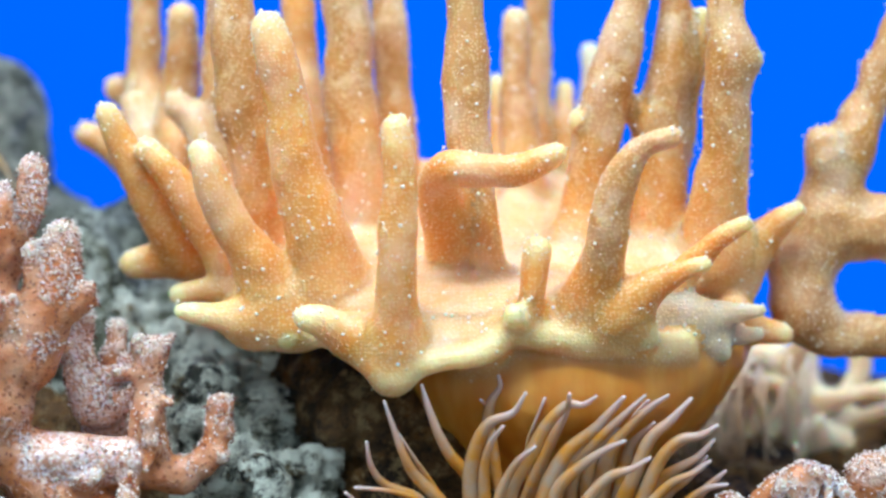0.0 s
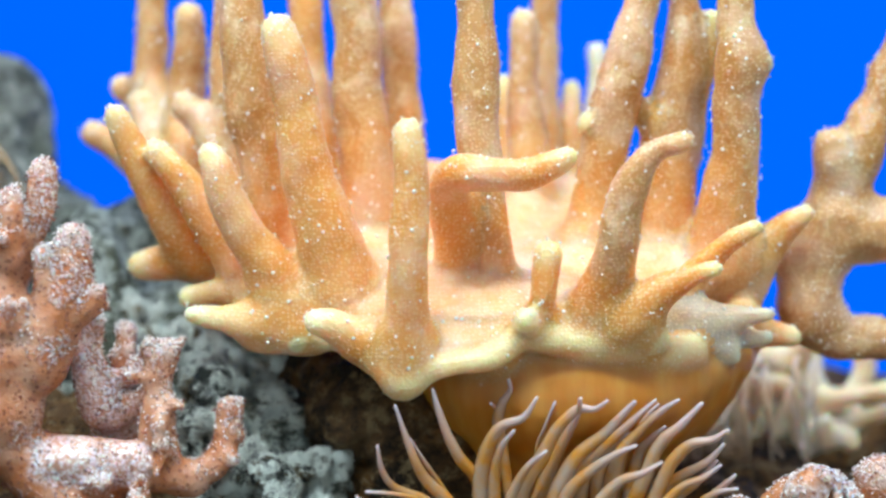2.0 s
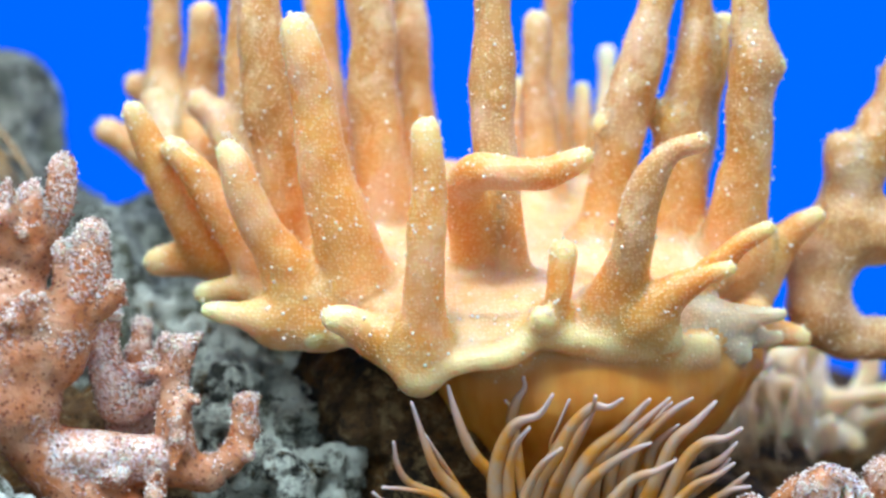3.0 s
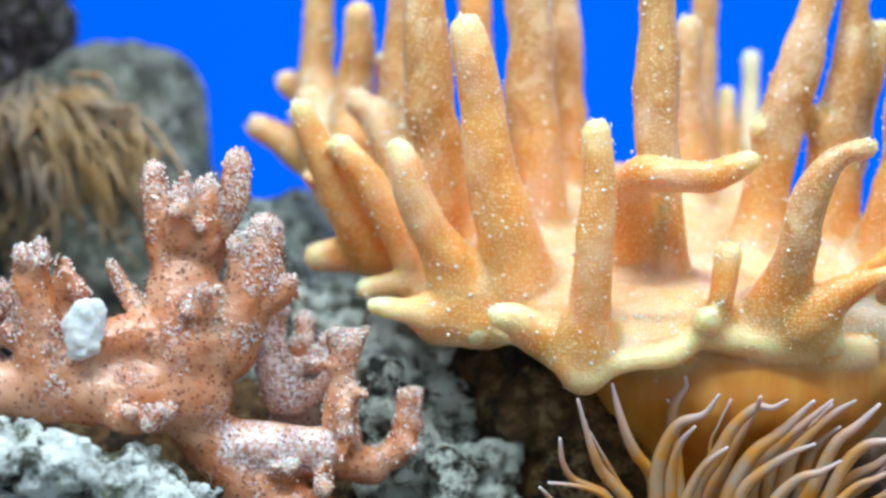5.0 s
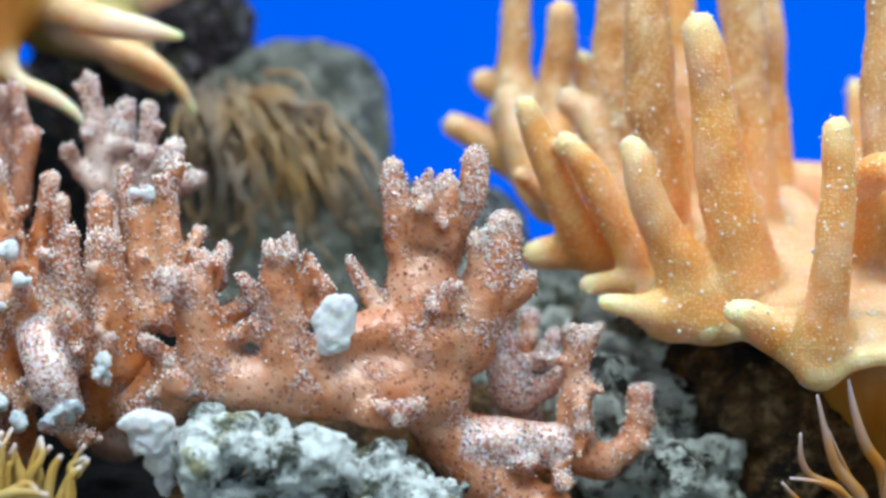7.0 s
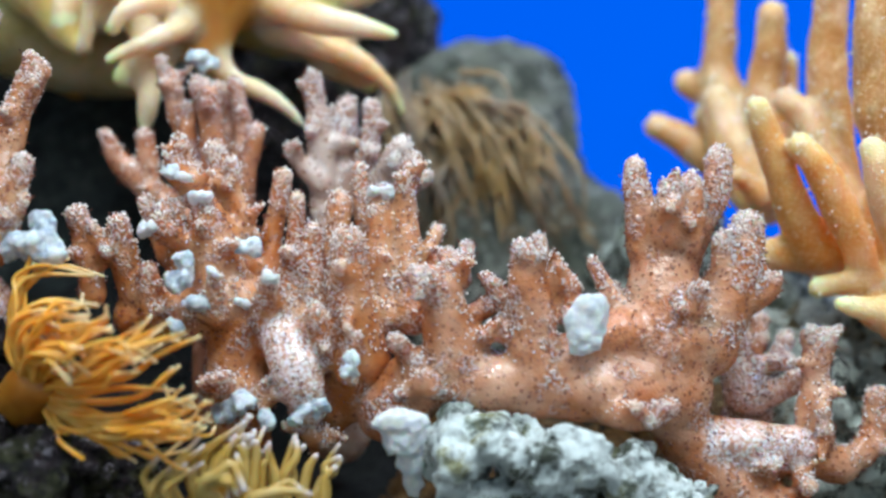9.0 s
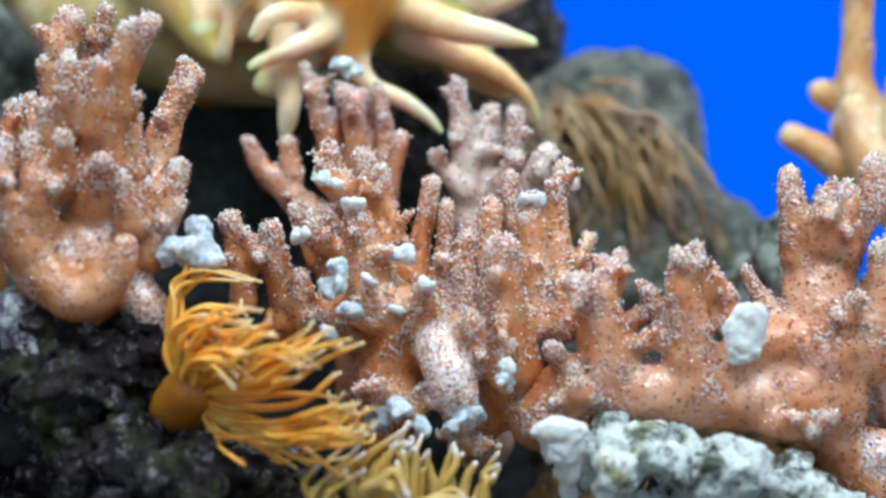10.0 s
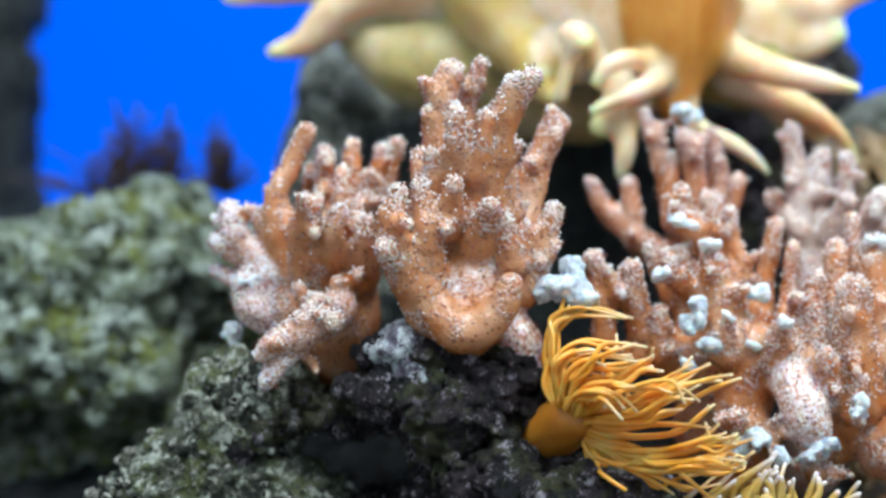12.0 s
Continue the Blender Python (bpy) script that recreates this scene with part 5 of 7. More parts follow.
limbs.append((F, [(-0.2225, 0.0180, 0.1791, 0.0046), (-0.2206, 0.0200, 0.1943, 0.0030), (-0.2181, 0.0200, 0.2077, 0.0026)]))
limbs.append((F, [(-0.2314, 0.0040, 0.1749, 0.0074), (-0.2344, 0.0040, 0.1881, 0.0056), (-0.2380, 0.0030, 0.1998, 0.0031)]))
limbs.append((F, [(-0.2325, 0.0120, 0.1911, 0.0045), (-0.2413, 0.0100, 0.2037, 0.0036), (-0.2471, 0.0100, 0.2086, 0.0025)]))
limbs.append((F, [(-0.2387, 0.0130, 0.2001, 0.0033), (-0.2435, 0.0140, 0.2091, 0.0027), (-0.2454, 0.0140, 0.2169, 0.0024)]))
limbs.append((F, [(-0.2286, 0.0180, 0.1836, 0.0052), (-0.2328, 0.0200, 0.2018, 0.0038), (-0.2371, 0.0200, 0.2142, 0.0030)]))
limbs.append((F, [(-0.2285, 0.0160, 0.1942, 0.0030), (-0.2314, 0.0160, 0.2111, 0.0020)]))
limbs.append((F, [(-0.2471, 0.0100, 0.1865, 0.0042), (-0.2513, 0.0120, 0.1947, 0.0030), (-0.2539, 0.0120, 0.1999, 0.0024)]))
limbs.append((F, [(-0.2438, 0.0080, 0.1821, 0.0042), (-0.2455, 0.0080, 0.1991, 0.0025)]))
limbs.append((F, [(-0.2399, 0.0060, 0.1880, 0.0036), (-0.2460, 0.0020, 0.1909, 0.0029), (-0.2508, 0.0000, 0.1931, 0.0019)]))
limbs.append((F, [(-0.2660, 0.0040, 0.1760, 0.0038), (-0.2680, 0.0020, 0.1878, 0.0029), (-0.2694, 0.0000, 0.1959, 0.0031)]))
limbs.append((F, [(-0.2553, 0.0060, 0.1760, 0.0047), (-0.2584, 0.0020, 0.1879, 0.0037), (-0.2588, 0.0000, 0.1940, 0.0034)]))
limbs.append((F, [(-0.2628, 0.0020, 0.1863, 0.0026), (-0.2654, 0.0000, 0.1929, 0.0022)]))
limbs.append((F, [(-0.2508, 0.0040, 0.1702, 0.0041), (-0.2508, 0.0000, 0.1824, 0.0025)]))
limbs.append((F, [(-0.2325, -0.0040, 0.1708, 0.0029), (-0.2326, -0.0080, 0.1803, 0.0023)]))
limbs.append((F, [(-0.2047, -0.0060, 0.1596, 0.0029), (-0.2059, -0.0100, 0.1670, 0.0023), (-0.2066, -0.0120, 0.1731, 0.0019)]))
limbs.append((F, [(-0.1996, -0.0060, 0.1568, 0.0029), (-0.1973, -0.0100, 0.1657, 0.0021)]))
limbs.append((F, [(-0.2202, -0.0040, 0.1709, 0.0049), (-0.2188, -0.0100, 0.1790, 0.0031)]))
limbs.append((F, [(-0.1784, 0.0060, 0.1828, 0.0030), (-0.1782, 0.0080, 0.1887, 0.0022), (-0.1762, 0.0100, 0.1935, 0.0019)]))
limbs.append((F, [(-0.2248, 0.0000, 0.1517, 0.0050), (-0.2296, -0.0080, 0.1523, 0.0037), (-0.2323, -0.0100, 0.1538, 0.0026)]))
limbs.append((F, [(-0.2200, -0.0040, 0.1506, 0.0026), (-0.2143, -0.0100, 0.1512, 0.0013)]))
limbs.append((F, [(-0.2070, -0.0020, 0.1404, 0.0035), (-0.1993, -0.0080, 0.1404, 0.0011)]))
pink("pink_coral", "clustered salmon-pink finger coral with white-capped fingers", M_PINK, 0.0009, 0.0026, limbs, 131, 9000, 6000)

limbs = []
limbs.append((B, [(-0.2353, 0.0350, 0.1817, 0.0072), (-0.2375, 0.0420, 0.1943, 0.0064), (-0.2390, 0.0440, 0.2023, 0.0048)]))
limbs.append((B, [(-0.2353, 0.0350, 0.1817, 0.0079), (-0.2355, 0.0400, 0.1467, 0.0095)]))
limbs.append((F, [(-0.2446, 0.0440, 0.2055, 0.0038), (-0.2509, 0.0440, 0.2278, 0.0032), (-0.2557, 0.0460, 0.2411, 0.0024)]))
limbs.append((F, [(-0.2393, 0.0400, 0.2038, 0.0038), (-0.2407, 0.0400, 0.2228, 0.0032), (-0.2440, 0.0400, 0.2339, 0.0029)]))
limbs.append((F, [(-0.2365, 0.0500, 0.2041, 0.0039), (-0.2374, 0.0540, 0.2238, 0.0031), (-0.2401, 0.0540, 0.2335, 0.0026)]))
limbs.append((F, [(-0.2328, 0.0460, 0.2041, 0.0035), (-0.2324, 0.0480, 0.2218, 0.0024), (-0.2351, 0.0500, 0.2352, 0.0021)]))
limbs.append((F, [(-0.2323, 0.0420, 0.2008, 0.0041), (-0.2298, 0.0400, 0.2119, 0.0027), (-0.2274, 0.0400, 0.2208, 0.0021)]))
limbs.append((F, [(-0.2474, 0.0420, 0.1958, 0.0054), (-0.2656, 0.0450, 0.2101, 0.0032), (-0.2715, 0.0450, 0.2200, 0.0022)]))
limbs.append((F, [(-0.2572, 0.0430, 0.2021, 0.0035), (-0.2596, 0.0450, 0.2198, 0.0024)]))
limbs.append((F, [(-0.2473, 0.0400, 0.2085, 0.0029), (-0.2477, 0.0420, 0.2277, 0.0022)]))
pink("pink_coral", "dusky pink finger coral with thin frosted, highlight-dotted fingers", M_PINKDUSK, 0.001, 0.0026, limbs, 161, 3600, 1600)

limbs = []
limbs.append((B, [(-0.2037, 0.0350, 0.1695, 0.0072), (-0.2055, 0.0400, 0.1883, 0.0057), (-0.2068, 0.0420, 0.1978, 0.0045)]))
limbs.append((B, [(-0.2037, 0.0350, 0.1695, 0.0079), (-0.2040, 0.0450, 0.1371, 0.0096)]))
limbs.append((F, [(-0.2084, 0.0420, 0.1978, 0.0041), (-0.2108, 0.0430, 0.2233, 0.0030), (-0.2126, 0.0430, 0.2374, 0.0021)]))
limbs.append((F, [(-0.2039, 0.0450, 0.2043, 0.0042), (-0.2025, 0.0470, 0.2189, 0.0029), (-0.2024, 0.0480, 0.2294, 0.0023)]))
limbs.append((F, [(-0.1981, 0.0420, 0.2011, 0.0045), (-0.1959, 0.0440, 0.2156, 0.0029), (-0.1956, 0.0450, 0.2288, 0.0022)]))
limbs.append((F, [(-0.2064, 0.0440, 0.2171, 0.0032), (-0.2061, 0.0460, 0.2268, 0.0018)]))
limbs.append((F, [(-0.2092, 0.0400, 0.2057, 0.0032), (-0.2156, 0.0400, 0.2120, 0.0025), (-0.2180, 0.0400, 0.2164, 0.0019)]))
limbs.append((F, [(-0.1949, 0.0400, 0.2043, 0.0035), (-0.1900, 0.0360, 0.2105, 0.0028), (-0.1866, 0.0340, 0.2164, 0.0028)]))
limbs.append((F, [(-0.1901, 0.0400, 0.2012, 0.0038), (-0.1861, 0.0360, 0.2058, 0.0031), (-0.1802, 0.0340, 0.2087, 0.0024)]))
limbs.append((F, [(-0.2013, 0.0420, 0.2059, 0.0032), (-0.1957, 0.0380, 0.2156, 0.0022)]))
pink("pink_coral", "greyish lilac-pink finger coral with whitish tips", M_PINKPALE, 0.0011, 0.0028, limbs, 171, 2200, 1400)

limbs = []
limbs.append((B, [(-0.0903, 0.0340, 0.1371, 0.0077), (-0.0908, 0.0300, 0.1484, 0.0064), (-0.0918, 0.0280, 0.1531, 0.0052)], 0.6))
limbs.append((F, [(-0.0933, 0.0240, 0.1490, 0.0051), (-0.0966, 0.0240, 0.1627, 0.0045), (-0.0957, 0.0240, 0.1744, 0.0039)], 0.7))
limbs.append((F, [(-0.0932, 0.0240, 0.1536, 0.0033), (-0.0881, 0.0250, 0.1576, 0.0023), (-0.0804, 0.0260, 0.1585, 0.0021)], 0.95))
limbs.append((F, [(-0.0911, 0.0320, 0.1528, 0.0031), (-0.0887, 0.0340, 0.1617, 0.0026), (-0.0876, 0.0340, 0.1697, 0.0026)]))
limbs.append((F, [(-0.0865, 0.0280, 0.1530, 0.0027), (-0.0819, 0.0300, 0.1604, 0.0023), (-0.0803, 0.0300, 0.1646, 0.0023)], 0.9))
limbs.append((F, [(-0.0897, 0.0240, 0.1474, 0.0036), (-0.0803, 0.0240, 0.1518, 0.0027), (-0.0766, 0.0240, 0.1547, 0.0021)], 0.5))
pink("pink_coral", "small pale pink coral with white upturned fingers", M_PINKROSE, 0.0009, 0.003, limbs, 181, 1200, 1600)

limbs = []
limbs.append((B, [(-0.3041, -0.0180, 0.1746, 0.0063), (-0.3017, -0.0160, 0.1818, 0.0103), (-0.3027, -0.0110, 0.1933, 0.0110), (-0.3034, -0.0080, 0.2065, 0.0082), (-0.3046, -0.0060, 0.2139, 0.0064)]))
limbs.append((B, [(-0.3136, -0.0220, 0.1844, 0.0071), (-0.3029, -0.0260, 0.1769, 0.0059), (-0.2928, -0.0280, 0.1827, 0.0047), (-0.2906, -0.0300, 0.1890, 0.0029)]))
limbs.append(("fold", [(-0.3055, -0.0200, 0.1874, 0.0043), (-0.2959, -0.0180, 0.1933, 0.0043), (-0.2907, -0.0140, 0.1963, 0.0034)], 0.85))
limbs.append(("fold", [(-0.2918, -0.0140, 0.1819, 0.0037), (-0.2890, -0.0120, 0.1734, 0.0060), (-0.2867, -0.0080, 0.1660, 0.0058)]))
limbs.append((F, [(-0.3081, -0.0100, 0.2092, 0.0061), (-0.3129, -0.0100, 0.2295, 0.0041), (-0.3117, -0.0100, 0.2397, 0.0041), (-0.3096, -0.0100, 0.2465, 0.0036)]))
limbs.append((F, [(-0.3058, -0.0020, 0.2097, 0.0053), (-0.3061, 0.0000, 0.2350, 0.0030), (-0.3036, -0.0020, 0.2437, 0.0031), (-0.3018, -0.0040, 0.2494, 0.0025)]))
limbs.append((F, [(-0.3007, -0.0160, 0.2061, 0.0066), (-0.2962, -0.0200, 0.2252, 0.0043), (-0.2922, -0.0220, 0.2364, 0.0038), (-0.2870, -0.0240, 0.2440, 0.0028)]))
limbs.append((F, [(-0.2950, -0.0220, 0.2342, 0.0034), (-0.2921, -0.0240, 0.2422, 0.0025)]))
limbs.append((F, [(-0.3065, -0.0180, 0.2202, 0.0051), (-0.3068, -0.0220, 0.2270, 0.0034), (-0.3071, -0.0240, 0.2339, 0.0027)]))
limbs.append((F, [(-0.3007, -0.0220, 0.2186, 0.0042), (-0.2988, -0.0260, 0.2281, 0.0028), (-0.2990, -0.0280, 0.2335, 0.0022)]))
limbs.append((F, [(-0.2910, -0.0100, 0.1892, 0.0061), (-0.2889, -0.0040, 0.2069, 0.0050), (-0.2867, 0.0000, 0.2204, 0.0041), (-0.2831, 0.0010, 0.2295, 0.0036), (-0.2802, 0.0010, 0.2337, 0.0027)]))
limbs.append((F, [(-0.2926, -0.0120, 0.2079, 0.0035), (-0.2920, -0.0120, 0.2216, 0.0022)]))
limbs.append((F, [(-0.2891, -0.0140, 0.1877, 0.0055), (-0.2844, -0.0140, 0.1979, 0.0037), (-0.2804, -0.0140, 0.2091, 0.0029)]))
limbs.append((F, [(-0.3122, -0.0220, 0.1816, 0.0071), (-0.3196, -0.0280, 0.1941, 0.0048), (-0.3225, -0.0300, 0.2051, 0.0036), (-0.3208, -0.0300, 0.2128, 0.0028)]))
limbs.append((F, [(-0.3123, -0.0220, 0.1887, 0.0059), (-0.3133, -0.0260, 0.2012, 0.0039), (-0.3150, -0.0260, 0.2147, 0.0027)]))
limbs.append((F, [(-0.3084, -0.0220, 0.2043, 0.0042), (-0.3061, -0.0300, 0.2151, 0.0025)]))
limbs.append((F, [(-0.3121, -0.0160, 0.2131, 0.0037), (-0.3134, -0.0200, 0.2234, 0.0026)]))
limbs.append((F, [(-0.3167, -0.0160, 0.2073, 0.0034), (-0.3172, -0.0120, 0.2237, 0.0022)]))
limbs.append((F, [(-0.3184, -0.0280, 0.1927, 0.0036), (-0.3235, -0.0340, 0.1975, 0.0023)]))
limbs.append((F, [(-0.2914, -0.0200, 0.1962, 0.0051), (-0.2930, -0.0260, 0.2055, 0.0031)]))
limbs.append((F, [(-0.3000, -0.0200, 0.1989, 0.0057), (-0.2966, -0.0300, 0.2097, 0.0025)]))
limbs.append((F, [(-0.2849, -0.0140, 0.1950, 0.0029), (-0.2796, -0.0160, 0.1999, 0.0017)]))
limbs.append((F, [(-0.2926, -0.0200, 0.2231, 0.0026), (-0.2897, -0.0220, 0.2264, 0.0016)]))
limbs.append((F, [(-0.3135, -0.0120, 0.2322, 0.0023), (-0.3159, -0.0140, 0.2352, 0.0014)]))
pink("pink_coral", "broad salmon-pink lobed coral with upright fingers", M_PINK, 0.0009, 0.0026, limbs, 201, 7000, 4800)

limbs = []
limbs.append((B, [(-0.3377, 0.0040, 0.1689, 0.0069), (-0.3409, 0.0040, 0.1779, 0.0120), (-0.3429, 0.0060, 0.1914, 0.0100), (-0.3438, 0.0090, 0.2005, 0.0073)]))
limbs.append((B, [(-0.3519, 0.0000, 0.1688, 0.0063), (-0.3537, 0.0000, 0.1806, 0.0075)]))
limbs.append((B, [(-0.3407, 0.0040, 0.1659, 0.0069), (-0.3417, 0.0120, 0.1594, 0.0046)]))
limbs.append((F, [(-0.3524, 0.0000, 0.1911, 0.0066), (-0.3584, -0.0020, 0.2103, 0.0036), (-0.3552, 0.0000, 0.2198, 0.0034), (-0.3529, 0.0000, 0.2258, 0.0028), (-0.3505, 0.0000, 0.2297, 0.0022)]))
limbs.append((F, [(-0.3450, 0.0040, 0.1958, 0.0051), (-0.3464, 0.0060, 0.2125, 0.0033), (-0.3463, 0.0080, 0.2244, 0.0026)]))
limbs.append((F, [(-0.3520, 0.0100, 0.1958, 0.0046), (-0.3519, 0.0120, 0.2112, 0.0028), (-0.3508, 0.0120, 0.2201, 0.0020)]))
limbs.append((F, [(-0.3396, 0.0100, 0.1961, 0.0052), (-0.3400, 0.0140, 0.2146, 0.0034), (-0.3395, 0.0150, 0.2273, 0.0026)]))
limbs.append((F, [(-0.3411, 0.0040, 0.1989, 0.0039), (-0.3401, 0.0000, 0.2107, 0.0027), (-0.3400, 0.0000, 0.2194, 0.0021)]))
limbs.append((F, [(-0.3343, 0.0140, 0.1963, 0.0052), (-0.3336, 0.0180, 0.2118, 0.0031), (-0.3321, 0.0200, 0.2269, 0.0020)]))
limbs.append((F, [(-0.3321, 0.0200, 0.2104, 0.0034), (-0.3293, 0.0220, 0.2215, 0.0023), (-0.3280, 0.0220, 0.2283, 0.0019)]))
limbs.append((F, [(-0.3339, 0.0080, 0.2082, 0.0030), (-0.3334, 0.0060, 0.2187, 0.0021)]))
limbs.append((F, [(-0.3469, -0.0040, 0.1912, 0.0065), (-0.3487, -0.0120, 0.2012, 0.0041), (-0.3467, -0.0160, 0.2068, 0.0033), (-0.3445, -0.0180, 0.2105, 0.0024)]))
limbs.append((F, [(-0.3409, -0.0040, 0.1927, 0.0050), (-0.3400, -0.0140, 0.2012, 0.0032), (-0.3382, -0.0160, 0.2081, 0.0020)]))
limbs.append((F, [(-0.3338, -0.0020, 0.1899, 0.0050), (-0.3322, -0.0120, 0.2000, 0.0032), (-0.3313, -0.0140, 0.2057, 0.0020)]))
limbs.append((F, [(-0.3571, 0.0000, 0.1955, 0.0042), (-0.3634, 0.0000, 0.2066, 0.0027)]))
limbs.append((F, [(-0.3599, 0.0000, 0.1895, 0.0048), (-0.3693, 0.0000, 0.1998, 0.0039), (-0.3722, 0.0000, 0.2078, 0.0027)], 0.95))
limbs.append((F, [(-0.3646, 0.0000, 0.1939, 0.0039), (-0.3748, 0.0000, 0.1985, 0.0028)], 0.95))
limbs.append((F, [(-0.3674, 0.0040, 0.1984, 0.0030), (-0.3764, 0.0040, 0.2049, 0.0020)], 0.95))
limbs.append((F, [(-0.3582, 0.0000, 0.1776, 0.0060), (-0.3632, -0.0040, 0.1805, 0.0053), (-0.3657, -0.0040, 0.1871, 0.0042)], 0.95))
limbs.append((F, [(-0.3650, 0.0020, 0.1864, 0.0030), (-0.3758, 0.0020, 0.1904, 0.0020)], 0.95))
limbs.append((F, [(-0.3388, -0.0120, 0.1810, 0.0058), (-0.3465, -0.0220, 0.1752, 0.0047), (-0.3540, -0.0260, 0.1716, 0.0031), (-0.3571, -0.0260, 0.1688, 0.0024)], 0.55))
limbs.append((F, [(-0.3484, -0.0200, 0.1723, 0.0037), (-0.3543, -0.0240, 0.1638, 0.0027), (-0.3560, -0.0240, 0.1606, 0.0016)], 0.95))
limbs.append((F, [(-0.3437, -0.0160, 0.1781, 0.0049), (-0.3381, -0.0240, 0.1783, 0.0028)]))
limbs.append((F, [(-0.3467, -0.0180, 0.1709, 0.0020), (-0.3431, -0.0200, 0.1646, 0.0013)]))
limbs.append((F, [(-0.3386, 0.0040, 0.2095, 0.0036), (-0.3352, -0.0040, 0.2047, 0.0024)]))
limbs.append((F, [(-0.3359, -0.0060, 0.1869, 0.0035), (-0.3391, -0.0140, 0.1882, 0.0017)]))
pink("pink_coral", "salmon-pink lobed coral with whitened outer fingers", M_PINK, 0.0009, 0.0026, limbs, 231, 6000, 5200)

limbs = []
limbs.append((B, [(0.0980, 0.0300, 0.1021, 0.0107), (0.0965, 0.0200, 0.1203, 0.0069)]))
limbs.append((F, [(0.0840, 0.0160, 0.1212, 0.0038), (0.0903, 0.0140, 0.1240, 0.0053), (0.0966, 0.0120, 0.1247, 0.0064), (0.1020, 0.0140, 0.1218, 0.0053)]))
limbs.append((F, [(0.0769, 0.0200, 0.1103, 0.0060), (0.0739, 0.0080, 0.1204, 0.0049)]))
limbs.append((F, [(0.0862, 0.0040, 0.1185, 0.0013), (0.0871, 0.0040, 0.1272, 0.0013), (0.0901, 0.0080, 0.1298, 0.0012)], 0.95))
limbs.append((F, [(0.0898, 0.0000, 0.1191, 0.0013), (0.0907, 0.0020, 0.1288, 0.0013), (0.0927, 0.0060, 0.1314, 0.0012)], 0.95))
limbs.append((F, [(0.0941, 0.0000, 0.1190, 0.0013), (0.0947, 0.0020, 0.1290, 0.0013), (0.0956, 0.0060, 0.1319, 0.0012)], 0.95))
limbs.append((F, [(0.0981, 0.0000, 0.1189, 0.0013), (0.0984, 0.0020, 0.1279, 0.0013), (0.0984, 0.0060, 0.1307, 0.0012)], 0.95))
limbs.append((F, [(0.1026, 0.0040, 0.1182, 0.0013), (0.1022, 0.0040, 0.1254, 0.0013), (0.1014, 0.0080, 0.1280, 0.0012)], 0.95))
limbs.append((F, [(0.1134, 0.0300, 0.1079, 0.0076), (0.1137, 0.0260, 0.1266, 0.0063)]))
limbs.append((F, [(0.1189, 0.0260, 0.1235, 0.0054), (0.1205, 0.0260, 0.1295, 0.0045)]))
pink("pink_coral", "low folded pink and white coral stub", M_PINK, 0.001, 0.004, limbs, 251, 1500, 2600)

# ---- the yellow coral above ----
yellow = thing_at("leather_coral", "yellow leather coral with drooping pale-tipped fingers", "coral")
g = Growth(0.0014, 0.007)
g.limb("body", (-0.3176, 0.1180, 0.2966, 0.0156), (-0.2902, 0.1120, 0.2978, 0.0173), (-0.2635, 0.1120, 0.2981, 0.0172), (-0.2370, 0.1120, 0.2984, 0.0171), (-0.2103, 0.1150, 0.2973, 0.0152))
g.limb("body", (-0.2597, 0.0850, 0.2845, 0.0219), (-0.2575, 0.0820, 0.2659, 0.0160), (-0.2545, 0.0800, 0.2530, 0.0094))
g.limb("body", (-0.2889, 0.0850, 0.2841, 0.0165), (-0.3002, 0.0950, 0.2762, 0.0131), (-0.3119, 0.1000, 0.2786, 0.0113))
g.limb("fold", (-0.3038, 0.0850, 0.2913, 0.0202), (-0.3027, 0.0840, 0.2801, 0.0158), (-0.2945, 0.0800, 0.2614, 0.0084), (-0.2881, 0.0760, 0.2521, 0.0051), (-0.2824, 0.0700, 0.2458, 0.0023), mat=M_GOLDEN)
g.limb("fold", (-0.2767, 0.0860, 0.2918, 0.0121), (-0.2757, 0.0840, 0.2713, 0.0102), (-0.2772, 0.0800, 0.2599, 0.0073), mat=M_CREAM)
g.limb("fold", (-0.2816, 0.0660, 0.2466, 0.0019), (-0.2797, 0.0640, 0.2563, 0.0026), (-0.2774, 0.0640, 0.2638, 0.0028), (-0.2736, 0.0660, 0.2655, 0.0025), (-0.2710, 0.0700, 0.2585, 0.0021), mat=M_CREAM, blend=0.003)
g.limb("stalk", (-0.2897, 0.1150, 0.2733, 0.0250), (-0.2858, 0.1250, 0.2609, 0.0235), (-0.2897, 0.1350, 0.2479, 0.0179), (-0.2936, 0.1500, 0.2226, 0.0183))
g.limb("fold", (-0.3477, 0.1000, 0.2686, 0.0087), (-0.3342, 0.1000, 0.2612, 0.0140), (-0.3151, 0.1000, 0.2587, 0.0158), (-0.2946, 0.1080, 0.2523, 0.0152), (-0.2736, 0.1120, 0.2473, 0.0115), mat=M_OLIVE)
g.limb("fold", (-0.2351, 0.0940, 0.2603, 0.0111), (-0.2204, 0.0940, 0.2569, 0.0103), (-0.2094, 0.0940, 0.2524, 0.0066), mat=M_OLIVE)
g.limb("cone", (-0.2474, 0.0780, 0.2908, 0.0234), (-0.2471, 0.0740, 0.2722, 0.0179), (-0.2465, 0.0700, 0.2575, 0.0106), (-0.2456, 0.0680, 0.2467, 0.0053))
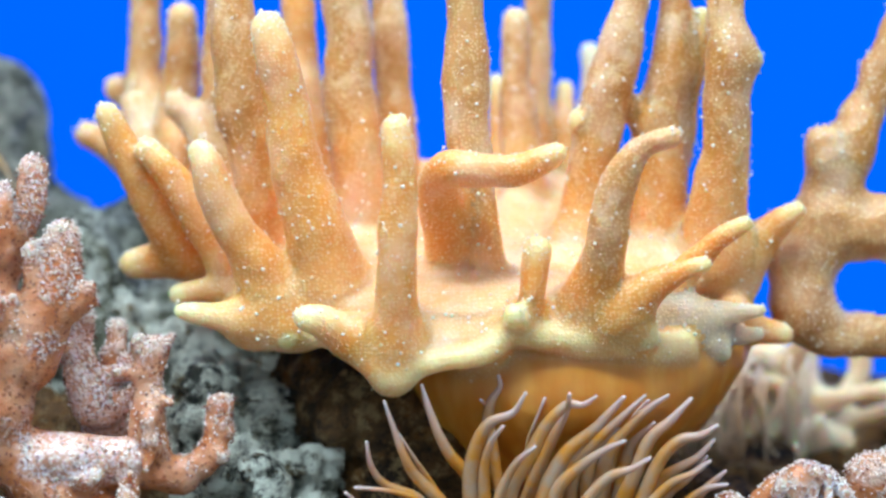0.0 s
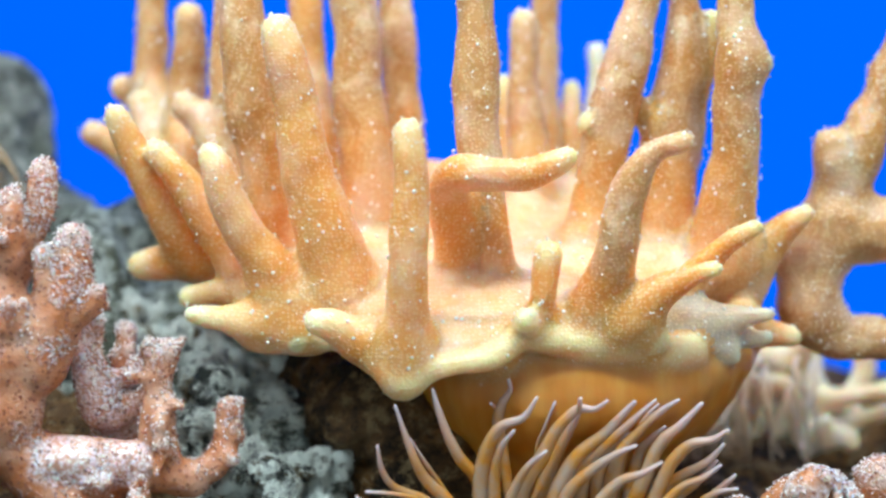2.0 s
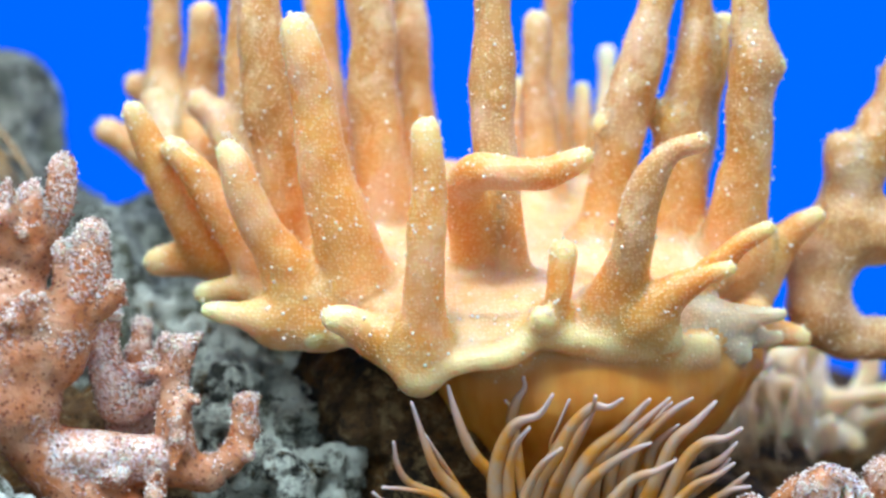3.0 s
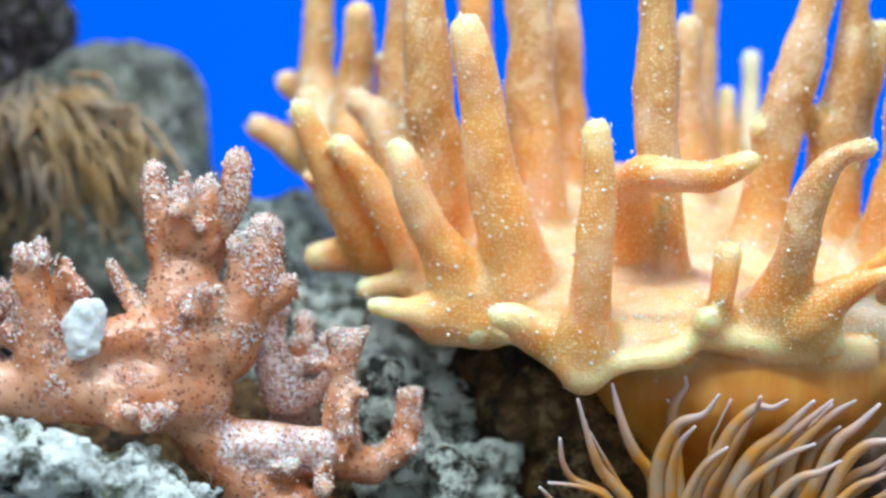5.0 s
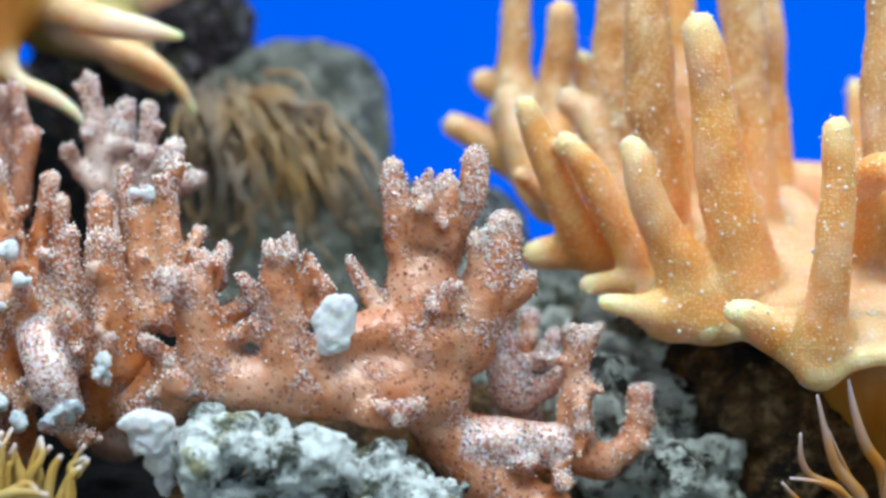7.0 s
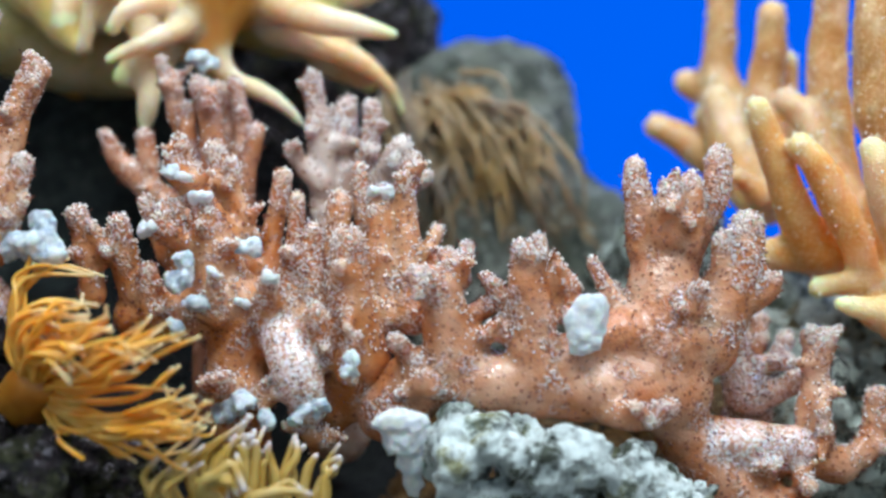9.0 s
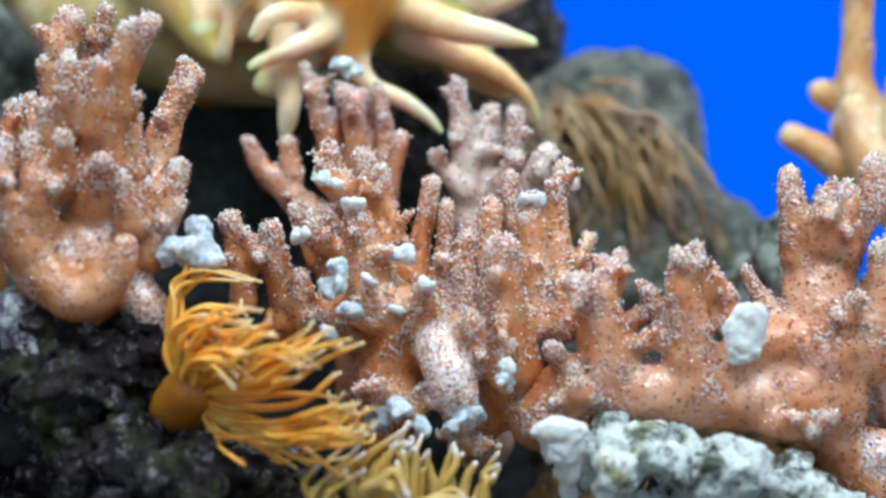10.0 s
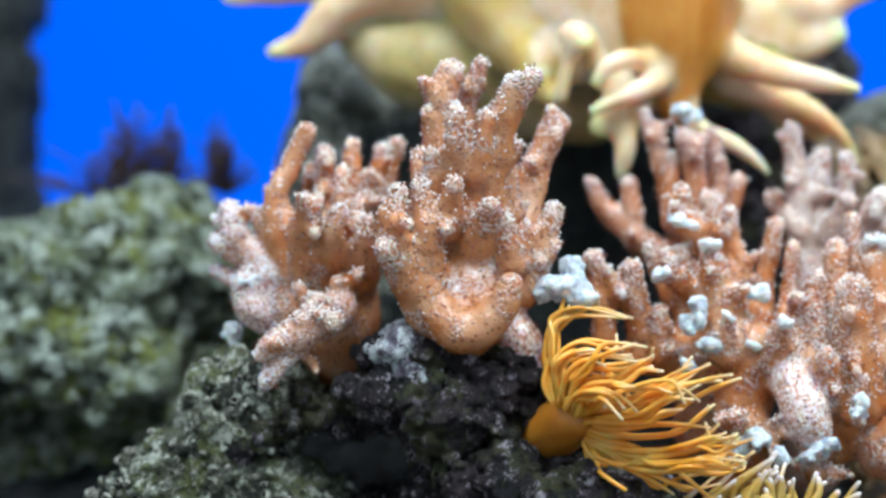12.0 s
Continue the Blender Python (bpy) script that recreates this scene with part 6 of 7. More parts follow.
g.limb(F, (-0.2450, 0.0800, 0.2677, 0.0108), (-0.2317, 0.0760, 0.2638, 0.0068), (-0.2206, 0.0700, 0.2586, 0.0051), (-0.2125, 0.0670, 0.2556, 0.0046), (-0.2017, 0.0670, 0.2541, 0.0035), (-0.1903, 0.0670, 0.2518, 0.0017))
g.limb(F, (-0.2265, 0.0850, 0.2577, 0.0065), (-0.2140, 0.0830, 0.2501, 0.0043), (-0.2014, 0.0830, 0.2452, 0.0034), (-0.1932, 0.0820, 0.2388, 0.0027), (-0.1881, 0.0820, 0.2303, 0.0016))
g.limb(F, (-0.2457, 0.0740, 0.2580, 0.0075), (-0.2439, 0.0680, 0.2458, 0.0042), (-0.2378, 0.0660, 0.2382, 0.0033), (-0.2274, 0.0640, 0.2334, 0.0028), (-0.2204, 0.0640, 0.2284, 0.0023), (-0.2172, 0.0640, 0.2248, 0.0016))
g.limb(F, (-0.2263, 0.0950, 0.2753, 0.0111), (-0.2074, 0.1000, 0.2688, 0.0067), (-0.1925, 0.1000, 0.2724, 0.0035))
g.limb(F, (-0.2150, 0.1000, 0.2818, 0.0093), (-0.1986, 0.1000, 0.2820, 0.0056), (-0.1823, 0.1000, 0.2877, 0.0033))
g.limb(F, (-0.2114, 0.0900, 0.2456, 0.0040), (-0.1986, 0.0900, 0.2386, 0.0026))
g.limb(F, (-0.2541, 0.0700, 0.2627, 0.0060), (-0.2515, 0.0600, 0.2528, 0.0038), (-0.2593, 0.0520, 0.2476, 0.0034), (-0.2715, 0.0500, 0.2418, 0.0015), blend=0.003)
g.limb(F, (-0.2523, 0.0640, 0.2550, 0.0042), (-0.2586, 0.0560, 0.2584, 0.0033), (-0.2655, 0.0500, 0.2564, 0.0029), (-0.2703, 0.0500, 0.2505, 0.0019), blend=0.003)
g.limb(F, (-0.2626, 0.0720, 0.2521, 0.0064), (-0.2617, 0.0620, 0.2397, 0.0042), (-0.2612, 0.0580, 0.2316, 0.0031), (-0.2620, 0.0580, 0.2225, 0.0019))
g.limb(F, (-0.2607, 0.0660, 0.2445, 0.0046), (-0.2693, 0.0620, 0.2378, 0.0030))
g.limb(F, (-0.2789, 0.0660, 0.2672, 0.0035), (-0.2744, 0.0600, 0.2638, 0.0025))
g.limb(F, (-0.2959, 0.0850, 0.2730, 0.0092), (-0.2906, 0.0750, 0.2609, 0.0043), (-0.2891, 0.0720, 0.2552, 0.0023))
g.limb(F, (-0.3155, 0.0950, 0.2853, 0.0112), (-0.3450, 0.0900, 0.2842, 0.0082), (-0.3579, 0.0900, 0.2756, 0.0067), (-0.3662, 0.0900, 0.2667, 0.0050), (-0.3776, 0.0900, 0.2628, 0.0024))
g.limb(F, (-0.3502, 0.1000, 0.2875, 0.0057), (-0.3808, 0.1000, 0.2837, 0.0038), (-0.3962, 0.1000, 0.2816, 0.0017))
g.limb(F, (-0.3389, 0.1050, 0.2713, 0.0076), (-0.3498, 0.1000, 0.2724, 0.0046))
g.build(yellow, M_YELLOW, wobble=0.0006, seed=6)

# ---- white growths on the corals ----
def growth_patch(label, lobes, seed, mat=None, name="white_sponge", pits=0.0012):
    thing = thing_at(name, label, "sponge", "white growths on the corals")
    w = Growth(0.0006, 0.002)
    for centre, radii in lobes:
        w.lobe("body", centre, [(0.76 if pits > 0.001 else 0.88) * r for r in radii])
    w.build(thing, mat or (M_SPONGEWHITE if "white" in label and "grey" not in label and "blue" not in label else M_SPONGE), 0.0005, 0.0018, False, seed, octaves=3, cave=pits, cave_size=0.003)


growth_patch("flat white disc growing on pink coral", [((-0.1385, -0.0150, 0.1712), (0.0066, 0.0018, 0.0066)), ((-0.1395, -0.0145, 0.1655), (0.0045, 0.0018, 0.0045)), ((-0.1365, -0.0150, 0.1745), (0.0045, 0.0018, 0.004))], 301, pits=0.0004)
growth_patch("grey-white furrowed sponge lump on pink coral", [((-0.2766, -0.0180, 0.1888), (0.0072, 0.006, 0.0042)), ((-0.2716, -0.0200, 0.1861), (0.0034, 0.004, 0.003)), ((-0.2754, -0.0160, 0.1945), (0.003, 0.003, 0.0026)), ((-0.2834, -0.0160, 0.1876), (0.0036, 0.004, 0.0036))], 302, pits=0.0009)
growth_patch("grey-white stacked sponge on pink coral", [((-0.2420, -0.0060, 0.1801), (0.0046, 0.004, 0.004)), ((-0.2410, -0.0060, 0.1845), (0.003, 0.003, 0.0034)), ((-0.2383, -0.0070, 0.1744), (0.0042, 0.004, 0.003)), ((-0.2432, -0.0050, 0.1685), (0.002, 0.002, 0.0026))], 303)
growth_patch("white cap on a pink coral finger", [((-0.1913, 0.0100, 0.2035), (0.0044, 0.0042, 0.0024))], 304)
growth_patch("white cap on a pink coral finger", [((-0.2376, 0.0000, 0.2015), (0.0036, 0.0034, 0.0018))], 305)
growth_patch("white crust on a pink coral finger", [((-0.2469, 0.0070, 0.2087), (0.0036, 0.0032, 0.002)), ((-0.2421, 0.0050, 0.2065), (0.0024, 0.002, 0.002))], 306)
growth_patch("pale lilac patch on pink coral", [((-0.2254, -0.0040, 0.1882), (0.0046, 0.002, 0.0026))], 307)
growth_patch("white sponge knob on pink coral", [((-0.1990, -0.0120, 0.1583), (0.0036, 0.003, 0.0024)), ((-0.1965, -0.0120, 0.1612), (0.0018, 0.002, 0.0016))], 308)
growth_patch("pale blue-white sponge at the coral's foot", [((-0.2063, -0.0120, 0.1479), (0.005, 0.004, 0.0026)), ((-0.2118, -0.0140, 0.1459), (0.0026, 0.003, 0.0022))], 309)
growth_patch("pale blue-white sponge at the coral's foot", [((-0.2246, -0.0140, 0.1500), (0.0042, 0.004, 0.003)), ((-0.2181, -0.0150, 0.1452), (0.003, 0.003, 0.0026)), ((-0.2293, -0.0100, 0.1467), (0.004, 0.004, 0.003))], 310)
growth_patch("white funnel-shaped sponge under pink coral", [((-0.1849, -0.0240, 0.1460), (0.0082, 0.0046, 0.0036)), ((-0.1837, -0.0230, 0.1415), (0.0062, 0.004, 0.0048)), ((-0.1824, -0.0200, 0.1363), (0.0038, 0.0032, 0.0044)), ((-0.1816, -0.0140, 0.1306), (0.0028, 0.0028, 0.005))], 311, pits=0.0003)
growth_patch("small white knob on pink coral", [((-0.2260, -0.0070, 0.1745), (0.0022, 0.0016, 0.0015))], 312)
growth_patch("small white cap on pink coral", [((-0.2324, -0.0100, 0.1819), (0.0022, 0.002, 0.0014))], 313)
growth_patch("white crust on pink coral", [((-0.2186, -0.0130, 0.1809), (0.0034, 0.0022, 0.0016))], 314)
growth_patch("white cap on a pink coral finger", [((-0.2503, -0.0030, 0.1935), (0.003, 0.0026, 0.002)), ((-0.2525, -0.0030, 0.1923), (0.002, 0.002, 0.002))], 315)
growth_patch("blue-white tuft on the dusky coral", [((-0.2444, 0.0420, 0.2412), (0.0042, 0.0036, 0.0032)), ((-0.2407, 0.0420, 0.2397), (0.0022, 0.002, 0.002))], 316)
growth_patch("white lump at the coral's edge", [((-0.3699, 0.0000, 0.1729), (0.0032, 0.003, 0.0046))], 317)
growth_patch("white cap on a pink coral finger", [((-0.3649, -0.0070, 0.1881), (0.0036, 0.0034, 0.0016))], 318)

# ---- anemones ----
def anemone(label, group, mat, column, tentacles, extra, seed, thick, spread, curl=0.06, col_mat=None):
    thing = thing_at("anemone", label, "anemone", group)
    w = Growth(0.0011, 0.004)
    w.limb("column", *column)
    w.build(thing, col_mat or mat, wobble=0.0004, seed=seed)
    rng = np.random.default_rng(seed)
    for points in tentacles:
        tube("tentacle", points, mat, thing)
    for k in range(extra):
        a, b = tentacles[rng.integers(len(tentacles))], tentacles[rng.integers(len(tentacles))]
        s = rng.uniform(0.1, 0.9)
        pa, pb = thicken(a, 4), thicken(b, 4)
        ia = np.linspace(0, len(pa) - 1, 6).astype(int)
        ib = np.linspace(0, len(pb) - 1, 6).astype(int)
        near = np.linalg.norm(pa[-1, :3] - pb[-1, :3]) < spread * 2.2
        mid = pa[ia] * (1 - s) + pb[ib] * s if near else pa[ia].copy()
        push = rng.normal(0, spread, 3) * (0.5, 0.7, 0.35)
        wave = rng.normal(0, spread * curl * 4, (6, 3))
        for i in range(6):
            mid[i, :3] += (push + wave[i]) * (i / 5)
            mid[i, :3] += rng.normal(0, thick * 0.8, 3) * (i < 2)
        mid[:, 3] = np.clip(mid[:, 3] * rng.uniform(0.7, 1.0), 0.0003, 1)
        tube("tentacle", [tuple(q) for q in mid], mat, thing)
    return thing


tentacles = []
tentacles.append([(-0.0033, 0.0120, 0.1221, 0.0016), (-0.0069, 0.0085, 0.1260, 0.0015), (-0.0144, 0.0050, 0.1299, 0.0011), (-0.0175, 0.0015, 0.1350, 0.0008), (-0.0184, -0.0020, 0.1416, 0.0004)])
tentacles.append([(0.0024, 0.0140, 0.1179, 0.0022), (-0.0004, 0.0112, 0.1243, 0.0020), (-0.0063, 0.0084, 0.1310, 0.0016), (-0.0090, 0.0056, 0.1362, 0.0013), (-0.0116, 0.0028, 0.1442, 0.0008), (-0.0137, -0.0000, 0.1514, 0.0004)])
tentacles.append([(0.0010, 0.0160, 0.1221, 0.0012), (-0.0035, 0.0120, 0.1301, 0.0010), (-0.0066, 0.0080, 0.1358, 0.0006), (-0.0103, 0.0040, 0.1425, 0.0004)])
tentacles.append([(0.0101, 0.0200, 0.1153, 0.0022), (0.0088, 0.0177, 0.1232, 0.0020), (0.0066, 0.0153, 0.1306, 0.0018), (0.0028, 0.0130, 0.1355, 0.0017), (-0.0001, 0.0107, 0.1412, 0.0014), (-0.0026, 0.0083, 0.1484, 0.0010), (-0.0043, 0.0060, 0.1550, 0.0004)])
tentacles.append([(0.0166, 0.0220, 0.1163, 0.0015), (0.0149, 0.0203, 0.1286, 0.0015), (0.0136, 0.0187, 0.1378, 0.0017), (0.0127, 0.0170, 0.1451, 0.0017), (0.0138, 0.0153, 0.1497, 0.0012), (0.0160, 0.0137, 0.1533, 0.0007), (0.0156, 0.0120, 0.1564, 0.0005)])
tentacles.append([(0.0132, 0.0220, 0.1441, 0.0007), (0.0123, 0.0170, 0.1481, 0.0006), (0.0108, 0.0120, 0.1502, 0.0004)])
tentacles.append([(0.0083, 0.0100, 0.1185, 0.0028), (0.0078, 0.0068, 0.1306, 0.0023), (0.0095, 0.0036, 0.1394, 0.0019), (0.0130, 0.0004, 0.1454, 0.0014), (0.0187, -0.0028, 0.1480, 0.0009), (0.0220, -0.0060, 0.1533, 0.0004)])
tentacles.append([(0.0115, 0.0080, 0.1187, 0.0021), (0.0111, 0.0040, 0.1316, 0.0015), (0.0129, 0.0000, 0.1400, 0.0009), (0.0162, -0.0040, 0.1449, 0.0004)])
tentacles.append([(0.0163, 0.0120, 0.1180, 0.0026), (0.0184, 0.0093, 0.1283, 0.0023), (0.0231, 0.0067, 0.1358, 0.0020), (0.0272, 0.0040, 0.1438, 0.0016), (0.0325, 0.0013, 0.1492, 0.0013), (0.0366, -0.0013, 0.1495, 0.0008), (0.0398, -0.0040, 0.1518, 0.0004)])
tentacles.append([(0.0304, 0.0040, 0.1464, 0.0008), (0.0326, 0.0005, 0.1492, 0.0007), (0.0331, -0.0030, 0.1525, 0.0005)])
tentacles.append([(0.0202, 0.0180, 0.1169, 0.0024), (0.0248, 0.0145, 0.1292, 0.0020), (0.0285, 0.0110, 0.1384, 0.0015), (0.0321, 0.0075, 0.1457, 0.0010), (0.0334, 0.0040, 0.1489, 0.0005)])
tentacles.append([(0.0250, 0.0100, 0.1181, 0.0027), (0.0280, 0.0072, 0.1287, 0.0024), (0.0328, 0.0044, 0.1372, 0.0019), (0.0395, 0.0016, 0.1431, 0.0014), (0.0444, -0.0012, 0.1486, 0.0009), (0.0467, -0.0040, 0.1515, 0.0005)])
tentacles.append([(0.0320, 0.0160, 0.1170, 0.0024), (0.0350, 0.0125, 0.1314, 0.0018), (0.0407, 0.0090, 0.1391, 0.0014), (0.0464, 0.0055, 0.1451, 0.0010), (0.0526, 0.0020, 0.1512, 0.0004)])
tentacles.append([(0.0385, 0.0140, 0.1172, 0.0026), (0.0414, 0.0112, 0.1278, 0.0022), (0.0438, 0.0084, 0.1369, 0.0018), (0.0495, 0.0056, 0.1439, 0.0013), (0.0541, 0.0028, 0.1483, 0.0009), (0.0582, -0.0000, 0.1513, 0.0004)])
tentacles.append([(0.0440, 0.0100, 0.1177, 0.0025), (0.0468, 0.0072, 0.1239, 0.0023), (0.0495, 0.0044, 0.1307, 0.0019), (0.0533, 0.0016, 0.1399, 0.0016), (0.0585, -0.0012, 0.1451, 0.0011), (0.0635, -0.0040, 0.1507, 0.0005)])
tentacles.append([(0.0487, 0.0060, 0.1182, 0.0022), (0.0518, 0.0032, 0.1258, 0.0019), (0.0559, 0.0004, 0.1350, 0.0017), (0.0605, -0.0024, 0.1401, 0.0014), (0.0657, -0.0052, 0.1416, 0.0009), (0.0693, -0.0080, 0.1442, 0.0005)])
tentacles.append([(0.0493, 0.0120, 0.1187, 0.0020), (0.0543, 0.0095, 0.1266, 0.0016), (0.0592, 0.0070, 0.1309, 0.0014), (0.0655, 0.0045, 0.1347, 0.0010), (0.0697, 0.0020, 0.1395, 0.0004)])
tentacles.append([(0.0539, 0.0140, 0.1168, 0.0018), (0.0584, 0.0107, 0.1246, 0.0014), (0.0636, 0.0073, 0.1293, 0.0010), (0.0681, 0.0040, 0.1352, 0.0004)])
tentacles.append([(0.0595, 0.0120, 0.1156, 0.0018), (0.0651, 0.0087, 0.1233, 0.0013), (0.0690, 0.0053, 0.1277, 0.0010), (0.0725, 0.0020, 0.1316, 0.0004)])
tentacles.append([(0.0232, 0.0180, 0.1169, 0.0006), (0.0226, 0.0153, 0.1365, 0.0005), (0.0244, 0.0127, 0.1430, 0.0004), (0.0274, 0.0100, 0.1505, 0.0004)])
tentacles.append([(-0.0033, 0.0060, 0.1230, 0.0010), (-0.0082, 0.0027, 0.1269, 0.0008), (-0.0144, -0.0007, 0.1291, 0.0006), (-0.0214, -0.0040, 0.1303, 0.0004)])
tentacles.append([(-0.0105, 0.0040, 0.1198, 0.0010), (-0.0188, -0.0010, 0.1244, 0.0007), (-0.0238, -0.0060, 0.1294, 0.0004)])
tentacles.append([(0.0393, 0.0160, 0.1168, 0.0024), (0.0379, 0.0135, 0.1261, 0.0020), (0.0396, 0.0110, 0.1345, 0.0015), (0.0436, 0.0085, 0.1405, 0.0010), (0.0485, 0.0060, 0.1429, 0.0005)])
tentacles.append([(0.0321, 0.0180, 0.1167, 0.0022), (0.0333, 0.0147, 0.1275, 0.0018), (0.0358, 0.0113, 0.1367, 0.0013), (0.0396, 0.0080, 0.1428, 0.0007)])
tentacles.append([(0.0452, 0.0160, 0.1167, 0.0021), (0.0467, 0.0130, 0.1274, 0.0018), (0.0488, 0.0100, 0.1366, 0.0013), (0.0522, 0.0070, 0.1412, 0.0008), (0.0551, 0.0040, 0.1441, 0.0004)])
tentacles.append([(0.0278, 0.0060, 0.1187, 0.0021), (0.0299, 0.0030, 0.1278, 0.0018), (0.0356, 0.0000, 0.1338, 0.0014), (0.0419, -0.0030, 0.1383, 0.0009), (0.0466, -0.0060, 0.1407, 0.0004)])
tentacles.append([(0.0576, 0.0080, 0.1170, 0.0016), (0.0624, 0.0047, 0.1232, 0.0013), (0.0673, 0.0013, 0.1272, 0.0009), (0.0723, -0.0020, 0.1287, 0.0004)])
tentacles.append([(0.0125, 0.0020, 0.1197, 0.0016), (0.0162, -0.0013, 0.1301, 0.0013), (0.0198, -0.0047, 0.1362, 0.0009), (0.0240, -0.0080, 0.1400, 0.0004)])
tentacles.append([(0.0500, 0.0040, 0.1185, 0.0018), (0.0527, 0.0015, 0.1232, 0.0015), (0.0582, -0.0010, 0.1292, 0.0011), (0.0636, -0.0035, 0.1319, 0.0008), (0.0676, -0.0060, 0.1353, 0.0004)])
tentacles.append([(0.0339, 0.0000, 0.1188, 0.0019), (0.0370, -0.0025, 0.1256, 0.0017), (0.0423, -0.0050, 0.1315, 0.0014), (0.0477, -0.0075, 0.1338, 0.0009), (0.0524, -0.0100, 0.1368, 0.0004)])
tentacles.append([(0.0419, 0.0200, 0.1161, 0.0019), (0.0434, 0.0175, 0.1284, 0.0015), (0.0463, 0.0150, 0.1375, 0.0011), (0.0514, 0.0125, 0.1458, 0.0007), (0.0542, 0.0100, 0.1493, 0.0004)])
anemone("tan anemone with long translucent pointed tentacles", "anemones", M_ANEM_TAN, [(0.0257, 0.0300, 0.0932, 0.0140), (0.0246, 0.0200, 0.1106, 0.0122)], tentacles, 0, 401, 0.0015, 0.006)

tentacles = []
tentacles.append([(-0.2764, -0.0260, 0.1562, 0.0010), (-0.2781, -0.0244, 0.1630, 0.0010), (-0.2802, -0.0230, 0.1734, 0.0008), (-0.2787, -0.0222, 0.1794, 0.0008), (-0.2725, -0.0220, 0.1814, 0.0006), (-0.2608, -0.0220, 0.1811, 0.0002)])
tentacles.append([(-0.2771, -0.0260, 0.1562, 0.0010), (-0.2799, -0.0236, 0.1630, 0.0011), (-0.2815, -0.0216, 0.1712, 0.0008), (-0.2804, -0.0203, 0.1782, 0.0008), (-0.2774, -0.0200, 0.1825, 0.0006), (-0.2734, -0.0200, 0.1832, 0.0002)])
tentacles.append([(-0.2747, -0.0280, 0.1564, 0.0010), (-0.2767, -0.0272, 0.1660, 0.0010), (-0.2759, -0.0265, 0.1722, 0.0008), (-0.2712, -0.0261, 0.1750, 0.0008), (-0.2642, -0.0260, 0.1744, 0.0006), (-0.2612, -0.0260, 0.1728, 0.0002)])
tentacles.append([(-0.2736, -0.0280, 0.1564, 0.0010), (-0.2746, -0.0320, 0.1635, 0.0010), (-0.2711, -0.0349, 0.1683, 0.0008), (-0.2631, -0.0360, 0.1696, 0.0006), (-0.2547, -0.0360, 0.1711, 0.0002)])
tentacles.append([(-0.2727, -0.0280, 0.1562, 0.0010), (-0.2730, -0.0320, 0.1622, 0.0010), (-0.2686, -0.0349, 0.1658, 0.0008), (-0.2604, -0.0360, 0.1669, 0.0006), (-0.2536, -0.0360, 0.1695, 0.0002)])
tentacles.append([(-0.2720, -0.0280, 0.1558, 0.0010), (-0.2682, -0.0349, 0.1617, 0.0010), (-0.2616, -0.0401, 0.1671, 0.0008), (-0.2569, -0.0420, 0.1702, 0.0006), (-0.2535, -0.0420, 0.1726, 0.0002)])
tentacles.append([(-0.2713, -0.0280, 0.1551, 0.0010), (-0.2645, -0.0339, 0.1584, 0.0010), (-0.2560, -0.0383, 0.1622, 0.0008), (-0.2463, -0.0400, 0.1671, 0.0006), (-0.2392, -0.0400, 0.1707, 0.0002)])
tentacles.append([(-0.2708, -0.0280, 0.1544, 0.0010), (-0.2633, -0.0320, 0.1583, 0.0010), (-0.2549, -0.0349, 0.1602, 0.0008), (-0.2468, -0.0360, 0.1642, 0.0006), (-0.2414, -0.0360, 0.1660, 0.0002)])
tentacles.append([(-0.2698, -0.0280, 0.1527, 0.0010), (-0.2597, -0.0336, 0.1555, 0.0010), (-0.2492, -0.0383, 0.1576, 0.0008), (-0.2422, -0.0413, 0.1626, 0.0007), (-0.2358, -0.0420, 0.1658, 0.0006), (-0.2316, -0.0420, 0.1675, 0.0002)])
tentacles.append([(-0.2694, -0.0280, 0.1521, 0.0010), (-0.2577, -0.0320, 0.1509, 0.0010), (-0.2467, -0.0349, 0.1527, 0.0008), (-0.2413, -0.0360, 0.1573, 0.0006), (-0.2389, -0.0360, 0.1598, 0.0002)])
tentacles.append([(-0.2691, -0.0280, 0.1503, 0.0010), (-0.2577, -0.0320, 0.1475, 0.0010), (-0.2466, -0.0349, 0.1487, 0.0008), (-0.2398, -0.0360, 0.1520, 0.0006), (-0.2364, -0.0360, 0.1553, 0.0002)])
tentacles.append([(-0.2691, -0.0280, 0.1497, 0.0010), (-0.2573, -0.0359, 0.1462, 0.0010), (-0.2461, -0.0418, 0.1483, 0.0008), (-0.2381, -0.0440, 0.1513, 0.0006), (-0.2321, -0.0440, 0.1537, 0.0002)])
tentacles.append([(-0.2688, -0.0280, 0.1490, 0.0010), (-0.2576, -0.0320, 0.1448, 0.0010), (-0.2465, -0.0349, 0.1445, 0.0008), (-0.2357, -0.0360, 0.1448, 0.0006), (-0.2314, -0.0360, 0.1477, 0.0002)])
tentacles.append([(-0.2688, -0.0280, 0.1490, 0.0010), (-0.2573, -0.0349, 0.1440, 0.0010), (-0.2462, -0.0401, 0.1437, 0.0008), (-0.2354, -0.0420, 0.1433, 0.0006), (-0.2299, -0.0420, 0.1463, 0.0002)])
tentacles.append([(-0.2693, -0.0280, 0.1483, 0.0010), (-0.2602, -0.0331, 0.1435, 0.0008), (-0.2518, -0.0359, 0.1396, 0.0007), (-0.2474, -0.0360, 0.1370, 0.0002)])
tentacles.append([(-0.2698, -0.0280, 0.1483, 0.0010), (-0.2664, -0.0331, 0.1452, 0.0008), (-0.2610, -0.0359, 0.1440, 0.0007), (-0.2573, -0.0360, 0.1449, 0.0002)])
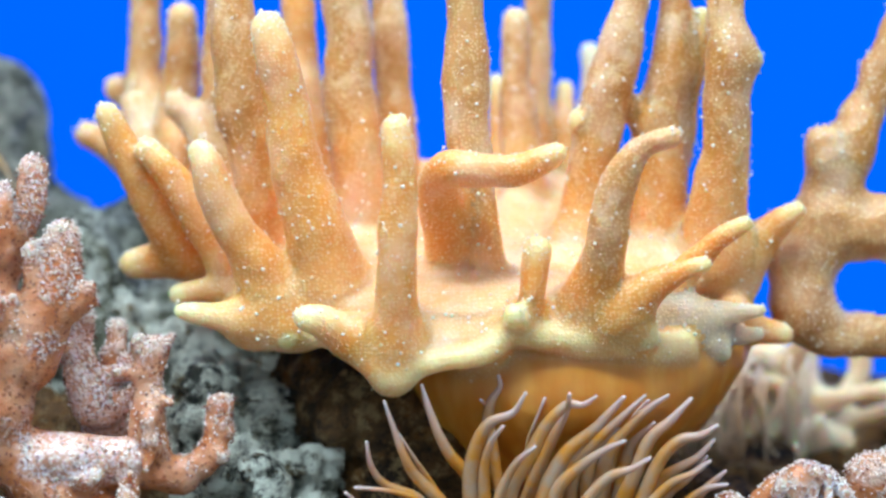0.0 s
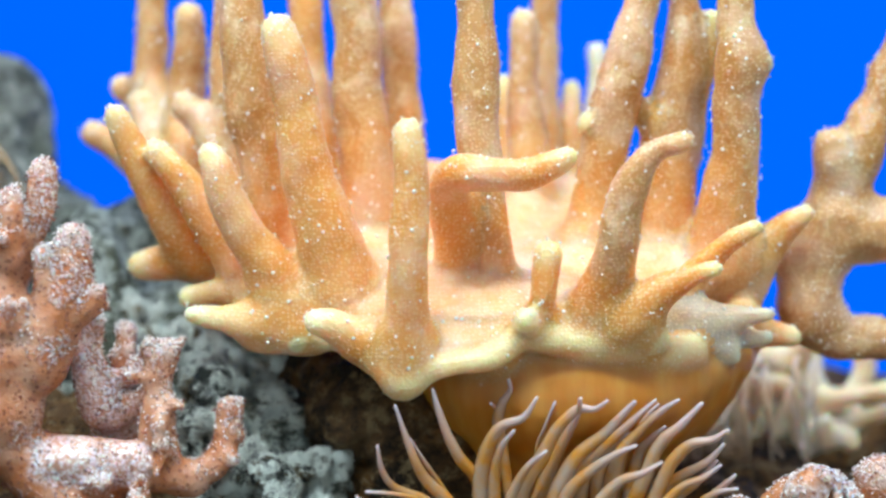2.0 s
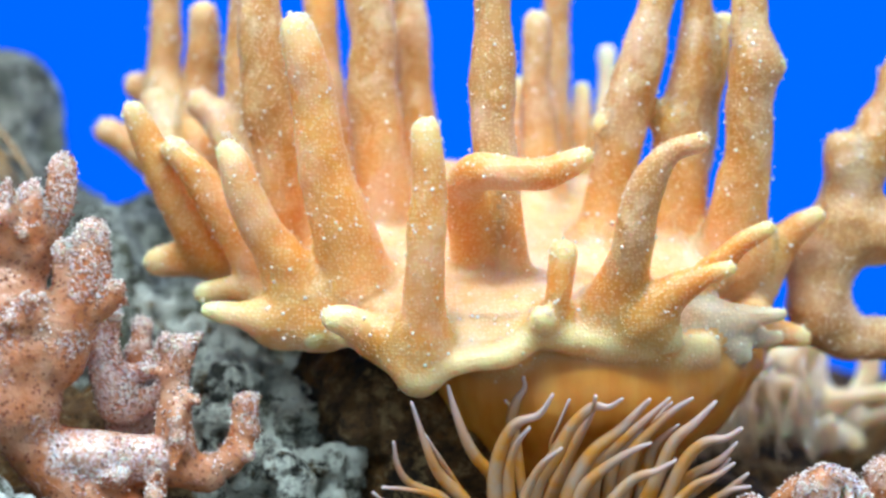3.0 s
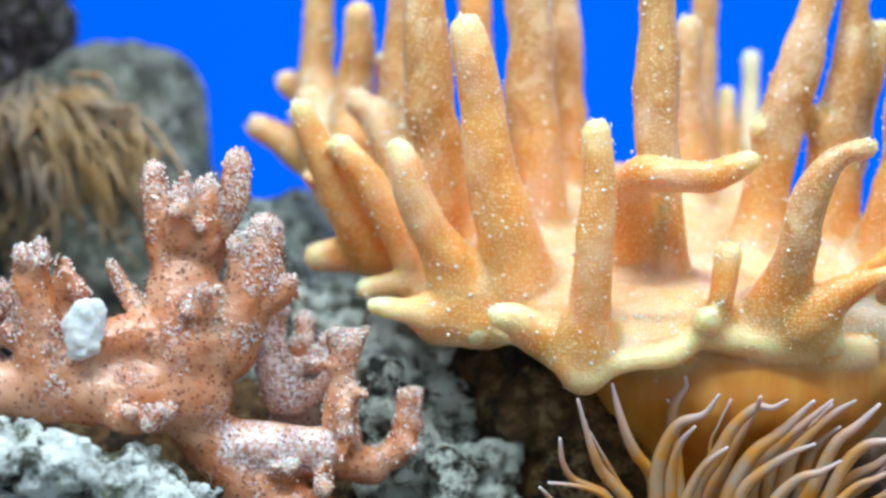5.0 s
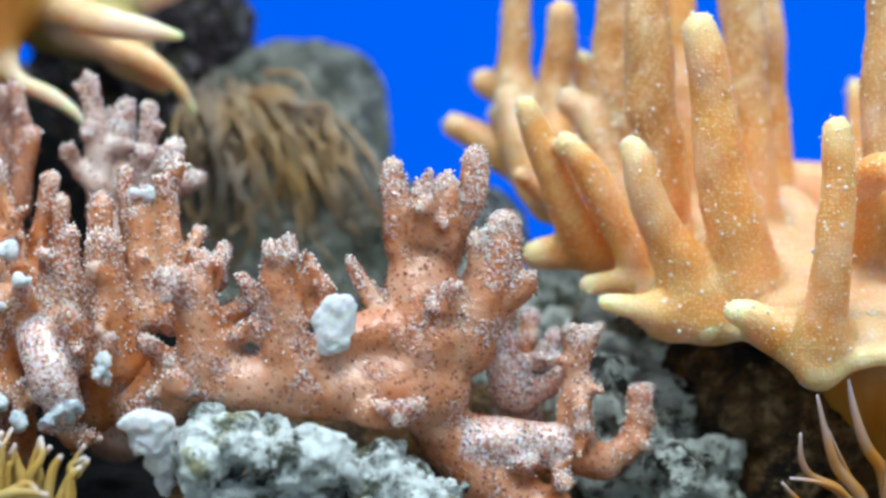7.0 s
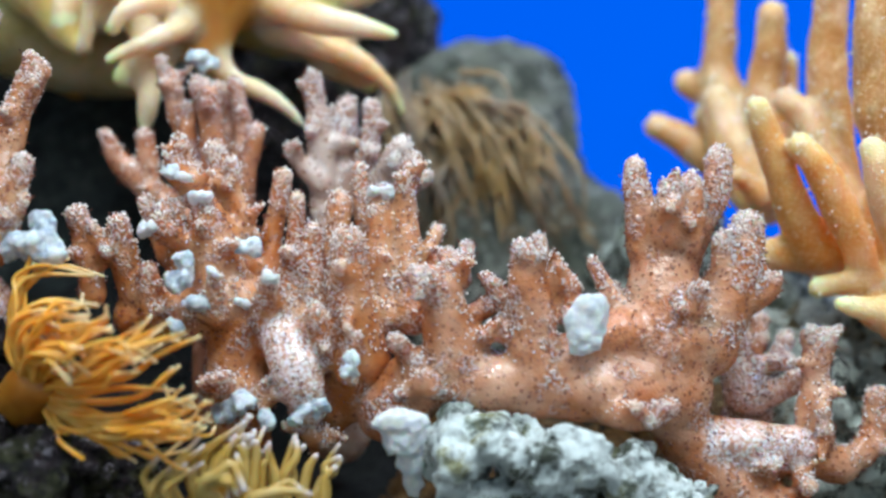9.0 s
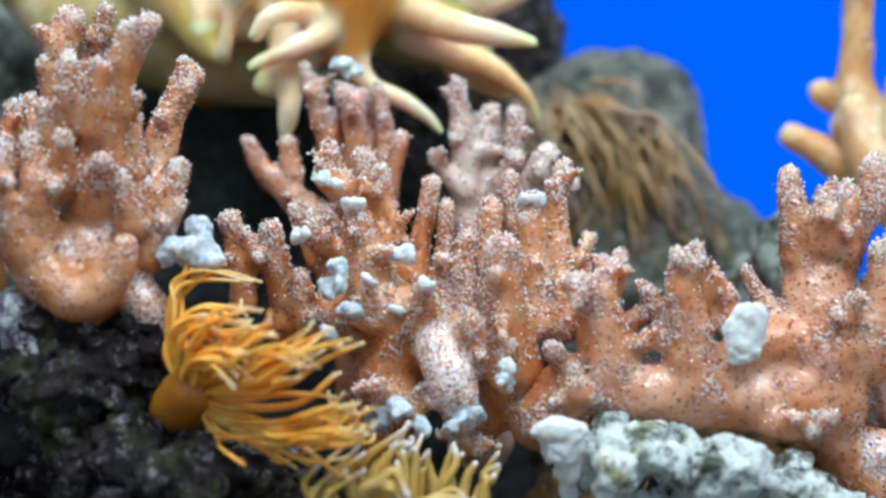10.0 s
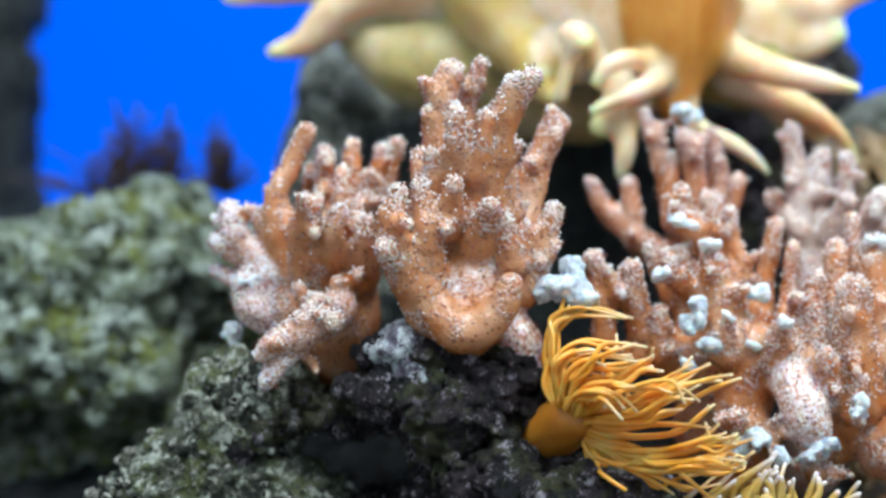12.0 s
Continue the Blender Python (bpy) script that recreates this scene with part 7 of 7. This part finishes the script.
tentacles.append([(-0.2702, -0.0280, 0.1496, 0.0010), (-0.2631, -0.0320, 0.1460, 0.0010), (-0.2546, -0.0349, 0.1424, 0.0008), (-0.2436, -0.0360, 0.1387, 0.0006), (-0.2356, -0.0360, 0.1400, 0.0002)])
tentacles.append([(-0.2697, -0.0280, 0.1535, 0.0010), (-0.2619, -0.0320, 0.1529, 0.0010), (-0.2521, -0.0349, 0.1546, 0.0008), (-0.2439, -0.0360, 0.1546, 0.0006), (-0.2385, -0.0360, 0.1542, 0.0002)])
tentacles.append([(-0.2740, -0.0280, 0.1564, 0.0010), (-0.2741, -0.0339, 0.1622, 0.0010), (-0.2716, -0.0383, 0.1679, 0.0008), (-0.2661, -0.0400, 0.1721, 0.0007), (-0.2587, -0.0400, 0.1715, 0.0002)])
tentacles.append([(-0.2734, -0.0280, 0.1562, 0.0010), (-0.2725, -0.0359, 0.1610, 0.0010), (-0.2691, -0.0418, 0.1647, 0.0008), (-0.2635, -0.0440, 0.1654, 0.0007), (-0.2569, -0.0440, 0.1644, 0.0002)])
tentacles.append([(-0.2747, -0.0280, 0.1564, 0.0010), (-0.2761, -0.0339, 0.1615, 0.0010), (-0.2750, -0.0383, 0.1671, 0.0008), (-0.2708, -0.0400, 0.1706, 0.0007), (-0.2654, -0.0400, 0.1694, 0.0002)])
tentacles.append([(-0.2720, -0.0280, 0.1551, 0.0010), (-0.2682, -0.0369, 0.1585, 0.0010), (-0.2622, -0.0435, 0.1630, 0.0008), (-0.2541, -0.0460, 0.1646, 0.0007), (-0.2488, -0.0460, 0.1634, 0.0002)])
tentacles.append([(-0.2754, -0.0280, 0.1561, 0.0010), (-0.2779, -0.0310, 0.1620, 0.0010), (-0.2770, -0.0332, 0.1689, 0.0008), (-0.2743, -0.0340, 0.1724, 0.0007), (-0.2688, -0.0340, 0.1725, 0.0002)])
tentacles.append([(-0.2712, -0.0280, 0.1544, 0.0010), (-0.2655, -0.0369, 0.1558, 0.0010), (-0.2568, -0.0435, 0.1578, 0.0008), (-0.2501, -0.0460, 0.1620, 0.0007), (-0.2435, -0.0460, 0.1619, 0.0002)])
tentacles.append([(-0.2733, -0.0280, 0.1551, 0.0010), (-0.2730, -0.0369, 0.1597, 0.0010), (-0.2695, -0.0435, 0.1628, 0.0008), (-0.2639, -0.0460, 0.1624, 0.0007), (-0.2606, -0.0460, 0.1592, 0.0002)])
anemone("golden-orange anemone with a dense mop of tentacles", "anemones", M_ANEM_GOLD, [(-0.3010, 0.0300, 0.1171, 0.0068), (-0.2915, 0.0120, 0.1325, 0.0073), (-0.2861, 0.0000, 0.1412, 0.0078), (-0.2795, -0.0140, 0.1490, 0.0077), (-0.2737, -0.0250, 0.1546, 0.0063), (-0.2708, -0.0280, 0.1535, 0.0027)], tentacles, 60, 411, 0.001, 0.004, col_mat=M_GOLDFOOT, curl=0.12)

tentacles = []
tentacles.append([(-0.2298, -0.0260, 0.1206, 0.0022), (-0.2349, -0.0300, 0.1307, 0.0016), (-0.2336, -0.0300, 0.1376, 0.0012), (-0.2216, -0.0280, 0.1464, 0.0005)])
tentacles.append([(-0.2271, -0.0260, 0.1206, 0.0022), (-0.2292, -0.0320, 0.1324, 0.0016), (-0.2265, -0.0320, 0.1393, 0.0012), (-0.2224, -0.0300, 0.1434, 0.0005)])
tentacles.append([(-0.2229, -0.0260, 0.1206, 0.0022), (-0.2226, -0.0300, 0.1309, 0.0018), (-0.2224, -0.0300, 0.1363, 0.0014), (-0.2227, -0.0300, 0.1411, 0.0008)])
tentacles.append([(-0.2202, -0.0260, 0.1207, 0.0022), (-0.2210, -0.0260, 0.1303, 0.0017), (-0.2212, -0.0250, 0.1385, 0.0012), (-0.2206, -0.0240, 0.1437, 0.0007)])
tentacles.append([(-0.2160, -0.0260, 0.1207, 0.0022), (-0.2148, -0.0260, 0.1304, 0.0017), (-0.2162, -0.0260, 0.1359, 0.0012), (-0.2173, -0.0260, 0.1400, 0.0007)])
tentacles.append([(-0.2133, -0.0260, 0.1208, 0.0022), (-0.2134, -0.0260, 0.1290, 0.0017), (-0.2127, -0.0260, 0.1346, 0.0012), (-0.2103, -0.0260, 0.1426, 0.0007)])
tentacles.append([(-0.2091, -0.0260, 0.1194, 0.0022), (-0.2083, -0.0280, 0.1280, 0.0016), (-0.2070, -0.0280, 0.1349, 0.0012), (-0.2050, -0.0280, 0.1383, 0.0007)])
tentacles.append([(-0.2077, -0.0260, 0.1194, 0.0021), (-0.2035, -0.0280, 0.1267, 0.0015), (-0.2029, -0.0280, 0.1322, 0.0011), (-0.2002, -0.0280, 0.1355, 0.0007)])
tentacles.append([(-0.2337, -0.0280, 0.1208, 0.0022), (-0.2397, -0.0340, 0.1285, 0.0016), (-0.2396, -0.0350, 0.1340, 0.0011), (-0.2317, -0.0340, 0.1408, 0.0005)])
tentacles.append([(-0.2365, -0.0280, 0.1194, 0.0021), (-0.2424, -0.0340, 0.1271, 0.0015), (-0.2408, -0.0360, 0.1315, 0.0011), (-0.2355, -0.0360, 0.1369, 0.0005)])
tentacles.append([(-0.2261, -0.0340, 0.1205, 0.0022), (-0.2308, -0.0400, 0.1321, 0.0017), (-0.2252, -0.0420, 0.1344, 0.0013), (-0.2225, -0.0420, 0.1305, 0.0009)])
tentacles.append([(-0.2180, -0.0340, 0.1206, 0.0022), (-0.2201, -0.0400, 0.1282, 0.0017), (-0.2119, -0.0420, 0.1312, 0.0013), (-0.2052, -0.0420, 0.1307, 0.0007)])
anemone("yellow-brown anemone with short pale-tipped tentacles", "anemones", M_ANEM_GOLDPALE, [(-0.2240, -0.0150, 0.1005, 0.0113), (-0.2233, -0.0220, 0.1158, 0.0111)], tentacles, 30, 421, 0.002, 0.004)

brown_rng = np.random.default_rng(5)


def between(a, b, s):
    return np.array(a) * (1 - s) + np.array(b) * s


droop = []
top_a, top_b, foot_a, foot_b = (-0.1913, 0.1260, 0.2444), (-0.1646, 0.1200, 0.2359), (-0.1888, 0.1120, 0.1925), (-0.1310, 0.1120, 0.1914)
for k in range(120):
    u = brown_rng.uniform(0, 1)
    top = between(top_a, top_b, u) + brown_rng.normal(0, 0.004, 3) - (0, 0, brown_rng.uniform(0, 0.012))
    foot = between(foot_a, foot_b, np.clip(u + brown_rng.normal(0, 0.1), 0, 1))
    foot = between(top, foot, brown_rng.uniform(0.45, 1.15)) + brown_rng.normal(0, 0.003, 3)
    droop.append(sway(top, foot, (0.01 * (u - 0.2), -0.008, 0.009 * u), 0.14, brown_rng.uniform(0.0005, 0.0012), brown_rng))
anemone("brown anemone with long drooping tentacles on a boulder", "anemones", M_ANEM_BROWN, [(-0.1703, 0.1400, 0.2304, 0.0115), (-0.1671, 0.1300, 0.2336, 0.0094)], droop, 8, 431, 0.001, 0.004)

droop = []
for k in range(60):
    u = brown_rng.uniform(0, 1)
    top = np.array((0.058 + 0.058 * u, 0.108, 0.14 + 0.016 * brown_rng.uniform()))
    foot = top + (brown_rng.normal(-0.006, 0.005), -0.008 - 0.008 * brown_rng.uniform(), -0.014 - 0.02 * brown_rng.uniform())
    droop.append(sway(top, foot, (-0.003, -0.006, 0.003), 0.06, brown_rng.uniform(0.0005, 0.0009), brown_rng))
anemone("brown-violet anemone with thin tentacles below the cream coral", "anemones", M_ANEM_RUST, [(0.09, 0.13, 0.1, 0.014), (0.09, 0.125, 0.13, 0.01)], droop, 6, 441, 0.001, 0.004)

# ---- dark feathery growth on the mossy rock ----
feather = thing_at("sea_feathers", "dark brown feathery growth on the mossy rock", "sea plant")
stem_rng = np.random.default_rng(9)
for centre, tall, wide in (((-0.4414, 0.1400, 0.2179), 0.032, 0.0075), ((-0.4341, 0.1400, 0.2180), 0.034, 0.006), ((-0.4231, 0.1400, 0.2173), 0.036, 0.004), ((-0.4071, 0.1400, 0.2187), 0.03, 0.006), ((-0.4528, 0.1400, 0.2156), 0.015, 0.012), ((-0.4299, 0.1400, 0.2171), 0.02, 0.012), ((-0.4029, 0.1400, 0.2167), 0.02, 0.008)):
    for k in range(34):
        lean = stem_rng.normal(0, wide)
        top = (centre[0] + lean, centre[1] + stem_rng.normal(0, wide), centre[2] + tall * stem_rng.uniform(0.5, 1.0) * (1 - min(abs(lean) / (3 * wide), 0.6)))
        tube("frond", sway(centre, top, (0, 0, 0), 0.05, 0.00045, stem_rng), M_FEATHER, feather, 5)
